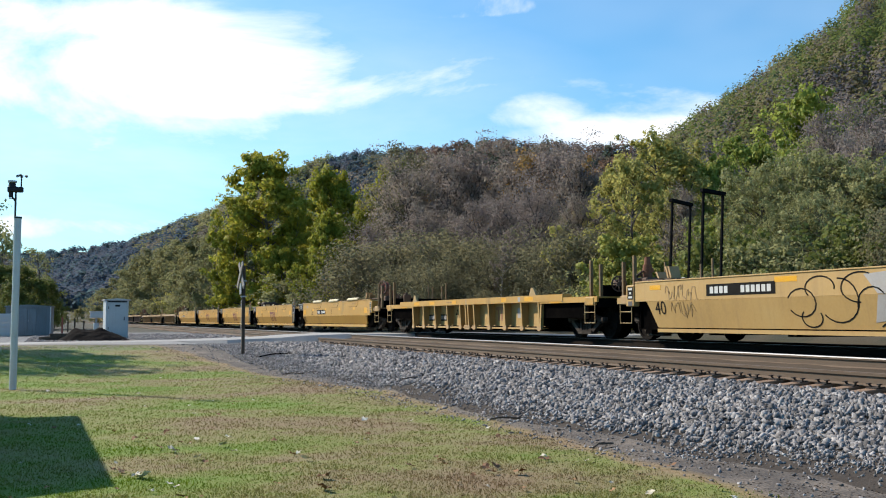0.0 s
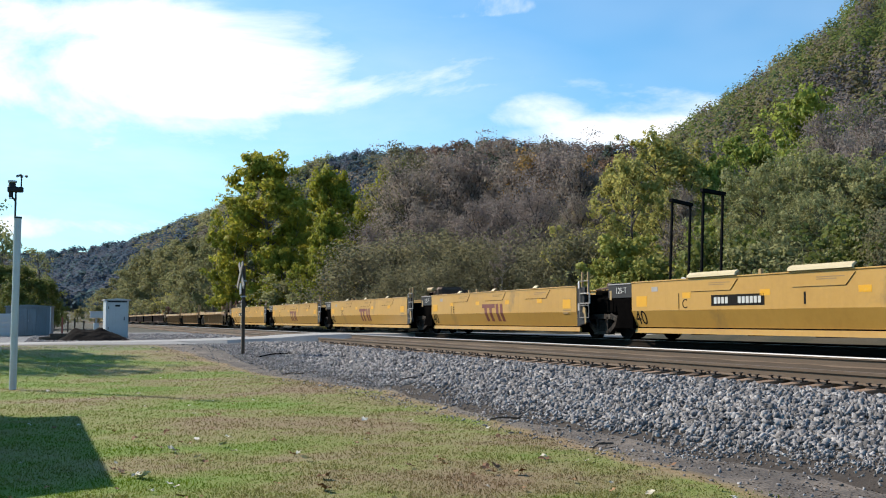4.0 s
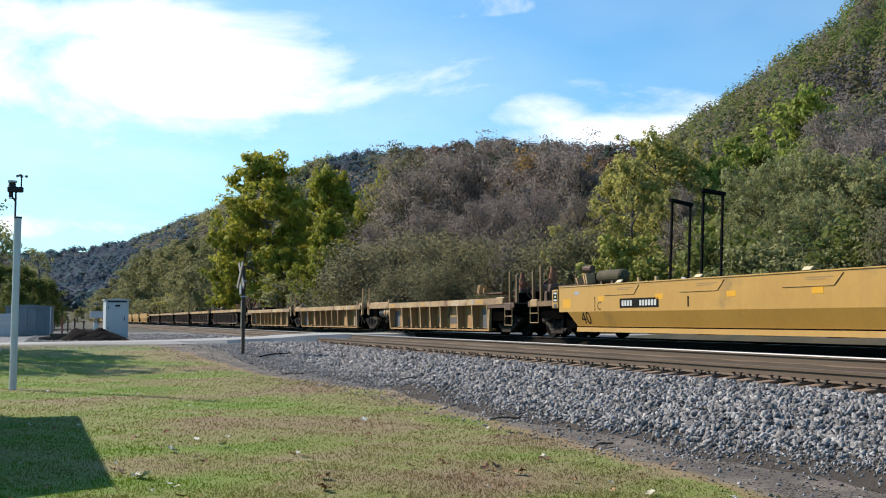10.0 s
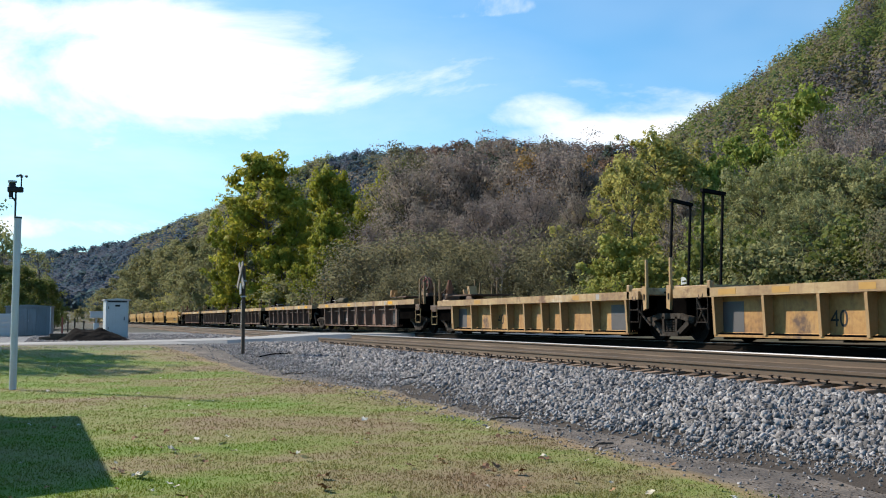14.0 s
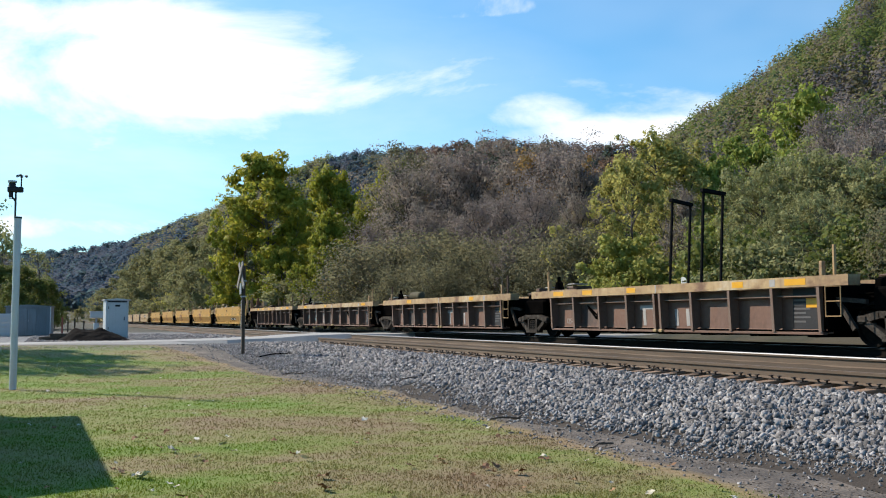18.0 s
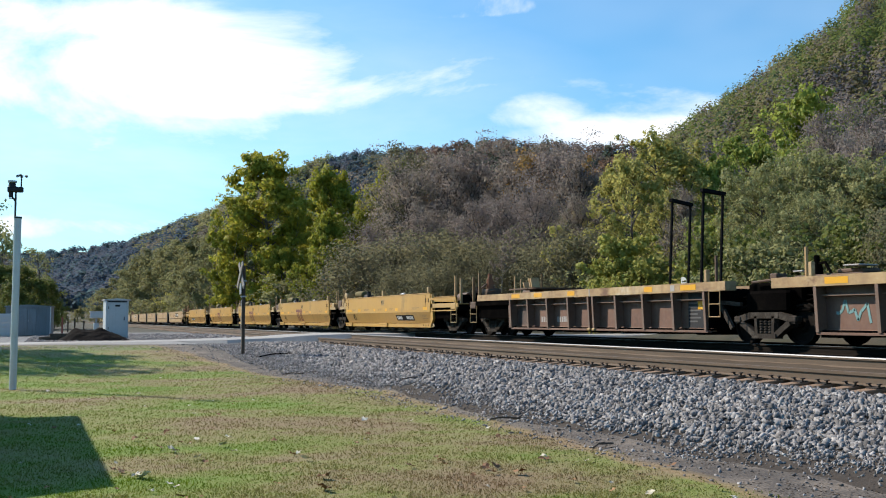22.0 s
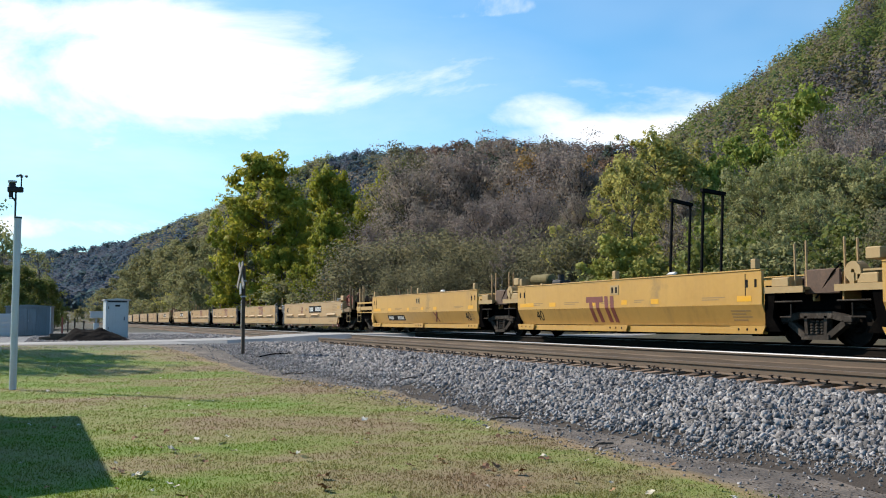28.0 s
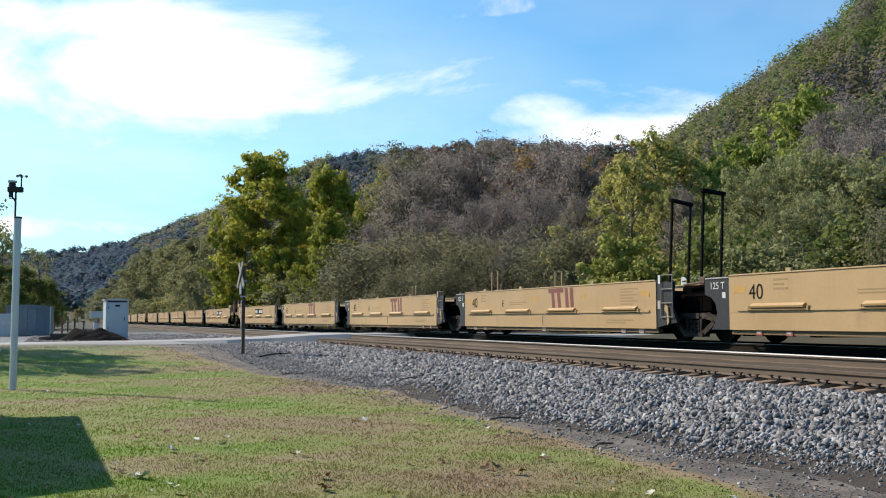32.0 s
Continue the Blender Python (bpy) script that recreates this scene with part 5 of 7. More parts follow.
        if front_coupled or rear_coupled:
            number_board(t, low_x, (1.55 + y0 + L * 0.62 if rear_coupled else 0.57 + y0 + L * 0.22), 0.66, 2.35, INK, WHITE, lean, right=5)
            if rear_coupled:
                s = Shape()
                beam(s, (-0.22, -0.22), (0.22, 0.22), 0.08, -0.004, 0.004)
                beam(s, (-0.22, 0.22), (0.22, -0.22), 0.08, -0.008, 0.0)
                part("spray_cross", s, MAROON, t, "maroon sprayed cross", pose(-1.4275, y0 + L * 0.34, 0.70, 0, lean, 0))
        else:
            emblem(t, X - 0.001, y0 + L * 0.56, 0.86, 1.7, 0.74, MAROON, (0.04, 0.19 / 0.48))
        stencil(t, low_x, y0 + 0.8, 0.66, 0.7, 0.3, FAINT_INK, 4, lean)
        part("flap_stop", Shape().prism([(-1.47, 1.69), (-1.52, 1.72), (-1.42, 1.78), (-1.38, 1.74)], "y", y0 + L * 0.27, y0 + L * 0.27 + 0.3), WHITE, t)
    else:
        for k, f in enumerate((0.135, 0.40, 0.64, 0.88)):
            y = y0 + L * f
            s = Shape().prism([(-1.505, 0.80), (-1.59, 0.83), (-1.60, 0.87), (-1.505, 0.93)], "y", y - 0.85, y + 0.85)
            part("side_flap", s, YELLOW_PALE, t, "pale hinged flap along the flank")
            part("flap_hinge", Shape().rod((-1.54, y - 0.95, 0.79), (-1.54, y + 0.95, 0.79), 0.022, n=6).box(-1.555, -1.505, y - 0.97, y - 0.92, 0.76, 0.86).box(-1.555, -1.505, y + 0.92, y + 0.97, 0.76, 0.86), TAN_RIB, t)
        part("under_beam", Shape().box(-1.44, -1.33, y0 + (0.9 if front_coupled else 0.0), y1 - (0.9 if rear_coupled else 0.0), 0.225, 0.335), RUST_YELLOW, t, "rust-brown beam under the flank")
        part("hinge_rail", Shape().box(-1.53, -1.503, y0 + 0.3, y1 - 0.3, 0.76, 0.815), YELLOW_PALE, t)
        for f in (0.06, 0.13, 0.5, 0.86, 0.93):
            y = y0 + L * f
            part("side_marker", Shape().box(-1.46, -1.36, y - 0.11, y + 0.11, 0.20, 0.345, 0.01), PALE_GREY if i % 2 else RED, t, "small marker block under the flank")
            plate(t, -1.463, y, 0.27, 0.12, 0.05, RED if i % 2 else PALE_GREY, "marker_face")
        for f in (0.02, 0.30, 0.55, 0.975):
            w = 0.42 if f in (0.02, 0.975) else 0.34
            plate(t, X, y0 + L * f + (0.25 if f < 0.1 else (-0.05 if f > 0.9 else 0)), 1.25, w, 0.16 if w > 0.4 else 0.12, DULL_SAFETY, "reflector", "dulled yellow reflective patch")
        words(t, "40", X, y1 - 0.95, 1.17, 0.36, INK, 0, "black stencilled numerals")
        if front_coupled:
            number_board(t, X, y0 + L * 0.37 + 0.5, 1.20, 2.95, INK, WHITE, tall=0.40)
        elif rear_coupled:
            number_board(t, X, y0 + L * 0.40, 1.20, 2.95, INK, WHITE, tall=0.40)
        else:
            emblem(t, X, y0 + L * 0.40, 1.24, 1.75, 0.60, MAROON)
            words(t, "E" if i % 2 else "D", X, y1 - 3.4, 1.12, 0.22, INK)
        if front_coupled:
            words(t, "A", X, y0 + L * 0.37 + 2.75, 1.18, 0.24, INK)
            s = Shape()
            beam(s, (-0.22, -0.2), (0.22, 0.2), 0.08, -0.004, 0.004)
            beam(s, (-0.22, 0.2), (0.22, -0.2), 0.08, -0.008, 0.0)
            part("spray_cross", s, MAROON, t, "maroon sprayed cross", pose(X, y0 + L * 0.37 + 3.8, 1.18))
        stencil(t, X, y1 - 4.6, 1.12, 1.3, 0.13, FAINT_INK, 2)
        stencil(t, X, y0 + 1.3, 1.2, 0.9, 0.5, FAINT_INK, 6)
        stencil(t, X, y0 + 1.8, 0.52, 1.4, 0.14, FAINT_INK, 2)
        stencil(t, X, y1 - 1.75, 1.34, 0.45, 0.3, FAINT_INK, 3)
        for f in (0.25, 0.62, 0.85):
            part("lashing_ring", Shape().box(-1.5, -1.42, y0 + L * f, y0 + L * f + 0.18, 1.60, 1.68, 0.01), CREAM, t)
        for dy in (0.0, 0.5):
            post(t, 1.30, y0 + L * 0.80 + dy, 1.55, 2.35, TAN_RIB, 0.06)
            if i % 2:
                post(t, -1.30, y0 + L * 0.80 + dy, 1.55, 2.3, TAN_RIB, 0.05)
        plate(t, X, y0 + L * 0.5, 0.55, 0.03, 0.34, INK, "seam")
    return t


def ribbed_car(kind, i, u0, u1, front_coupled, rear_coupled):
    half = (u1 - u0) / 2
    panel = {"single": YELLOW_WORN, "ochre": OCHRE_RUST, "brown": BROWN}[kind]
    rib = {"single": YELLOW_WORN, "ochre": TAN_RIB, "brown": BROWN_RIB}[kind]
    chord = {"single": YELLOW, "ochre": CHORD, "brown": CHORD}[kind]
    label = {"single": "yellow rib-sided single well car with long end decks", "ochre": "rust-stained ochre well car with steel ribs",
             "brown": "dark brown rib-sided well car with rusty top chord"}[kind]
    t = thing("well_car", label, "well car", "well cars of the train")
    off = {"single": (3.3, 3.3, 4.2, 4.15), "ochre": (1.45, 2.3, 2.7, 2.9), "brown": (1.65, 2.0, 3.9, 4.1)}[kind]
    y0 = -half + (off[2] if front_coupled else off[0])
    y1 = half - (off[3] if rear_coupled else off[1])
    if kind == "ochre" and front_coupled:
        y1 = half - 3.8
    top, ch = {"single": 1.36, "ochre": 1.42, "brown": 1.47}[kind], 0.22
    c0 = -half + (1.4 if front_coupled else 0.85)
    c1 = half - (1.4 if rear_coupled else 0.75)
    L = y1 - y0
    for side in (-1, 1):
        s = Shape().prism([(side * 1.50, top), (side * 1.50, top - ch), (side * 1.18, top - ch), (side * 1.18, top)], "y", max(c0, y0 - (3.0 if front_coupled and kind != "single" else 1.6)), min(c1, y1 + (3.4 if (rear_coupled or front_coupled) and kind != "single" else 1.6)))
        part("top_chord", s, chord, t, "rusty yellow top chord" if kind != "single" else "yellow top chord")
        part("side_panel", Shape().prism([(side * 1.20, top - ch - 0.003), (side * 1.20, 0.36), (side * 1.27, 0.31), (side * 1.27, 0.27), (side * 1.14, 0.27), (side * 1.14, top - ch - 0.003)], "y", y0, y1), panel, t)
        part("bottom_sill", Shape().box(*sorted((side * 1.30, side * 1.42)), y0, y1, 0.245, 0.30, 0.006), panel, t)
        part("stiffener", Shape().prism([(side * 1.205, 1.09), (side * 1.35, 1.08), (side * 1.35, 1.05), (side * 1.205, 1.03)], "y", y0 + 0.1, y1 - 0.1), rib, t) if kind == "brown" else None
    n = 9 if kind == "single" else 8
    mid_pair = kind != "ochre"

    def rib_mesh():
        s = Shape()
        s.prism([(-1.47, top - ch - 0.004), (-1.205, top - ch - 0.004), (-1.205, 0.38), (-1.40, 0.31), (-1.43, 0.31)], "y", -0.012, 0.012)
        s.prism([(-1.495, top - ch - 0.004), (-1.47, top - ch - 0.004), (-1.42, 0.30), (-1.445, 0.30)], "y", -0.042, 0.042)
        return tidy(s.mesh("rib", rib))
    ys = []
    for k in range(n + 1):
        f = ((0.0, 0.13, 0.26, 0.42, 0.525, 0.63, 0.735, 0.84, 1.0) if front_coupled else (0.0, 0.15, 0.30, 0.40, 0.50, 0.605, 0.71, 0.85, 1.0))[k] if kind == "ochre" else k / n
        if mid_pair and k == n // 2 and n % 2 == 0:
            ys += [y0 + L * f - 0.13, y0 + L * f + 0.13]
        else:
            ys.append(y0 + L * f)
    if mid_pair and n % 2:
        ys = sorted(ys + [y0 + L * 0.5 - 0.12, y0 + L * 0.5 + 0.12])
    for y in ys:
        y = min(max(y, y0 + 0.06), y1 - 0.06)
        for side in (1, -1):
            part("rib", shared(("rib", kind), rib_mesh), None, t, at=pose(0, y, 0) if side > 0 else pose(0, y, 0, 0, 0, 180))
        if kind == "single":
            part("rib_foot", shared("rib_foot", lambda: tidy(Shape().prism([(-0.13, 0.36), (0.13, 0.36), (0.16, 0.26), (0.07, 0.20), (-0.07, 0.20), (-0.16, 0.26)], "x", -1.47, -1.40).mesh("rib_foot", TAN_RIB))), None, t, at=pose(0, y, 0))
    if mid_pair:
        ym = (y0 + y1) / 2
        plate(t, -1.503, ym, top - ch / 2, 0.05, ch, PALE_GREY, "chord_splice")
        for dy in (-0.13, 0.13):
            part("rib_shoe", Shape().box(-1.47, -1.38, ym + dy - 0.08, ym + dy + 0.08, 0.24, 0.32, 0.015), CREAM, t)
    well(t, y0, y1, BLACK)
    XP, XC = -1.2025, -1.5025
    for f, w in ((0.06, 0.8), (0.22, 0.5), (0.60, 0.55), (0.80, 0.7), (0.95, 0.8)):
        if (i + int(f * 10)) % 3 or kind == "single":
            plate(t, XC, y0 + L * f, top - ch / 2, w * 0.8, ch * 0.62, SAFETY if kind != "ochre" else DULL_SAFETY, "reflector", "bright yellow reflective patch")
    plate(t, XC, y0 + L * 0.12, top - ch / 2, 0.18, ch * 0.7, PALE_GREY, "chord_label")
    bay = L / n

    def mid(k):
        return y0 + bay * (k + 0.5)
    if kind == "brown":
        if front_coupled or rear_coupled:
            b0, b1 = (n - 2, n - 3) if front_coupled else (n - 2, n - 3)
            for k in range(4):
                plate(t, XP, mid(b0) + 0.13 - 0.15 * k, 0.58, 0.10, 0.17, PALE_GREY, "number_block", "worn pale stencilled block")
            for k in range(6):
                plate(t, XP, mid(b1) + 0.42 - 0.15 * k, 0.58, 0.10, 0.17, PALE_GREY, "number_block", "worn pale stencilled block")
        else:
            e = {11: 4, 12: 3, 13: 5}[i]
            for k, wide in ((e, True), (e - 1, False)):
                s = Shape()
                if wide:
                    s.box(-0.004, 0.004, -0.45, 0.45, 0.16, 0.27)
                for c in (0.24, -0.24):
                    s.prism([(c - 0.06, 0.16), (c + 0.08, 0.16), (c + 0.04, -0.27), (c - 0.10, -0.27)], "x", -0.004, 0.004)
                part("emblem", s, PALE_GREY, t, "pale bars of an owner's mark", pose(XP, mid(k), 0.68))
            if i == 12:
                words(t, "40", XP, mid(n - 2), 0.70, 0.34, FADED_BOARD, label="faint dark stencilled numerals")
            if i == 13:
                rng = random.Random(11)
                s = Shape()
                for k in (n - 1, n - 2):
                    p = (mid(k) + 0.5, 0.7)
                    for q in range(1, 12):
                        r = (mid(k) + 0.5 - q / 12, 0.72 + rng.uniform(-0.28, 0.28))
                        beam(s, p, r, 0.06, XP - 0.005, XP + 0.002)
                        p = r
                part("scrawl", s, TEAL, t, "teal spray-paint scrawl")
            else:
                words(t, "125-T", XP, mid(n - 1) - 0.1, 0.52, 0.16, PALE_GREY)
            if i != 12:
                s = Shape()
                lv = n - 2 if i == 11 else 2
                beam(s, (mid(lv) + 0.2, 0.92), (mid(lv) - 0.25, 0.60), 0.05, XP - 0.06, XP - 0.03)
                beam(s, (mid(lv) - 0.25, 0.60), (mid(lv) - 0.45, 0.98), 0.05, XP - 0.06, XP - 0.03)
                beam(s, (mid(lv) + 0.3, 0.98), (mid(lv) - 0.2, 0.72), 0.03, XP - 0.04, XP)
                part("lever", s, BLACK, t, "black brake lever on the flank")
        plate(t, XP, mid(0), 0.78, 0.75, 0.9, GREY_STEEL, "grey_panel", "dark grey panel with small lines")
        stencil(t, XP - 0.006, mid(0) + 0.1, 0.75, 0.5, 0.55, GREY_PATCH, 6)
        plate(t, XP - 0.006, mid(0) - 0.2, 0.92, 0.34, 0.2, SAFETY, "reflector", "bright yellow reflective patch")
    elif kind == "ochre":
        plate(t, XP, y0 + bay * 0.42, 0.72, bay * 0.75, 0.72, GREY_PATCH, "grey_panel", "grey primed panel")
        plate(t, XP, y1 - bay * 0.3, 0.72, bay * 0.5, 0.72, GREY_PATCH, "grey_panel", "grey primed panel")
        words(t, "40", XP, y0 + L * 0.58 if front_coupled else mid(5), 0.66, 0.36, GREY_STEEL)
        if front_coupled:
            plate(t, XP, y0 + L * 0.475, 0.64, 0.45, 0.26, FADED_BOARD, "number_board", "faded dark board")
            plate(t, XP, y0 + L * 0.335, 0.64, 1.2, 0.27, FADED_BOARD, "number_board", "faded dark board")
    else:
        number_board(t, XP, mid(7) - 0.3, 0.66, 2.2, INK, PALE_GREY)
        words(t, "40", XP, mid(5) + 0.1, 0.80, 0.42, INK, 0, "black stencilled numerals")
        emblem(t, XP, mid(2), 0.78, 1.15, 0.5, FAINT_TOP)
        plate(t, XP, mid(1), 0.80, 0.32, 0.34, PALE_GREY, "notice", "pale notice sheet")
        stencil(t, XC, y0 + L * 0.62, top - ch / 2, 1.1, 0.08, FAINT_INK, 1)
        for y in (y0 + 0.2, y1 - 0.6):
            part("corner_guide", Shape().prism([(y, top), (y + 0.5, top), (y + 0.35, top + 0.26), (y + 0.22, top + 0.26)], "x", -1.5, -1.42), CREAM, t, "pale corner guide plate")
    # ends
    for d, coupled, yb, yj, u in ((-1, front_coupled, y0, -half, u0), (1, rear_coupled, y1, half, u1)):
        if coupled:
            coupler_end(t, yb, yj, u - d * 1.9, yj - d * 1.9, {"single": YELLOW, "ochre": RUST, "brown": BLACK}[kind], "end platform over the truck", 1.24, {"single": 4, "ochre": 0, "brown": 1}[kind])
            if kind == "single":
                plate(t, -1.486, yb + d * 1.1, 1.16, 0.75, 0.15, SAFETY, "reflector", "bright yellow reflective patch")
            part("deck_box", Shape().box(-1.40, -0.9, *sorted((yb + d * 0.5, yb + d * 1.2)), 1.24, 1.45, 0.02), {"single": YELLOW, "ochre": CHORD, "brown": RUST}[kind], t) if kind != "single" else None
            part("end_post", Shape().prism([(yb, top - ch), (yb + d * 0.12, top - ch), (yb + d * 0.05, 0.3), (yb, 0.3)], "x", -1.46, -1.36), rib, t)
            part("brace", Shape().rod((-1.3, yb + d * 0.1, 0.9), (-1.2, yb + d * 0.9, 1.15), 0.035, n=6), BLACK, t)
        else:
            end_frame(t, yb, yj, GREY_STEEL, True, top)
            if d > 0:
                truck(t, u, yj)
            if kind != "brown" or d < 0:
                ladder(t, -1.48, yb + d * 0.36, 0.62 if kind == "brown" else 0.58, 1.25, 0.42, 3, FRAME_STEEL if kind == "ochre" else TAN_RIB, "step ladder")
            if kind == "brown":
                part("guide_tab", Shape().box(-1.50, -1.40, yb + d * 0.05 - 0.05, yb + d * 0.05 + 0.05, top, top + 0.3, 0.01), CHORD, t)
                post(t, -1.36, yb + d * 0.3, top, 2.1, TAN_RIB if i % 2 else RUST, 0.06)
                if d > 0:
                    part("brake_gear", Shape().box(-1.1, 0.3, yb - 1.0, yb + 1.0, 1.46, 1.52, 0.02).box(-0.95, -0.4, yb - 0.8, yb - 0.1, 1.52, 1.62, 0.03), RUST, t, "rusty brake tray")
                    part("valve", Shape().rod((-0.85, yb + 0.55, 1.50), (-0.85, yb + 0.55, 1.80), 0.15, 0.1, n=10).rod((-0.85, yb + 0.55, 1.80), (-0.85, yb + 0.55, 1.95), 0.06, n=8).tube([(-0.85, yb + 0.55, 1.75), (-0.95, yb + 0.2, 1.78), (-1.0, yb - 0.05, 1.5)], 0.03), BLACK, t)
                    part("tray_lid", Shape().box(-1.1, -0.6, yb - 0.9, yb - 0.45, 1.66, 1.69, 0.01), PALE_GREY, t)
                    part("tray_lid", Shape().box(-1.12, -0.8, yb + 0.7, yb + 1.0, 1.60, 1.63, 0.01), PALE_GREY, t)
                    if i % 2 == 0:
                        part("air_tank", tank((-0.85, yb - 1.1, 1.64), (-0.85, yb - 2.2, 1.64), 0.18), TANK_BROWN, t, "dark olive air tank")
                        part("tank_stand", Shape().box(-1.0, -0.5, yb - 1.5, yb - 1.4, 1.30, 1.50).box(-1.0, -0.5, yb - 2.0, yb - 1.9, 1.30, 1.50), RUST, t)
                if d < 0:
                    s = Shape()
                    beam(s, (yb - 0.15, 0.98), (yb - 0.62, 0.36), 0.1, -1.2, -1.12)
                    beam(s, (yb - 0.15, 0.98), (yb - 0.95, 0.92), 0.09, -1.2, -1.12)
                    part("brake_hanger", s, FRAME_STEEL, t)
            else:
                s = Shape().box(-1.5, -1.38, *sorted((yb + d * 0.02, yb + d * 0.16)), 1.2, top + 0.18, 0.015)
                s.box(-1.44, 1.44, *sorted((yb + d * 0.1, yj - d * 0.45)), 1.30, 1.50, 0.02)
                part("end_casting", s, CHORD, t, "rust-streaked ochre end casting")
                s = Shape().prism([(yj - d * 0.66, top + 0.12), (yj - d * 0.46, top + 0.12), (yj - d * 0.46, 0.95), (yj - d * 0.6, 0.90)], "x", -1.5, -1.42)
                part("tie_down_plate", s, TAN_RIB, t, "tan plate with a slot")
                plate(t, -1.505, yj - d * 0.56, 1.25, 0.07, 0.16, INK, "slot")
                post(t, -1.42, yj - d * 0.55, top + 0.1, 2.25, TAN_RIB, 0.07)
                if d > 0 and front_coupled:
                    cyl = part("brake_cylinder", Shape().rod((-1.2, yb + 0.05, 0.98), (-1.2, yb + 1.75, 0.98), 0.2, n=16), GREY_STEEL, t, "dark brake cylinder beside the joint")
                    part("cylinder_cap", Shape().rod((-1.24, yb + 0.1, 1.02), (-1.24, yb + 0.95, 1.02), 0.21, n=16), TAN_RIB, cyl, "tan cylinder cover")
                part("hose_hook", Shape().tube([(-1.48, yb + d * 0.3, 1.32), (-1.5, yb + d * 0.34, 1.2), (-1.5, yb + d * 0.46, 1.18), (-1.48, yb + d * 0.5, 1.3)], 0.02), RUST, t)
                part("side_brace", Shape().rod((-1.4, yb + d * 0.7, 1.2), (-1.3, yb + d * 0.35, 0.42), 0.03, n=6).rod((-1.4, yb + d * 0.4, 0.95), (-1.3, yb + d * 0.9, 0.5), 0.03, n=6), FRAME_STEEL, t)
    if kind == "ochre":          # this kind rides lower on its springs
        for ob in t.children:
            if not ob.name.startswith("truck"):
                ob.matrix_basis = pose(0, 0, -0.09) @ ob.matrix_basis
    return t


def build_train():
    made = []
    for i, kind in enumerate(KINDS):
        u0, u1 = JOINTS[i], JOINTS[i + 1]
        build = sheet_car if kind in ("smooth", "tagged", "tall", "pale") else ribbed_car
        made.append((build(kind, i, u0, u1, u0 in COUPLED, u1 in COUPLED), (u0 + u1) / 2))
    return made


TRAIN = build_train()


# ---- trees and woods ----
BARK = material("grey_brown_bark", [(0.05, 0.043, 0.04), (0.10, 0.087, 0.08), (0.17, 0.15, 0.138)], 2.5, 20, 0.9, bump=0.5, stretch=(1, 1, 0.3), spread=0.5)
BARK_DARK = material("dark_bark", [(0.04, 0.034, 0.034), (0.075, 0.064, 0.062), (0.125, 0.106, 0.10)], 2.5, 20, 0.9, bump=0.5, stretch=(1, 1, 0.3), spread=0.5)
BARK_WHITE = material("pale_peeling_bark", [(0.22, 0.20, 0.18), (0.42, 0.40, 0.37), (0.58, 0.56, 0.53)], 2.5, 20, 0.85, bump=0.3, stretch=(1, 1, 0.4), spread=0.5)


def foliage(name, stops, scale=0.5, fine=2.6, island=0.3, trans=0.40):
    return material(name, stops, scale, fine, 0.62, bump=0, per_island=island, per_object=0.22, spread=0.8, translucent=trans, shine=0.12)


LEAF_GOLD = foliage("yellow_green_leaves", [(0.116, 0.141, 0.027), (0.22, 0.246, 0.036), (0.354, 0.334, 0.046), (0.492, 0.415, 0.061)], trans=0.45)
LEAF_GREEN = foliage("mid_green_leaves", [(0.1124, 0.1519, 0.0364), (0.2033, 0.2515, 0.0514), (0.2996, 0.3371, 0.0706), (0.4066, 0.4173, 0.1124)])
# Darker copy of LEAF_GREEN; the shade under the trees is in its colour.
LEAF_BUSH = foliage("shaded_green_leaves", [(0.052, 0.070, 0.022), (0.10, 0.122, 0.032), (0.155, 0.175, 0.046), (0.24, 0.25, 0.08)])
LEAF_PALE = foliage("pale_green_leaves", [(0.095, 0.104, 0.046), (0.202, 0.21, 0.09), (0.329, 0.329, 0.15), (0.474, 0.456, 0.243)])
LEAF_OLIVE = foliage("olive_autumn_leaves", [(0.175, 0.168, 0.056), (0.305, 0.292, 0.088), (0.415, 0.385, 0.118), (0.50, 0.45, 0.15)], trans=0.5)
LEAF_BROWN = foliage("withered_brown_leaves", [(0.18, 0.152, 0.152), (0.222, 0.189, 0.178), (0.252, 0.218, 0.183), (0.286, 0.249, 0.174)], trans=0.6)
LEAF_LIME = foliage("lime_yellow_leaves", [(0.14, 0.155, 0.035), (0.25, 0.265, 0.06), (0.35, 0.345, 0.09), (0.44, 0.42, 0.14)])
LEAF_DULL = foliage("dull_shaded_leaves", [(0.118, 0.115, 0.075), (0.15, 0.144, 0.088), (0.182, 0.172, 0.098), (0.223, 0.206, 0.111)], trans=0.6)
LEAF_MUTED = foliage("muted_olive_leaves", [(0.132, 0.138, 0.068), (0.182, 0.185, 0.088), (0.231, 0.226, 0.101), (0.286, 0.27, 0.116)], fine=1.2, trans=0.55)
LEAF_RUST = foliage("orange_brown_leaves", [(0.200, 0.124, 0.048), (0.290, 0.181, 0.065), (0.372, 0.228, 0.074), (0.440, 0.286, 0.099)])


def wood_tone(name, stops, trans=0.45):
    return material(name, stops, 0.35, 1.3, 0.8, bump=0, per_island=0.45, spread=0.8, translucent=trans, shine=0.05)


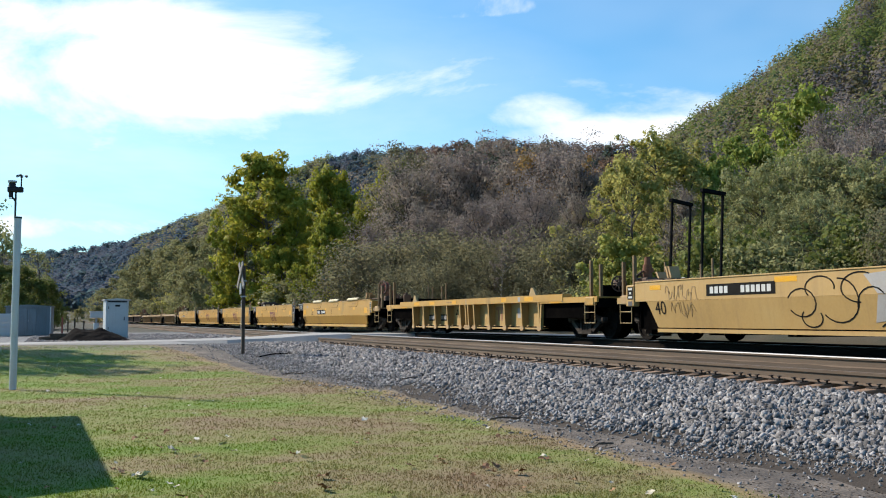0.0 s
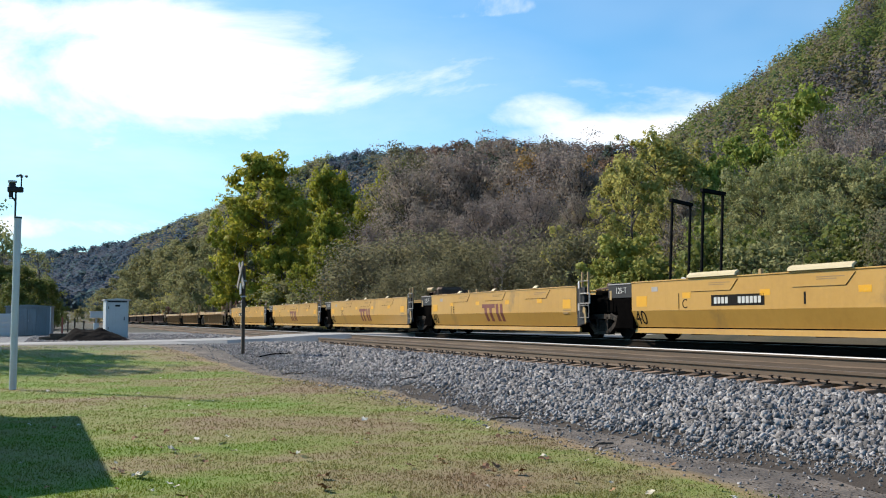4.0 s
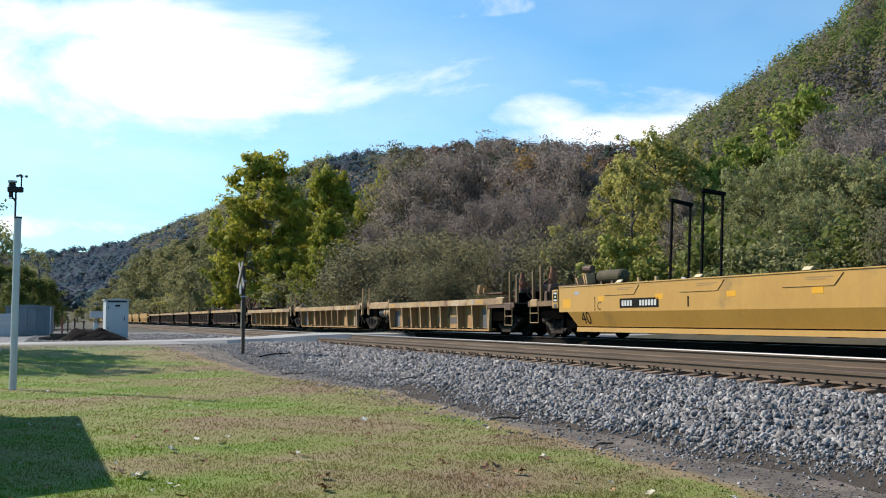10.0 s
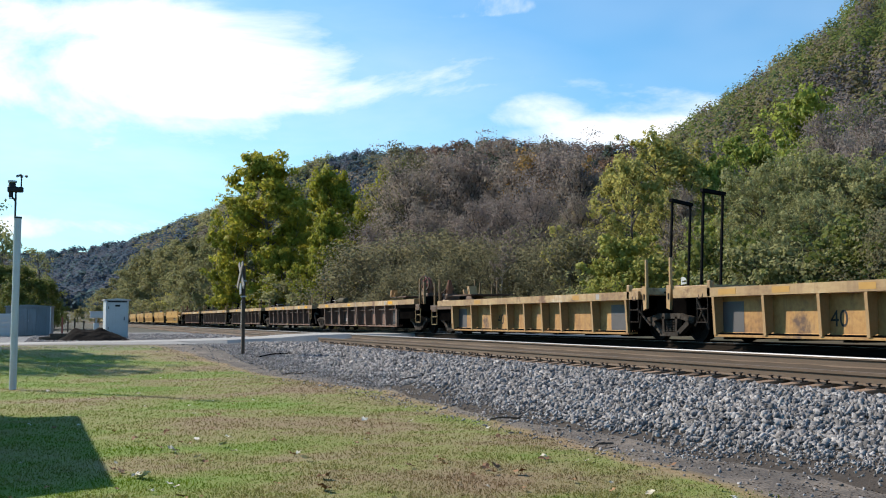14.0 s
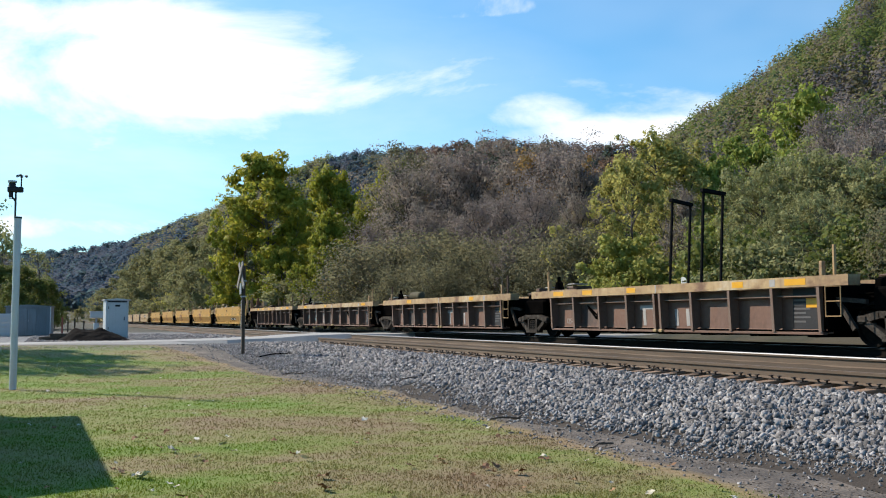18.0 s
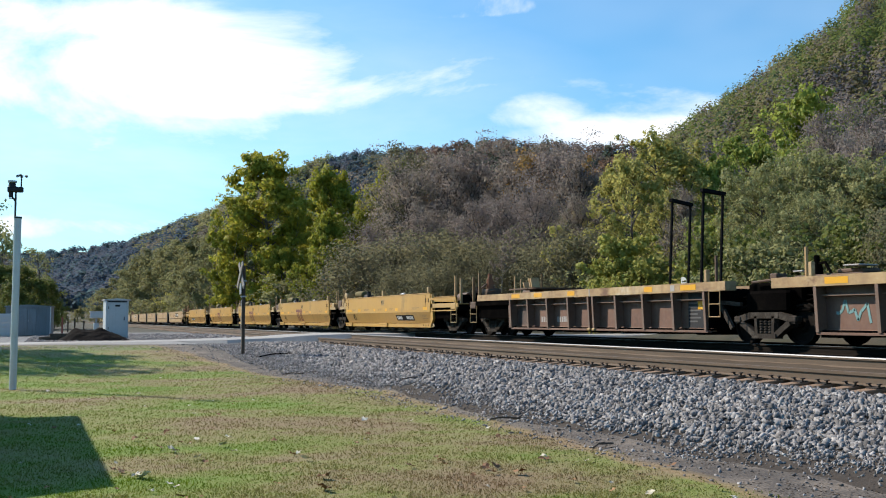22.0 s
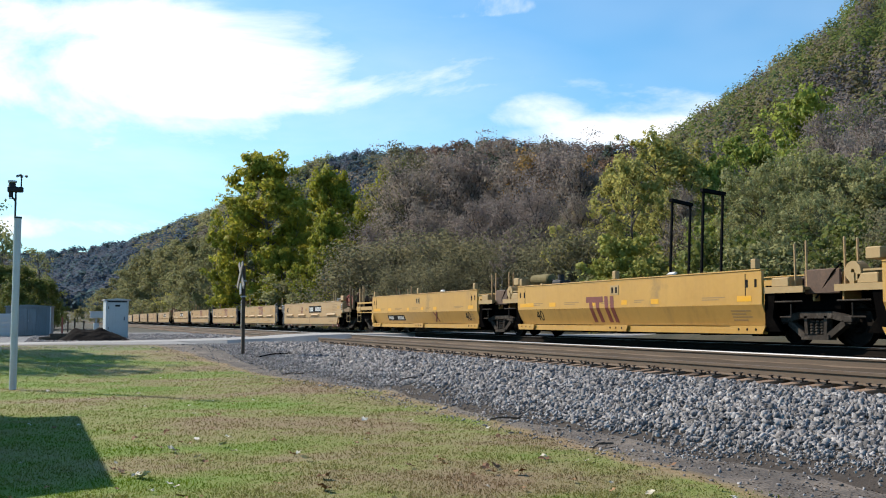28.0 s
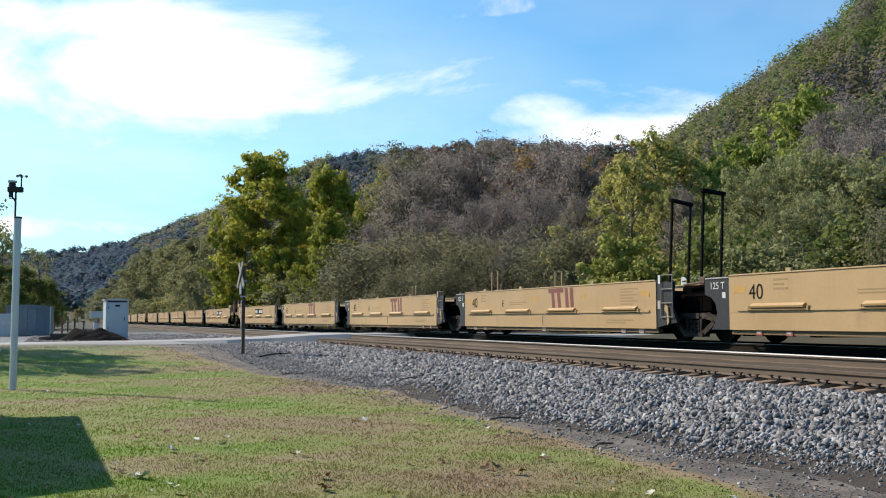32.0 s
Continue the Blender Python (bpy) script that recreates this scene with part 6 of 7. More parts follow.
SLOPE_TONES = [wood_tone("slope_bare_crowns", [(0.112, 0.102, 0.110), (0.160, 0.146, 0.151), (0.204, 0.186, 0.176)]),
               wood_tone("slope_tan_crowns", [(0.132, 0.124, 0.083), (0.203, 0.186, 0.116), (0.255, 0.229, 0.140)]),
               wood_tone("slope_olive_crowns", [(0.102, 0.114, 0.048), (0.179, 0.189, 0.074), (0.239, 0.243, 0.100)]),
               wood_tone("slope_green_crowns", [(0.075, 0.108, 0.037), (0.137, 0.179, 0.055), (0.194, 0.233, 0.076)]),
               wood_tone("slope_dark_green_crowns", [(0.054, 0.079, 0.043), (0.095, 0.131, 0.063), (0.138, 0.173, 0.080)])]
# Ridge tones carry a slight blue tint that stands for haze.
RIDGE_TONES = [wood_tone("ridge_purple_brown_crowns", [(0.093, 0.083, 0.105), (0.139, 0.121, 0.145), (0.191, 0.162, 0.176)]),
               wood_tone("ridge_brown_crowns", [(0.105, 0.092, 0.094), (0.167, 0.139, 0.131), (0.239, 0.185, 0.160)]),
               wood_tone("ridge_rust_crowns", [(0.152, 0.101, 0.083), (0.232, 0.154, 0.110), (0.286, 0.195, 0.135)]),
               wood_tone("ridge_green_crowns", [(0.074, 0.101, 0.083), (0.119, 0.152, 0.110), (0.167, 0.201, 0.128)])]
VALLEY_TONES = [wood_tone("valley_brown_crowns", [(0.169, 0.150, 0.125), (0.241, 0.216, 0.169), (0.297, 0.264, 0.190)]),
                wood_tone("valley_olive_crowns", [(0.182, 0.184, 0.101), (0.279, 0.273, 0.139), (0.347, 0.330, 0.162)]),
                wood_tone("valley_green_crowns", [(0.133, 0.165, 0.085), (0.212, 0.246, 0.112), (0.281, 0.305, 0.141)])]
# Far crowns turned blue in their base colour to stand for distance haze.
HAZE_TONES = [wood_tone("hazed_green_crowns", [(0.076, 0.127, 0.145), (0.107, 0.166, 0.183), (0.130, 0.187, 0.191)]),
             wood_tone("hazed_brown_crowns", [(0.094, 0.120, 0.163), (0.124, 0.149, 0.194), (0.146, 0.169, 0.203)]),
             wood_tone("hazed_dark_crowns", [(0.066, 0.105, 0.153), (0.091, 0.136, 0.187), (0.109, 0.158, 0.198)])]


def leaf_cards(centres, normals, sizes, rng):
    """Small folded leaf quads: one island each."""
    n = len(centres)
    a = np.cross(normals, rng.normal(size=(n, 3)))
    a /= np.linalg.norm(a, axis=1)[:, None] + 1e-9
    b = np.cross(normals, a)
    s = sizes[:, None]
    c = centres
    v = np.stack([c - a * s * 0.5, c + b * s * 0.36 + normals * s * 0.08, c + a * s * 0.55, c - b * s * 0.36 + normals * s * 0.08], 1).reshape(-1, 3)
    return v, np.arange(n * 4).reshape(-1, 4)


def unit(v):
    return v / (np.linalg.norm(v, axis=1)[:, None] + 1e-9)


def make_tree(seed, height, radius, base, leaves, size, spread, shape, bark_limbs=26, lean=0.0, twigs=4, uneven=2.0, rise=1.0, stout=1.0):
    """Trunk mesh and leaf arrays of one tree. base: where the crown begins; shape: 0 rounded .. 1 conical; spread: clump radius."""
    rng = np.random.default_rng(seed)
    s = Shape()
    r0 = 0.016 * height + 0.05
    pts, p = [], np.array([0.0, 0.0, 0.0])
    for k in range(9):
        pts.append(p.copy())
        p = p + np.array([rng.normal(0, 0.02) + lean / 9, rng.normal(0, 0.02), 1 / 9.0]) * height * 0.95
    for k, (a, b) in enumerate(zip(pts, pts[1:])):
        s.rod(a, b, r0 * (1 - k / 9.5), r0 * (1 - (k + 1) / 9.5), n=7, caps=False)
    tips = []
    for k in range(bark_limbs):
        f = base + (0.97 - base) * (k + rng.uniform(0, 1)) / bark_limbs
        i = min(7, int(f * 8.5))
        o = pts[i] + (pts[i + 1] - pts[i]) * ((f * 8.5) % 1)
        g = (f - base) / (1 - base)
        env = radius * ((1 - g) ** (0.55 + 0.5 * shape) * (0.55 + 0.45 * min(1, g * 4 + 0.2)) + 0.10)
        az = k * 2.4 + rng.uniform(-0.5, 0.5)
        l = env * rng.uniform(0.72, 1.18)
        up = rng.uniform(0.15, 0.75) * (0.6 + g) * rise
        d = np.array([math.cos(az), math.sin(az), up])
        e1 = o + d * l * 0.55
        e2 = e1 + (d + np.array([rng.normal(0, 0.25), rng.normal(0, 0.25), 0.15])) * l * 0.45
        rl = r0 * 0.32 * (1 - f * 0.6) * stout
        s.rod(o, e1, rl, rl * 0.6, n=5, caps=False)
        s.rod(e1, e2, rl * 0.6, rl * 0.15, n=4, caps=False)
        tips += [e2, e1 * 0.4 + e2 * 0.6]
        for _ in range(twigs):
            q = e1 + (e2 - e1) * rng.uniform(-0.2, 0.8)
            w = q + (d * 0.5 + rng.normal(0, 0.55, 3) + np.array([0, 0, 0.35])) * l * 0.42
            s.rod(q, w, rl * 0.3, rl * 0.08, n=3, caps=False)
            tips.append(w)
    tips = np.array(tips)
    n = leaves
    weight = rng.uniform(0.05, 1.0, len(tips)) ** uneven
    which = rng.choice(len(tips), n, p=weight / weight.sum())
    off = unit(rng.normal(size=(n, 3))) * rng.uniform(0.05, 1.0, n)[:, None] ** 0.45 * spread * rng.uniform(0.7, 1.7, len(tips))[which][:, None] * np.array([1, 1, 0.72])
    c = tips[which] + off
    c[:, 2] = np.maximum(c[:, 2], 0.15 + 0.3 * rng.uniform(size=n))
    nrm = unit(unit(off + 1e-6) * 1.2 + rng.normal(size=(n, 3)) * 0.45 + np.array([0, 0, 0.45]))
    v, f = leaf_cards(c, nrm, size * rng.uniform(0.6, 1.35, n), rng)
    return s, v, f


TREES = {}


def tree_kind(key, name, label, mat, category="tree", bark=None, **kw):
    s, v, f = make_tree(**kw)
    TREES[key] = (name, label, category, s.mesh("trunk", bark or BARK, True), sheet("crown", v, f, mat), kw["height"])


def plant(key, x, y, h, turn=0.0, wide=1.0):
    name, label, category, trunk, crown, h0 = TREES[key]
    k = h / h0
    z = float(ground_z(x, y)) - 0.08
    t = thing(name, label, category, "trees beside the line" if category == "tree" else "bushes beside the line", at=pose(x, y, z, 0, 0, turn))
    t.scale = (k * wide, k * wide, k)
    part("trunk", trunk, None, t)
    part("crown", crown, None, t)
    return t


def plant_seen(key, px, top, z, wide=1.0, turn=None):
    x, y = ahead((px - 784) / 1750 * z, z)
    plant(key, x, y, (1.55 + (567 - top) / 1750 * z - float(ground_z(x, y))) * 1.02, px * 1.7 if turn is None else turn, wide)


tree_kind("gold", "tree", "broadleaf tree with a dense yellow-green autumn crown", LEAF_GOLD, seed=1, height=20, radius=6.2, base=0.10, leaves=26000, size=0.36, spread=0.66, shape=0.6, bark_limbs=46, uneven=0.7, twigs=6)
tree_kind("gold2", "tree", "rounded tree with yellowing leaves beside the line", LEAF_GOLD, seed=2, height=18, radius=6.0, base=0.12, leaves=21000, size=0.36, spread=0.68, shape=0.4, bark_limbs=42, uneven=0.7, twigs=6)
tree_kind("brown", "tree", "half-bare tree with thin brown autumn leaves", LEAF_BROWN, bark=BARK_DARK, seed=3, height=16, radius=4.6, base=0.18, leaves=13000, size=0.17, spread=0.95, shape=0.3, bark_limbs=44, twigs=7, rise=2.0, stout=1.6, uneven=1.0)
tree_kind("brown2", "tree", "slender grey-branched tree with withered leaves", LEAF_BROWN, bark=BARK_DARK, seed=4, height=16, radius=4.0, base=0.16, leaves=12000, size=0.17, spread=0.9, shape=0.45, bark_limbs=44, twigs=7, rise=2.2, stout=1.6, uneven=1.0)
tree_kind("dome", "tree", "broad grey-olive tree losing its leaves", LEAF_DULL, bark=BARK_DARK, seed=23, height=18, radius=6.4, base=0.1, leaves=26000, size=0.20, spread=1.1, shape=0.3, bark_limbs=46, twigs=6, rise=1.3, uneven=0.5)
tree_kind("olive", "tree", "tall olive-green tree thinning towards autumn", LEAF_OLIVE, bark=BARK_DARK, seed=5, height=15, radius=4.4, base=0.10, leaves=9000, size=0.25, spread=0.46, shape=0.5, bark_limbs=42, twigs=5, rise=1.4)
tree_kind("green", "tree", "full green broadleaf tree at the wood's edge", LEAF_GREEN, seed=6, height=14, radius=4.4, base=0.06, leaves=9500, size=0.26, spread=0.48, shape=0.45, bark_limbs=42, twigs=5)
tree_kind("pale", "tree", "broad pale-green tree with fine leaves", LEAF_PALE, bark=BARK_DARK, seed=7, height=9, radius=4.6, base=0.04, leaves=19000, size=0.145, spread=0.36, shape=0.2, bark_limbs=56, twigs=6, uneven=1.2)
tree_kind("muted", "tree", "muted olive tree far along the line", LEAF_MUTED, seed=18, height=15, radius=5.4, base=0.05, leaves=15000, size=0.30, spread=0.95, shape=0.35, bark_limbs=38, uneven=0.6)
tree_kind("thin", "tree", "nearly bare slender tree with sparse leaves", LEAF_PALE, bark=BARK_DARK, seed=8, height=14, radius=3.4, base=0.25, leaves=1700, size=0.3, spread=0.6, shape=0.3, bark_limbs=30)
tree_kind("white", "tree", "slim tree with a pale peeling trunk", LEAF_BROWN, bark=BARK_WHITE, seed=29, height=14, radius=2.6, base=0.45, leaves=1500, size=0.26, spread=0.5, shape=0.4, bark_limbs=18, rise=1.6)
tree_kind("rust", "tree", "small tree with orange-brown autumn leaves", LEAF_RUST, bark=BARK_DARK, seed=31, height=12, radius=3.2, base=0.2, leaves=3800, size=0.27, spread=0.5, shape=0.4, bark_limbs=30, rise=1.6)
tree_kind("hedge", "tree", "dark green-brown tree behind the shed", LEAF_BUSH, bark=BARK_DARK, seed=41, height=10, radius=4.2, base=0.04, leaves=12000, size=0.26, spread=0.7, shape=0.4, bark_limbs=38, uneven=0.6)
tree_kind("bush", "bush", "green leafy bush under the trees", LEAF_BUSH, "bush", seed=9, height=3.2, radius=2.3, base=0.03, leaves=3000, size=0.18, spread=0.3, shape=0.2, bark_limbs=28)
tree_kind("bush2", "bush", "yellow-green leafy bush by the track", LEAF_PALE, "bush", seed=10, height=3.4, radius=2.2, base=0.03, leaves=3200, size=0.17, spread=0.3, shape=0.3, bark_limbs=28)
tree_kind("bush3", "bush", "dull olive bush at the wood's edge", LEAF_OLIVE, "bush", seed=12, height=3.2, radius=2.4, base=0.03, leaves=2800, size=0.19, spread=0.32, shape=0.3, bark_limbs=28)
tree_kind("bush4", "bush", "dull brown-green thicket under bare trees", LEAF_DULL, "bush", bark=BARK_DARK, seed=16, height=6.0, radius=3.7, base=0.03, leaves=8500, size=0.16, spread=0.8, shape=0.4, bark_limbs=44, twigs=6, rise=1.8, uneven=0.8)
tree_kind("lime", "bush", "tall bright yellow-green bush catching the sun", LEAF_LIME, "bush", seed=14, height=5, radius=2.4, base=0.04, leaves=4800, size=0.19, spread=0.32, shape=0.5, bark_limbs=38)

PLANTING = [
    # the yellow-green group past the road
    ("gold", 478, 254, 112, 0.95), ("gold", 430, 330, 116, 0.7), ("gold2", 590, 288, 124, 0.75), ("gold", 575, 362, 96, 0.72), ("gold2", 410, 420, 118, 0.6), ("gold2", 500, 430, 104, 0.8), ("olive", 605, 420, 98, 1.0),
    # muted trees lining the track into the distance
    ("muted", 352, 412, 185, 1.1), ("muted", 318, 425, 200, 1.2), ("muted", 285, 440, 230, 1.3), ("muted", 250, 470, 270, 1.3), ("muted", 215, 490, 320, 1.4), ("muted", 185, 508, 380, 1.5), ("muted", 160, 530, 450, 1.5), ("muted", 118, 552, 300, 1.3), ("muted", 140, 545, 330, 1.3), ("muted", 170, 540, 260, 1.1), ("muted", 200, 530, 240, 1.0), ("muted", 385, 410, 150, 1.0), ("muted", 340, 470, 160, 1.0),
    # the broad dome and the half-bare wood
    ("gold2", 700, 268, 112, 0.8), ("gold2", 668, 310, 110, 0.7), ("dome", 738, 268, 106, 0.9), ("dome", 700, 345, 100, 0.75), ("brown2", 770, 335, 98, 1.0), ("gold2", 640, 350, 108, 0.6), ("brown", 715, 285, 98, 1.0), ("brown2", 765, 272, 102, 0.9), ("brown", 815, 275, 97, 0.9), ("brown2", 862, 262, 98, 0.9), ("brown", 910, 256, 95, 1.0), ("brown2", 958, 256, 93, 0.9), ("brown", 1005, 262, 88, 1.0), ("brown2", 1045, 275, 84, 0.9),
    ("brown2", 670, 400, 90, 0.9), ("olive", 700, 430, 86, 0.8), ("brown", 745, 370, 86, 0.9), ("brown2", 800, 375, 84, 1.0), ("brown", 850, 360, 82, 0.9), ("brown2", 900, 350, 80, 0.9), ("brown", 945, 335, 76, 0.9), ("dome", 1000, 380, 78, 0.55), ("brown2", 1030, 345, 72, 0.8),
    ("white", 886, 425, 70, 0.8), ("rust", 960, 268, 96, 1.0), ("rust", 1000, 280, 92, 0.8), ("rust", 800, 300, 104, 0.8),
    ("bush4", 640, 470, 84, 1.4), ("bush4", 700, 455, 82, 1.4), ("bush4", 760, 460, 80, 1.3), ("bush4", 815, 450, 78, 1.3), ("bush4", 865, 462, 74, 1.3), ("bush4", 915, 470, 72, 1.2), ("bush4", 965, 460, 70, 1.2), ("bush4", 1010, 440, 66, 1.2), ("bush4", 780, 490, 72, 1.2), ("bush4", 720, 490, 76, 1.2), ("bush3", 1040, 440, 68, 0.9),
    # the tall thin olive tree and the green trees behind it
    ("olive", 1090, 285, 78, 0.9), ("olive", 1162, 222, 74, 1.15), ("olive", 1120, 262, 70, 0.8), ("olive", 1215, 240, 76, 1.0), ("olive", 1180, 330, 64, 0.8), ("brown2", 1205, 330, 62, 0.7), ("olive", 1262, 268, 84, 0.9), ("green", 1296, 250, 74, 0.62), ("green", 1345, 225, 92, 0.9), ("green", 1402, 140, 112, 0.95), ("green", 1455, 190, 104, 0.8), ("brown2", 1500, 200, 90, 0.9), ("brown", 1545, 185, 84, 0.9), ("brown2", 1600, 190, 78, 1.0), ("brown", 1520, 240, 70, 0.9), ("green", 1660, 190, 74, 1.2), ("olive", 1720, 200, 66, 1.2),
    # the broad pale tree
    ("pale", 1348, 318, 52, 0.8), ("pale", 1415, 280, 52, 1.0), ("pale", 1500, 290, 52, 1.0), ("pale", 1575, 312, 49, 1.0), ("pale", 1660, 290, 48, 1.2), ("pale", 1460, 350, 46, 0.8), ("pale", 1385, 370, 47, 0.7), ("green", 1262, 365, 56, 0.7), ("bush2", 1330, 440, 43, 1.1), ("bush2", 1420, 450, 42, 1.1), ("bush2", 1510, 440, 41, 1.1), ("bush", 1285, 440, 46, 0.9),
    # the dark hedge behind the shed
    ("hedge", 45, 470, 108, 1.0), ("hedge", 12, 462, 104, 1.0), ("hedge", 78, 495, 112, 0.9), ("hedge", 98, 535, 120, 0.8), ("hedge", 30, 500, 98, 1.0),
    ("dome", 45, 478, 165, 0.8), ("dome", 72, 490, 180, 0.8), ("dome", 8, 470, 155, 0.9), ("gold2", 60, 520, 150, 0.6), ("dome", 92, 535, 190, 0.8), ("gold2", 25, 510, 140, 0.6), ("thin", 18, 392, 120, 0.9), ("thin", 66, 428, 150, 0.8), ("dome", -60, 440, 130, 1.0),
    ("lime", 1110, 412, 56, 1.1), ("lime", 1080, 452, 55, 0.9), ("lime", 1140, 460, 54, 0.9), ("lime", 1228, 470, 50, 0.8),
]
for key, px, top, z, wide in PLANTING:
    plant_seen(key, px, top, z, wide)

_r = random.Random(21)
for k in range(64):
    px = 560 + 1060 * (k + _r.random()) / 64
    z = _r.uniform(0, 1)
    depth = (92 - (px - 560) * 0.047) * (0.86 + 0.18 * z)
    x, y = ahead((px - 784) / 1750 * depth, depth)
    if x < 22.5:
        x = 22.5 + _r.random() * 2
    plant(_r.choice(["bush", "bush", "bush4"]) if px > 1380 else _r.choice(["bush", "bush", "bush2", "bush3", "bush3"]) if px > 1000 else _r.choice(["bush4", "bush4", "bush4", "bush4", "bush3"]), x, y, _r.uniform(1.5, 4.0 if px > 1000 else 2.9), _r.uniform(0, 360), _r.uniform(0.9, 1.4))
for k in range(16):
    y = 95 + k * 22 + _r.uniform(-5, 5)
    plant(_r.choice(["bush3", "bush2", "bush3"]), 22.5 + _r.uniform(0, 2.5), y, _r.uniform(2.5, 5.0), _r.uniform(0, 360), 1.5)


def woods(name, label, tones, count, region, crown_h, crown_r, cards, size, seed, patch=55.0, form=1.0):
    """Wooded slope: many lobed crowns of leaf clumps, each crown of one tone. region(rng, n) gives plan points."""
    rng = np.random.default_rng(seed)
    x, y = region(rng, count)
    z = ground_z(x, y)
    n = len(x)
    h = crown_h * rng.uniform(0.65, 1.4, n)
    r = crown_r * rng.uniform(0.7, 1.3, n)
    d = unit(rng.normal(size=(n * cards, 3)))
    d[:, 2] = np.abs(d[:, 2]) * 1.35 - 0.45
    who = np.repeat(np.arange(n), cards)
    ph = rng.uniform(0, 6.28, (n, 2))[who]
    lobe = 0.84 + 0.17 * np.sin(3 * np.arctan2(d[:, 1], d[:, 0]) + ph[:, 0]) * np.cos(4 * d[:, 2] + ph[:, 1])
    rad = (lobe * rng.uniform(0.7, 1.06, n * cards))[:, None]
    c = np.stack([x, y, z + h * 0.40], 1)[who] + d * rad * np.stack([r, r, h * 0.60], 1)[who]
    nrm = unit(d * form + rng.normal(size=d.shape) * 0.35 * form + np.array([0, 0, 0.75 - 0.4 * form]))
    v, f = leaf_cards(c, nrm, size * rng.uniform(0.6, 1.4, len(c)), rng)
    me = sheet(name, v, f, tones[0])
    for m in tones[1:]:
        me.materials.append(m)
    pick = (0.5 + 0.36 * wobble(x, y, patch, seed) + 0.24 * rng.normal(size=n)) * len(tones)
    me.polygons.foreach_set("material_index", np.clip(pick, 0, len(tones) - 1).astype(np.int32)[who])
    me.update()
    tagged(new(name, me), label, "woods", kind="stuff")


def fan(px0, px1, z0, z1, power=1.0):
    def pick(rng, n):
        px = rng.uniform(px0, px1, n)
        z = z0 + (z1 - z0) * rng.uniform(0, 1, n) ** power
        r = (px - 784) / 1750 * z
        return r * CS + z * SN, -r * SN + z * CS
    return pick


woods("hillside_woods", "steep hillside of mixed autumn trees", SLOPE_TONES, 1800, fan(1020, 1760, 95, 400, 0.8), 10.5, 4.8, 220, 0.72, 31, 38.0)
woods("ridge_woods", "long ridge of brown and dark green trees", RIDGE_TONES, 4000, fan(700, 1300, 380, 790, 0.9), 6.4, 4.2, 60, 1.35, 32, 55.0, 0.6)
woods("ridge_end_woods", "haze-blue woods where the ridge falls to the valley", HAZE_TONES, 2200, fan(380, 715, 380, 790, 0.9), 5.6, 4.2, 60, 1.35, 36, 55.0, 0.6)
woods("valley_woods", "valley-side woods turning olive and yellow", VALLEY_TONES, 1700, fan(235, 585, 430, 850, 1.1), 9.5, 5.0, 60, 1.7, 33, 55.0, 0.6)
woods("distant_woods", "distant dark wooded hills tinted with haze across the valley", HAZE_TONES, 2600, fan(-60, 560, 900, 1900, 1.0), 11, 8.0, 60, 3.4, 34, 150.0, 0.5)
woods("valley_end_woods", "dark wooded slope tinted with haze, closing the valley", HAZE_TONES, 2300, fan(40, 345, 400, 1050, 0.9), 9.5, 5.0, 60, 2.2, 35, 80.0, 0.5)


# ---- things beside the line ----
GALV = material("galvanised_steel", [(0.204, 0.211, 0.218), (0.286, 0.292, 0.306), (0.354, 0.360, 0.374)], 3, 25, 0.45, metal=0.6, bump=0.05, spread=0.5)
PVC = material("weathered_white_pipe", [(0.38, 0.39, 0.42), (0.47, 0.48, 0.51), (0.53, 0.54, 0.56)], 1.2, 20, 0.5, bump=0.04, streaks=((0.258, 0.258, 0.245), 0.3))
CABINET = material("painted_aluminium", [(0.374, 0.381, 0.388), (0.435, 0.442, 0.449), (0.476, 0.483, 0.490)], 1.5, 20, 0.4, bump=0.03, streaks=((0.286, 0.286, 0.272), 0.3))
SHED_BLUE = material("blue_grey_sheet_steel", [(0.095, 0.122, 0.143), (0.129, 0.163, 0.190), (0.170, 0.204, 0.231)], 1.0, 16, 0.5, bump=0.06, streaks=((0.068, 0.061, 0.054), 0.4))
CREOSOTE = material("weathered_post_wood", [(0.034, 0.024, 0.0177), (0.068, 0.049, 0.034), (0.109, 0.078, 0.054)], 2.0, 18, 0.9, bump=0.4, stretch=(3, 3, 0.3), spread=0.5)
DARK_GRAVEL = material("dark_asphalt_millings", [(0.003, 0.003, 0.0034), (0.008, 0.0076, 0.0082), (0.02, 0.0185, 0.018)], 2.0, 14, 0.95, bump=0.8, spread=0.5, shine=0.05)
LEAF_DRY = material("fallen_leaf", [(0.136, 0.061, 0.024), (0.22, 0.115, 0.048), (0.34, 0.20, 0.09)], 3, 20, 0.8, bump=0.1, per_object=0.6, spread=0.7)
LEAF_CREAM = material("bleached_fallen_leaf", [(0.36, 0.31, 0.22), (0.54, 0.50, 0.40), (0.66, 0.63, 0.55)], 6, 30, 0.7, bump=0.1, per_object=0.4, spread=0.6)
FRAME_BLACK = material("black_painted_frame", [(0.004, 0.004, 0.0045), (0.009, 0.009, 0.0095)], 3, 30, 0.9, bump=0.03, shine=0.05)


def seen(px, z):
    return ahead((px - 784) / 1750 * z, z)


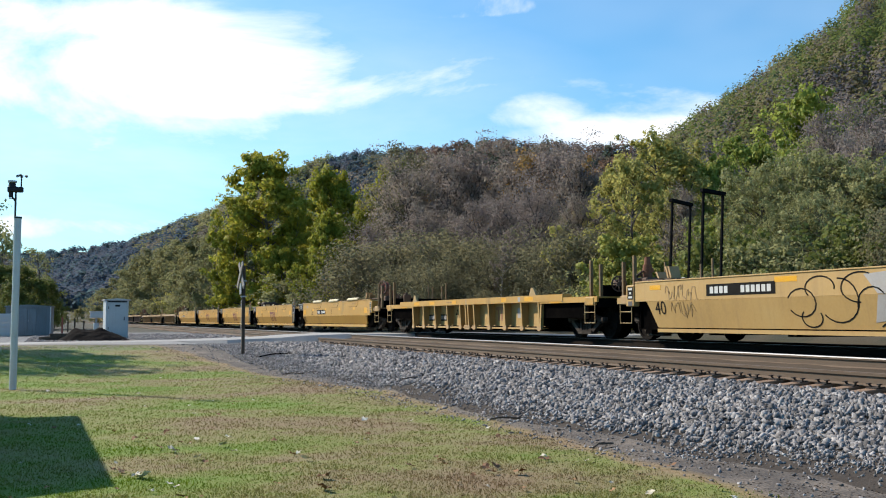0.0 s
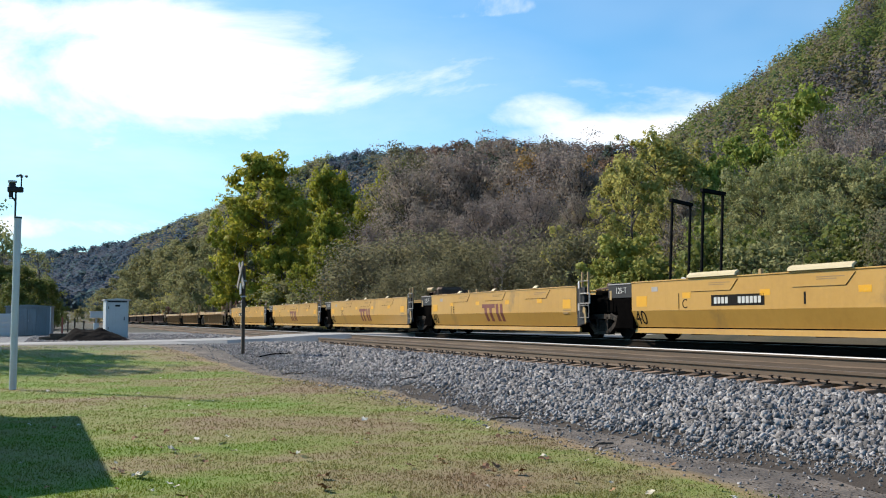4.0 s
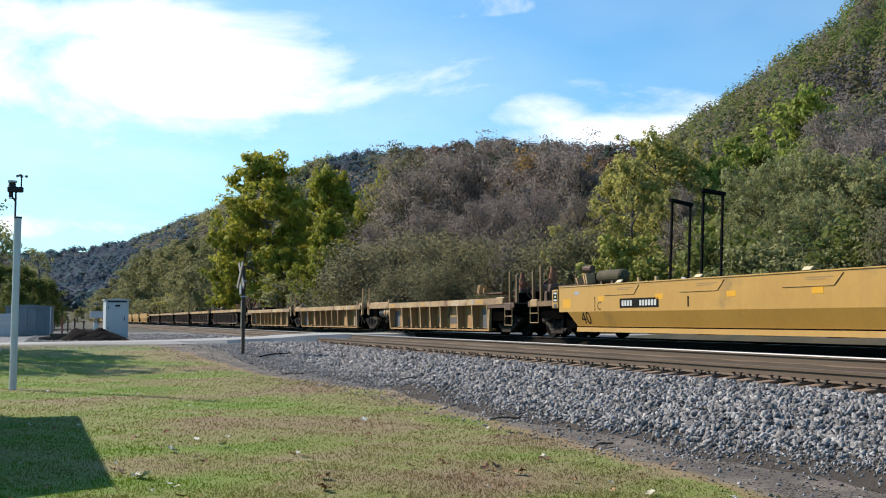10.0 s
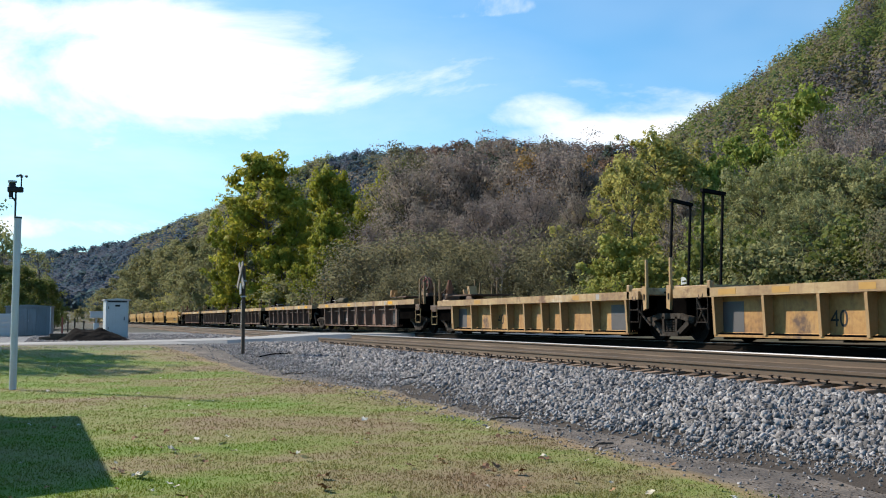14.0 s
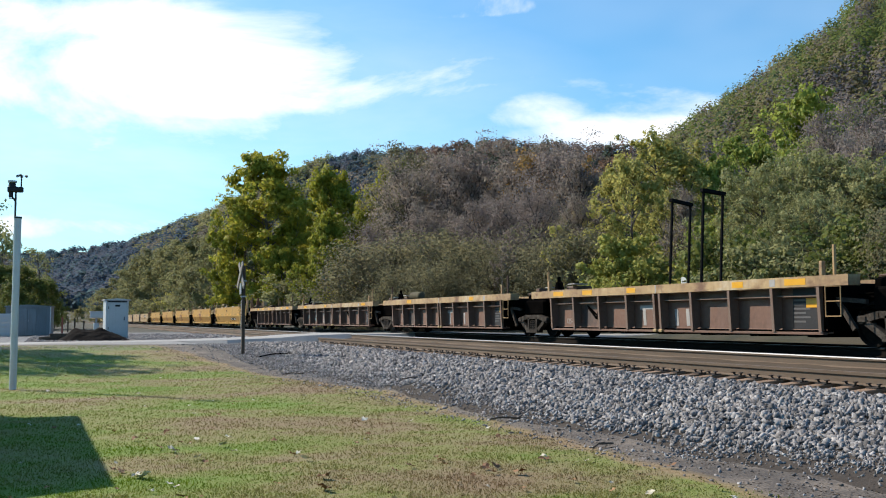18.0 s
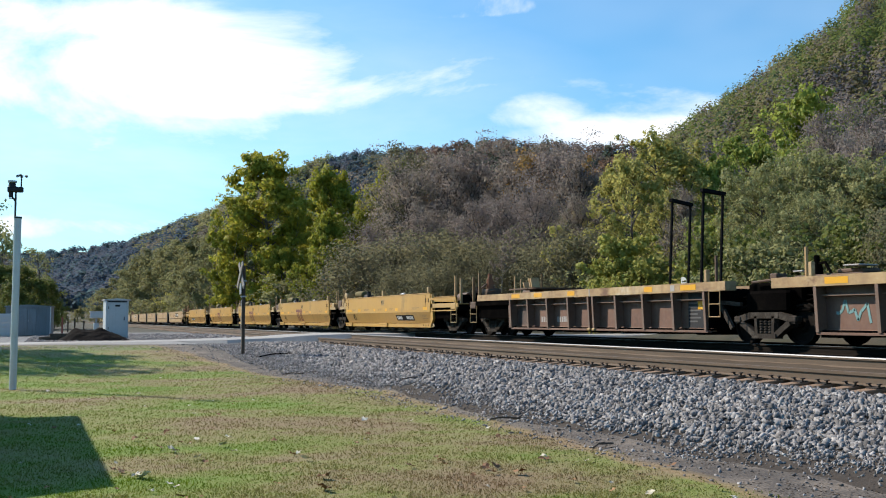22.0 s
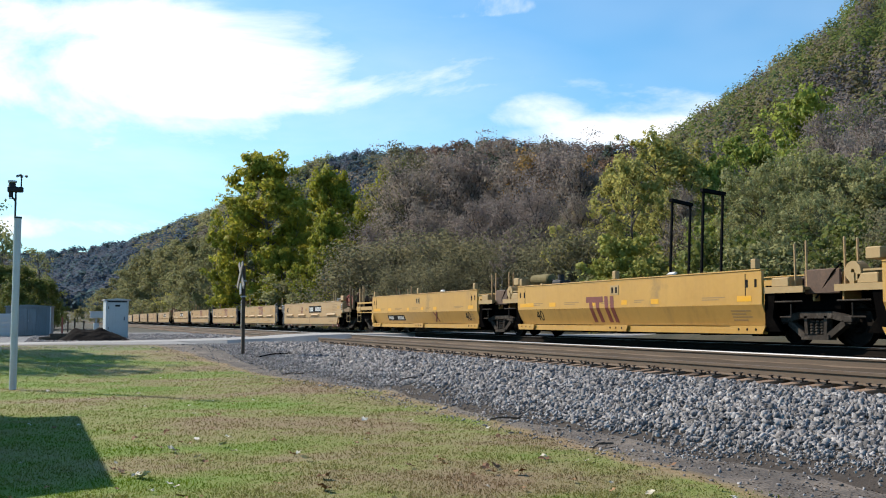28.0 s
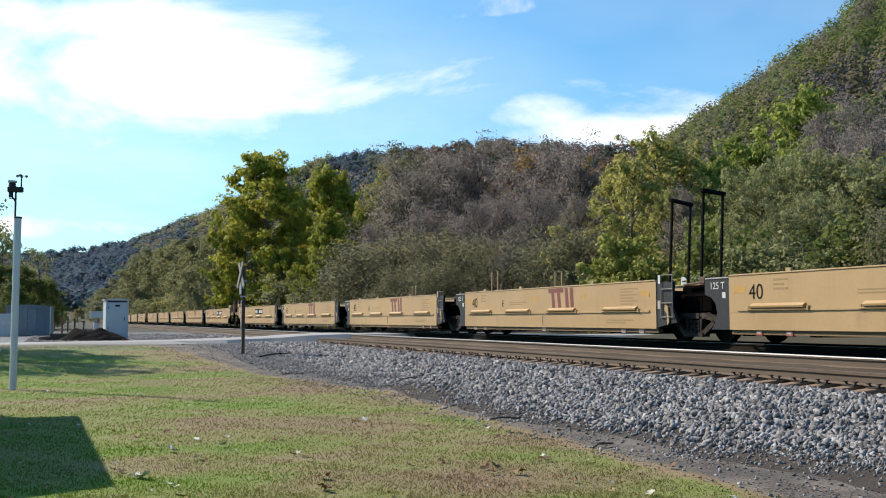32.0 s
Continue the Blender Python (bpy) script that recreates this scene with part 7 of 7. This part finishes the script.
def weather_pole():
    x, y = seen(28, 22.4)
    t = thing("weather_pole", "white plastic pipe pole carrying a small weather station", "pole", at=pose(x, y, 0))
    part("pipe", Shape().rod((0, 0, -0.1), (0, 0, 3.86), 0.078, n=18), PVC, t, "white plastic pipe", smooth=False)
    part("pipe_cap", Shape().rod((0, 0, 3.86), (0, 0, 3.90), 0.085, n=18), GREY_STEEL, t)
    part("mast", Shape().rod((-0.06, 0, 3.0), (-0.06, 0, 4.56), 0.022, n=8), GREY_STEEL, t)
    b = part("station_body", Shape().box(-0.24, 0.10, -0.08, 0.08, 4.46, 4.58, 0.02).rod((-0.14, 0, 4.56), (-0.14, 0, 4.68), 0.09, 0.07, 12).rod((-0.16, 0, 4.34), (-0.16, 0, 4.46), 0.05, n=10), GREY_STEEL, t, "dark weather sensor body")
    part("rain_funnel", Shape().rod((-0.14, 0, 4.68), (-0.14, 0, 4.72), 0.1, n=14), PVC, b)
    part("bracket", Shape().rod((-0.06, 0, 4.25), (-0.14, 0, 4.36), 0.02, n=6).rod((-0.06, 0, 4.3), (-0.2, 0, 4.32), 0.012, n=6), GREY_STEEL, t)
    part("anemometer_mast", Shape().rod((0.05, 0, 4.5), (0.05, 0, 4.82), 0.016, n=8), GREY_STEEL, t)
    an = part("anemometer", Shape().rod((0.05, 0, 4.80), (0.05, 0, 4.86), 0.03, n=8), GREY_STEEL, t)
    for k in range(3):
        a = 0.2 + k * 2.0944
        cx, cy = 0.05 + 0.11 * math.cos(a), 0.11 * math.sin(a)
        part("cup", Shape().rod((0.05, 0, 4.84), (cx, cy, 4.84), 0.007, n=5).rod((cx - 0.03 * math.sin(a), cy + 0.03 * math.cos(a), 4.84), (cx + 0.03 * math.sin(a), cy - 0.03 * math.cos(a), 4.84), 0.035, 0.012, 8), GREY_STEEL, an)


def crossing_post():
    x, y = 6.34, 35.0
    z = float(ground_z(x, y))
    t = thing("crossing_sign", "dark wooden post with two crossed white boards", "sign", at=pose(x, y, z))
    part("post", Shape().box(-0.055, 0.055, -0.055, 0.055, -0.2, 3.1, 0.012), CREOSOTE, t)
    # the boards face along the road, across the tracks' line of sight
    for k, a in enumerate((45, -45)):
        s = Shape().box(-0.02, 0.02, -0.60, 0.60, -0.10, 0.10, 0.006)
        part("crossbuck_board", s, WORN_MARK, t, "weathered grey crossing board", pose(0, 0, 0, 0, 0, 2) @ pose(-0.085 - 0.045 * k, 0, 2.78, a, 0, 0))
    part("sign_plate", Shape().box(-0.012, 0.012, -0.16, 0.16, -0.2, 0.2, 0.004), GALV, t, "small grey metal plate", pose(-0.11, 0, 2.3))
    part("bolt_strap", Shape().box(-0.09, 0.09, -0.09, 0.09, 2.0, 2.05).box(-0.09, 0.09, -0.09, 0.09, 2.55, 2.6), GALV, t)
    part("reflector_strip", Shape().box(-0.082, -0.0765, -0.04, 0.04, 0.9, 1.9), PALE_GREY, t)


def relay_cabinet():
    x, y = seen(206, 53)
    z = float(ground_z(x, y))
    t = thing("signal_cabinet", "pale grey aluminium railway cabinet with closed door", "cabinet", at=pose(x, y, z, 0, 0, 6))
    part("body", Shape().box(-0.58, 0.58, -0.45, 0.45, 0.12, 2.05, 0.015), CABINET, t)
    part("plinth", Shape().box(-0.62, 0.62, -0.5, 0.5, -0.1, 0.12, 0.02), ROAD, t, "concrete plinth")
    part("roof", Shape().prism([(-0.66, 2.05), (0.66, 2.05), (0.66, 2.10), (0.0, 2.16), (-0.66, 2.10)], "y", -0.52, 0.52), CABINET, t)
    d = part("door", Shape().box(-0.44, 0.46, -0.475, -0.452, 0.22, 1.92, 0.008), CABINET, t)
    part("handle", Shape().box(0.34, 0.38, -0.515, -0.475, 1.0, 1.18, 0.006), GREY_STEEL, d)
    for zz in (0.5, 1.6):
        part("hinge", Shape().rod((-0.45, -0.48, zz), (-0.45, -0.48, zz + 0.14), 0.018, n=8), GREY_STEEL, d)
    part("vent", Shape().box(-0.12, 0.14, -0.485, -0.476, 1.72, 1.82, 0.003), GREY_STEEL, d)
    # dark strip painted in for the shadow under the roof edge
    part("eave_shadow_gap", Shape().box(-0.5, 0.5, -0.47, -0.452, 1.95, 2.02), GREY_STEEL, t)


def meter_box():
    x, y = seen(172, 58)
    z = float(ground_z(x, y))
    t = thing("meter_post", "short grey pedestal with a small equipment box", "pedestal", at=pose(x, y, z))
    part("pedestal", Shape().rod((0, 0, -0.1), (0, 0, 0.85), 0.16, n=14), CABINET, t)
    part("box", Shape().box(-0.36, 0.36, -0.2, 0.2, 1.15, 1.5, 0.02), CABINET, t)
    part("stem", Shape().rod((0, 0, 0.85), (0, 0, 1.15), 0.06, n=10), GALV, t)
    part("box_lid", Shape().box(-0.40, 0.40, -0.24, 0.24, 1.5, 1.54, 0.008), CABINET, t)
    x, y = seen(182, 52)
    c = thing("junction_box", "low white plastic junction box", "box", at=pose(x, y, float(ground_z(x, y))))
    part("case", Shape().box(-0.16, 0.16, -0.14, 0.14, -0.05, 0.42, 0.03), PVC, c)
    part("cap", Shape().box(-0.18, 0.18, -0.16, 0.16, 0.42, 0.47, 0.01), PVC, c)


def gravel_pile():
    rng = np.random.default_rng(3)
    x0, y0 = seen(168, 47.5)
    g = float(ground_z(x0, y0))
    n = 46
    u = np.linspace(-1, 1, n)
    gx, gy = np.meshgrid(u, u)
    # a long low heap with two crowns, its length across the view
    h = 0.66 * np.clip(1 - np.hypot((gx - 0.12) / 0.80, gy / 0.78), 0, 1) ** 0.75 + 0.40 * np.clip(1 - np.hypot((gx + 0.48) / 0.5, gy / 0.75), 0, 1)
    h *= 1 + 0.12 * wobble(gx * 4, gy * 4, 1.0)
    h += rng.normal(0, 0.012, h.shape) - 0.06
    lx, ly = gx * 2.0, gy * 1.3
    v = np.stack([(x0 + lx * CS + ly * SN).ravel(), (y0 - lx * SN + ly * CS).ravel(), (g + h).ravel()], 1)
    me = sheet("gravel_pile", v, grid_faces(n, n), DARK_GRAVEL)
    tagged(new("gravel_pile", me), "low heap of dark asphalt millings beside the road", "gravel pile", kind="stuff")
    for k in range(7):
        px, z = 100 + k * 9, 49 + k % 2
        x, y = seen(px, z)
        part_ob = new("timber", tidy(Shape().box(-0.75, 0.75, -0.11, 0.11, -0.06, 0.14, 0.015).mesh("timber", CREOSOTE)))
        part_ob.matrix_basis = pose(x, y, float(ground_z(x, y)) + 0.05 + (0.17 if k in (2, 4) else 0), 0, 0, -14 + 9 * math.sin(k * 2.3))
        tagged(part_ob, "old dark railway tie lying on the ground", "timber", "discarded ties")


def blue_shed():
    x, y = seen(55, 64)
    z = float(ground_z(x, y))
    t = thing("steel_shed", "blue-grey corrugated steel shed with closed doors", "shed", at=pose(x, y, z, 0, 0, -6))
    w, d, h = 1.32, 1.1, 1.86
    for name, s in (("back_wall", Shape().box(-w, w, d - 0.05, d, 0, h)), ("side_wall", Shape().box(-w, -w + 0.05, -d, d - 0.06, 0, h)), ("side_wall", Shape().box(w - 0.05, w, -d, d - 0.06, 0, h))):
        part(name, s, SHED_BLUE, t)
    s = Shape()
    for k in range(22):
        xx = -w + 0.06 + k * (2 * w - 0.12) / 21
        s.box(xx - 0.03, xx + 0.03, -d - 0.02, -d + 0.04, 0.03, h - 0.03)
    part("corrugation", s, SHED_BLUE, t)
    part("front_wall", Shape().box(-w + 0.06, w - 0.06, -d + 0.005, -d + 0.05, 0, h), SHED_BLUE, t)
    part("roof", Shape().prism([(-w - 0.08, h), (w + 0.08, h), (w + 0.08, h + 0.05), (0, h + 0.14), (-w - 0.08, h + 0.05)], "y", -d - 0.1, d + 0.1), SHED_BLUE, t)
    door = part("door", Shape().box(-0.52, -0.02, -d - 0.05, -d - 0.024, 0.06, h - 0.12, 0.006), SHED_BLUE, t)
    door2 = part("door", Shape().box(0.0, 0.5, -d - 0.05, -d - 0.024, 0.06, h - 0.12, 0.006), SHED_BLUE, t)
    part("handle", Shape().box(0.04, 0.07, -d - 0.08, -d - 0.05, 0.9, 1.05), GALV, door2)
    part("corner_post", Shape().box(w - 0.01, w + 0.05, -d - 0.03, -d + 0.06, 0, h), PVC, t)
    # pale slatted box at the edge of the yard
    x, y = seen(4, 60)
    a = thing("slatted_crate", "weathered grey slatted wooden crate", "crate", at=pose(x, y, float(ground_z(x, y))))
    for k in range(5):
        part("slat", Shape().box(-0.6, 0.6, -0.5, -0.46, 0.1 + k * 0.26, 0.27 + k * 0.26, 0.006), CABINET, a)
    for xx in (-0.55, 0.55):
        part("upright", Shape().box(xx - 0.05, xx + 0.05, -0.46, -0.38, -0.1, 1.42, 0.006), CABINET, a)
    part("back_panel", Shape().box(-0.6, 0.6, 0.3, 0.36, -0.1, 1.4, 0.01), CABINET, a)


def far_posts():
    for k, (px, z, h, mat) in enumerate(((112, 75, 1.2, RED), (134, 78, 1.15, CREOSOTE), (122, 82, 0.9, CREOSOTE), (150, 90, 0.9, CREOSOTE))):
        x, y = seen(px, z)
        t = thing("marker_post", "short weathered post standing near the crossing", "post", "marker posts", at=pose(x, y, float(ground_z(x, y))))
        part("stake", Shape().box(-0.06, 0.06, -0.06, 0.06, -0.1, h, 0.01), mat, t)
        part("stake_cap", Shape().prism([(-0.07, h), (0.07, h), (0.0, h + 0.06)], "y", -0.07, 0.07), mat, t)


def gallows_frames():
    for c, px_w, top, xx, lean, deep in ((1212, 31, 360, 22.6, 4.0, 0.9), (1267, 33, 342, 21.6, 3.4, 0.7)):
        depth = xx / ((c - 784) / 1750 * CS + SN)
        x, y = seen(c, depth)
        g = float(ground_z(x, y))
        w = px_w / 1750 * depth
        h = 1.55 + (567 - top) / 1750 * depth - g
        aim = YAW + math.degrees(math.atan((c - 784) / 1750))
        t = thing("gantry", "tall narrow black steel frame leaning behind the train", "frame", "black steel frames",
                  at=pose(x - h * math.sin(radians(lean)), y, g, 0, 0, -aim + math.degrees(math.atan2(deep, w))) @ pose(0, 0, 0, 0, lean, 0))
        w = math.hypot(w, deep)
        for sx in (-w / 2, w / 2):
            p = part("post", Shape().box(sx - 0.04, sx + 0.04, -0.04, 0.04, -0.2, h, 0.008), FRAME_BLACK, t)
            part("foot_plate", Shape().box(sx - 0.14, sx + 0.14, -0.14, 0.14, -0.05, 0.03), FRAME_BLACK, p)
        part("top_bar", Shape().box(-w / 2 - 0.10, w / 2 + 0.10, -0.08, 0.08, h, h + 0.13, 0.01), FRAME_BLACK, t)
        part("cross_bar", Shape().box(-w / 2 + 0.06, w / 2 - 0.06, -0.03, 0.03, 1.2, 1.28), FRAME_BLACK, t)
    x, y = seen(1211, 47)
    g = float(ground_z(x, y))
    s = thing("line_marker", "small white marker board on a thin stake", "marker", at=pose(x, y, g, 0, 0, -84))
    zz = 1.55 + (567 - 500) / 1750 * 47 - g
    part("stake", Shape().box(-0.03, 0.03, -0.02, 0.02, -0.2, zz - 0.2), GALV, s)
    b = part("board", Shape().box(-0.19, 0.19, -0.035, -0.02, zz - 0.2, zz + 0.25, 0.004), WHITE, s)
    part("dark_bar", Shape().box(-0.1, 0.12, -0.04, -0.036, zz + 0.0, zz + 0.06), INK, b)


def shade_building():
    """An unseen hut, added to throw the shadow that lies on the lawn."""
    h = 3.4
    cx = 0.5 + SUN_DIR.x / SUN_DIR.z * h
    cy = 17.1 + SUN_DIR.y / SUN_DIR.z * h
    t = thing("shade_hut", "plain unseen hut added for its shadow on the lawn", "hut", kind="structure")
    part("wall", Shape().box(cx - 5.2, cx - 0.45, cy - 6.7, cy - 0.45, -0.1, h - 0.4), CABINET, t)
    turn = pose(cx, cy, 0, 0, 0, 0.9) @ pose(-cx, -cy, 0)
    t.matrix_basis = turn
    part("roof", Shape().prism([(cx - 5.7, h - 0.12), (cx, h - 0.12), (cx, h), (cx - 2.85, h + 0.9), (cx - 5.7, h)], "y", cy - 7.15, cy), GREY_STEEL, t)


def loose_cable():
    pts = []
    for k in range(15):
        f = k / 14
        x, y = 6.6 + 3.3 * f, 33.4 + 1.2 * f + 0.35 * math.sin(f * 6.0)
        pts.append((x, y, float(bed_z(np.float64(x), np.float64(y))) + 0.05 + 0.03 * math.sin(f * 9)))
    ob = new("loose_cable", tidy(Shape().tube(pts, 0.02, 6).mesh("loose_cable", BLACK)))
    tagged(ob, "black cable lying on the ballast", "cable")
    for x, y, a, l in ((7.9, 21.5, 20, 0.9), (6.4, 27.5, 5, 0.6), (6.6, 14.0, -15, 0.5), (6.3, 10.6, 30, 0.45), (6.5, 12.1, 60, 0.35)):
        z = float(bed_z(np.float64(x), np.float64(y))) + 0.03
        s = Shape().tube([(-l / 2, 0, 0.0), (-l * 0.1, 0.03, 0.03), (l / 2, -0.02, 0.01)], 0.014, 5)
        w = new("fallen_twig", tidy(s.mesh("fallen_twig", CREOSOTE)))
        w.matrix_basis = pose(x, y, z, 0, 0, a)
        tagged(w, "thin dark twig lying on the stones", "twig", "fallen twigs")


loose_cable()
weather_pole()
crossing_post()
relay_cabinet()
meter_box()
gravel_pile()
blue_shed()
far_posts()
gallows_frames()
shade_building()
# two trees out of view, added to shade the far left of the lawn
plant("green", -5.6, 43.1, 10.0, 30, 0.75)
plant("pale", -5.6, 39.4, 8.6, 80, 0.8)


# ---- lawn ----
def grass_material():
    m = bpy.data.materials.new("grass_blades")
    m.use_nodes = True
    nt = m.node_tree
    N, L = nt.nodes.new, nt.links.new
    bsdf, out = nt.nodes["Principled BSDF"], nt.nodes["Material Output"]
    co = N("ShaderNodeTexCoord")

    def nz(scale, detail=5):
        n = N("ShaderNodeTexNoise")
        n.inputs["Scale"].default_value, n.inputs["Detail"].default_value = scale, detail
        L(co.outputs["Object"], n.inputs["Vector"])
        return n.outputs[0]
    col = lawn_colour(nt, co, nz)
    geo, hue = N("ShaderNodeNewGeometry"), N("ShaderNodeHueSaturation")
    span = N("ShaderNodeMapRange")
    span.inputs["To Min"].default_value, span.inputs["To Max"].default_value = 0.84, 1.16
    L(geo.outputs["Random Per Island"], span.inputs["Value"]), L(span.outputs[0], hue.inputs["Value"]), L(col, hue.inputs["Color"])
    L(hue.outputs[0], bsdf.inputs["Base Color"])
    bsdf.inputs["Roughness"].default_value, bsdf.inputs["Specular IOR Level"].default_value = 0.75, 0.2
    tr, ms = N("ShaderNodeBsdfTranslucent"), N("ShaderNodeMixShader")
    ms.inputs[0].default_value = 0.4
    L(hue.outputs[0], tr.inputs["Color"]), L(bsdf.outputs[0], ms.inputs[1]), L(tr.outputs[0], ms.inputs[2]), L(ms.outputs[0], out.inputs["Surface"])
    return m


GRASS = grass_material()


def build_grass():
    rng = np.random.default_rng(17)
    n = 230000
    z = 7.6 + 32 * rng.uniform(0, 1, n) ** 1.9
    px = rng.uniform(-60, 1640, n)
    r = (px - 784) / 1750 * z
    x, y = r * CS + z * SN, -r * SN + z * CS
    edge = 6.08 + 0.06 * (np.minimum(y, 20) - 11) + 0.22 * wobble(x, y, 2.2, 4.0) - 0.14 * np.maximum(y - 20, 0)
    keep = (x < edge + 0.18 * rng.normal(size=n)) & (rng.uniform(0, 1, n) < 1 - 0.35 * smooth_step(edge - 0.3, edge, x)) & (rng.uniform(0, 1, n) < 1.05 - 0.75 * smooth_step(34, 41, y + 3 * wobble(x, y, 5.0, 1.0)))
    x, y, z = x[keep], y[keep], z[keep]
    n = len(x)
    a = rng.uniform(0, 2 * np.pi, n)
    h = rng.uniform(0.008, 0.019, n) * (1 + 0.015 * z) * (1.15 + 0.6 * wobble(x, y, 0.5, 2.0) + 0.4 * wobble(x, y, 0.17, 5.0))
    h = np.maximum(h, 0.006)
    w = rng.uniform(0.004, 0.008, n) * (0.6 + z * 0.05)
    g = ground_z(x, y)
    lean = rng.normal(0, 0.45, (n, 2)) * h[:, None]
    p0 = np.stack([x - np.cos(a) * w, y - np.sin(a) * w, g - 0.005], 1)
    p1 = np.stack([x + np.cos(a) * w, y + np.sin(a) * w, g - 0.005], 1)
    p2 = np.stack([x + lean[:, 0], y + lean[:, 1], g + h], 1)
    v = np.stack([p0, p1, p2], 1).reshape(-1, 3)
    tagged(new("grass", sheet("grass", v, np.arange(n * 3).reshape(-1, 3), GRASS)), "short mown grass, green with dry straw patches", "grass", kind="stuff")


build_grass()


def leaf_mesh(seed, mat):
    rng = random.Random(seed)
    pts = []
    for k in range(10):
        a = k * math.pi / 5
        r = (0.034 if k % 2 else 0.06) * rng.uniform(0.8, 1.2)
        pts.append((r * math.cos(a), r * math.sin(a), rng.uniform(0.0, 0.03)))
    s = Shape().add([(0, 0, 0.012)] + pts, [(0, 1 + k, 1 + (k + 1) % 10) for k in range(10)])
    return s.mesh("fallen_leaf", mat)


LEAVES = {tone: [leaf_mesh(k, tone) for k in range(5)] for tone in (LEAF_DRY, LEAF_CREAM)}
_r = random.Random(8)


def drop_leaf(x, y, k=1.0, cream=False):
    ob = new("fallen_leaf", LEAVES[LEAF_CREAM if cream else LEAF_DRY][_r.randrange(5)])
    ob.matrix_basis = pose(x, y, float(ground_z(x, y)) + 0.03, _r.uniform(-25, 25), _r.uniform(-25, 25), _r.uniform(0, 360)) @ Matrix.Diagonal((k, k, k, 1))
    tagged(ob, "bleached cream leaf fallen on the lawn" if cream else "curled brown leaf fallen on the lawn", "leaf", "fallen leaves")


CREAM_LEAVES = ((249, 836, 1.2), (260, 838, 1.3), (309, 793, 1.3), (316, 795, 0.9), (352, 776, 0.9), (340, 784, 0.7), (400, 785, 1.1), (419, 795, 0.8), (355, 805, 0.8), (408, 771, 0.8), (546, 809, 1.0), (320, 856, 0.6), (250, 697, 0.9), (90, 691, 0.9),
                (645, 740, 1.2), (275, 863, 0.6), (726, 743, 0.9), (540, 700, 1.0), (480, 730, 0.7), (305, 851, 0.7), (280, 627, 1.3), (200, 633, 1.1), (455, 642, 1.0), (960, 806, 1.0), (1145, 868, 0.9))
BROWN_LEAVES = ((288, 790, 1.0), (245, 776, 1.1), (300, 764, 1.0), (575, 840, 1.4), (572, 858, 1.2), (580, 861, 1.1), (488, 777, 0.9), (369, 813, 0.7), (390, 733, 0.9), (434, 727, 0.8), (225, 672, 1.0), (205, 703, 1.0), (220, 830, 1.0), (858, 824, 1.2), (875, 822, 1.2),
                (917, 832, 1.3), (962, 810, 1.2), (1183, 822, 1.0), (520, 800, 0.8), (700, 830, 0.8), (780, 812, 0.9), (726, 822, 1.0), (325, 874, 0.8), (560, 690, 1.0), (880, 770, 0.9), (1010, 845, 0.9), (105, 756, 0.9), (870, 832, 1.0))
for spots, cream in ((CREAM_LEAVES, True), (BROWN_LEAVES, False)):
    for px, py, k in spots:
        drop_leaf(*seen(px, 1750 * 1.53 / (py - 567)), k, cream)
for _ in range(150):
    zz = 8.5 + 20 * _r.random() ** 1.4
    xx, yy = seen(_r.uniform(0, 1300), zz)
    if xx < 5.9:
        drop_leaf(xx, yy, _r.uniform(0.3, 0.7), _r.random() < 0.3)


# ---- movement ----
def motions():
    for t, u in TRAIN:
        walk(t, [(float(s), pose(FAR_X, u - U_SHIFT - travelled(s), FAR_TOP)) for s in range(33)])
    # wheels roll with the train: one key for each thirtieth of a second
    for w, dy, u in WHEELSETS:
        if u < 400:
            walk(w, [(k / 30, pose(0, dy, WHEEL_R, math.degrees(travelled(k / 30) / WHEEL_R) % 360)) for k in range(961)])


motions()
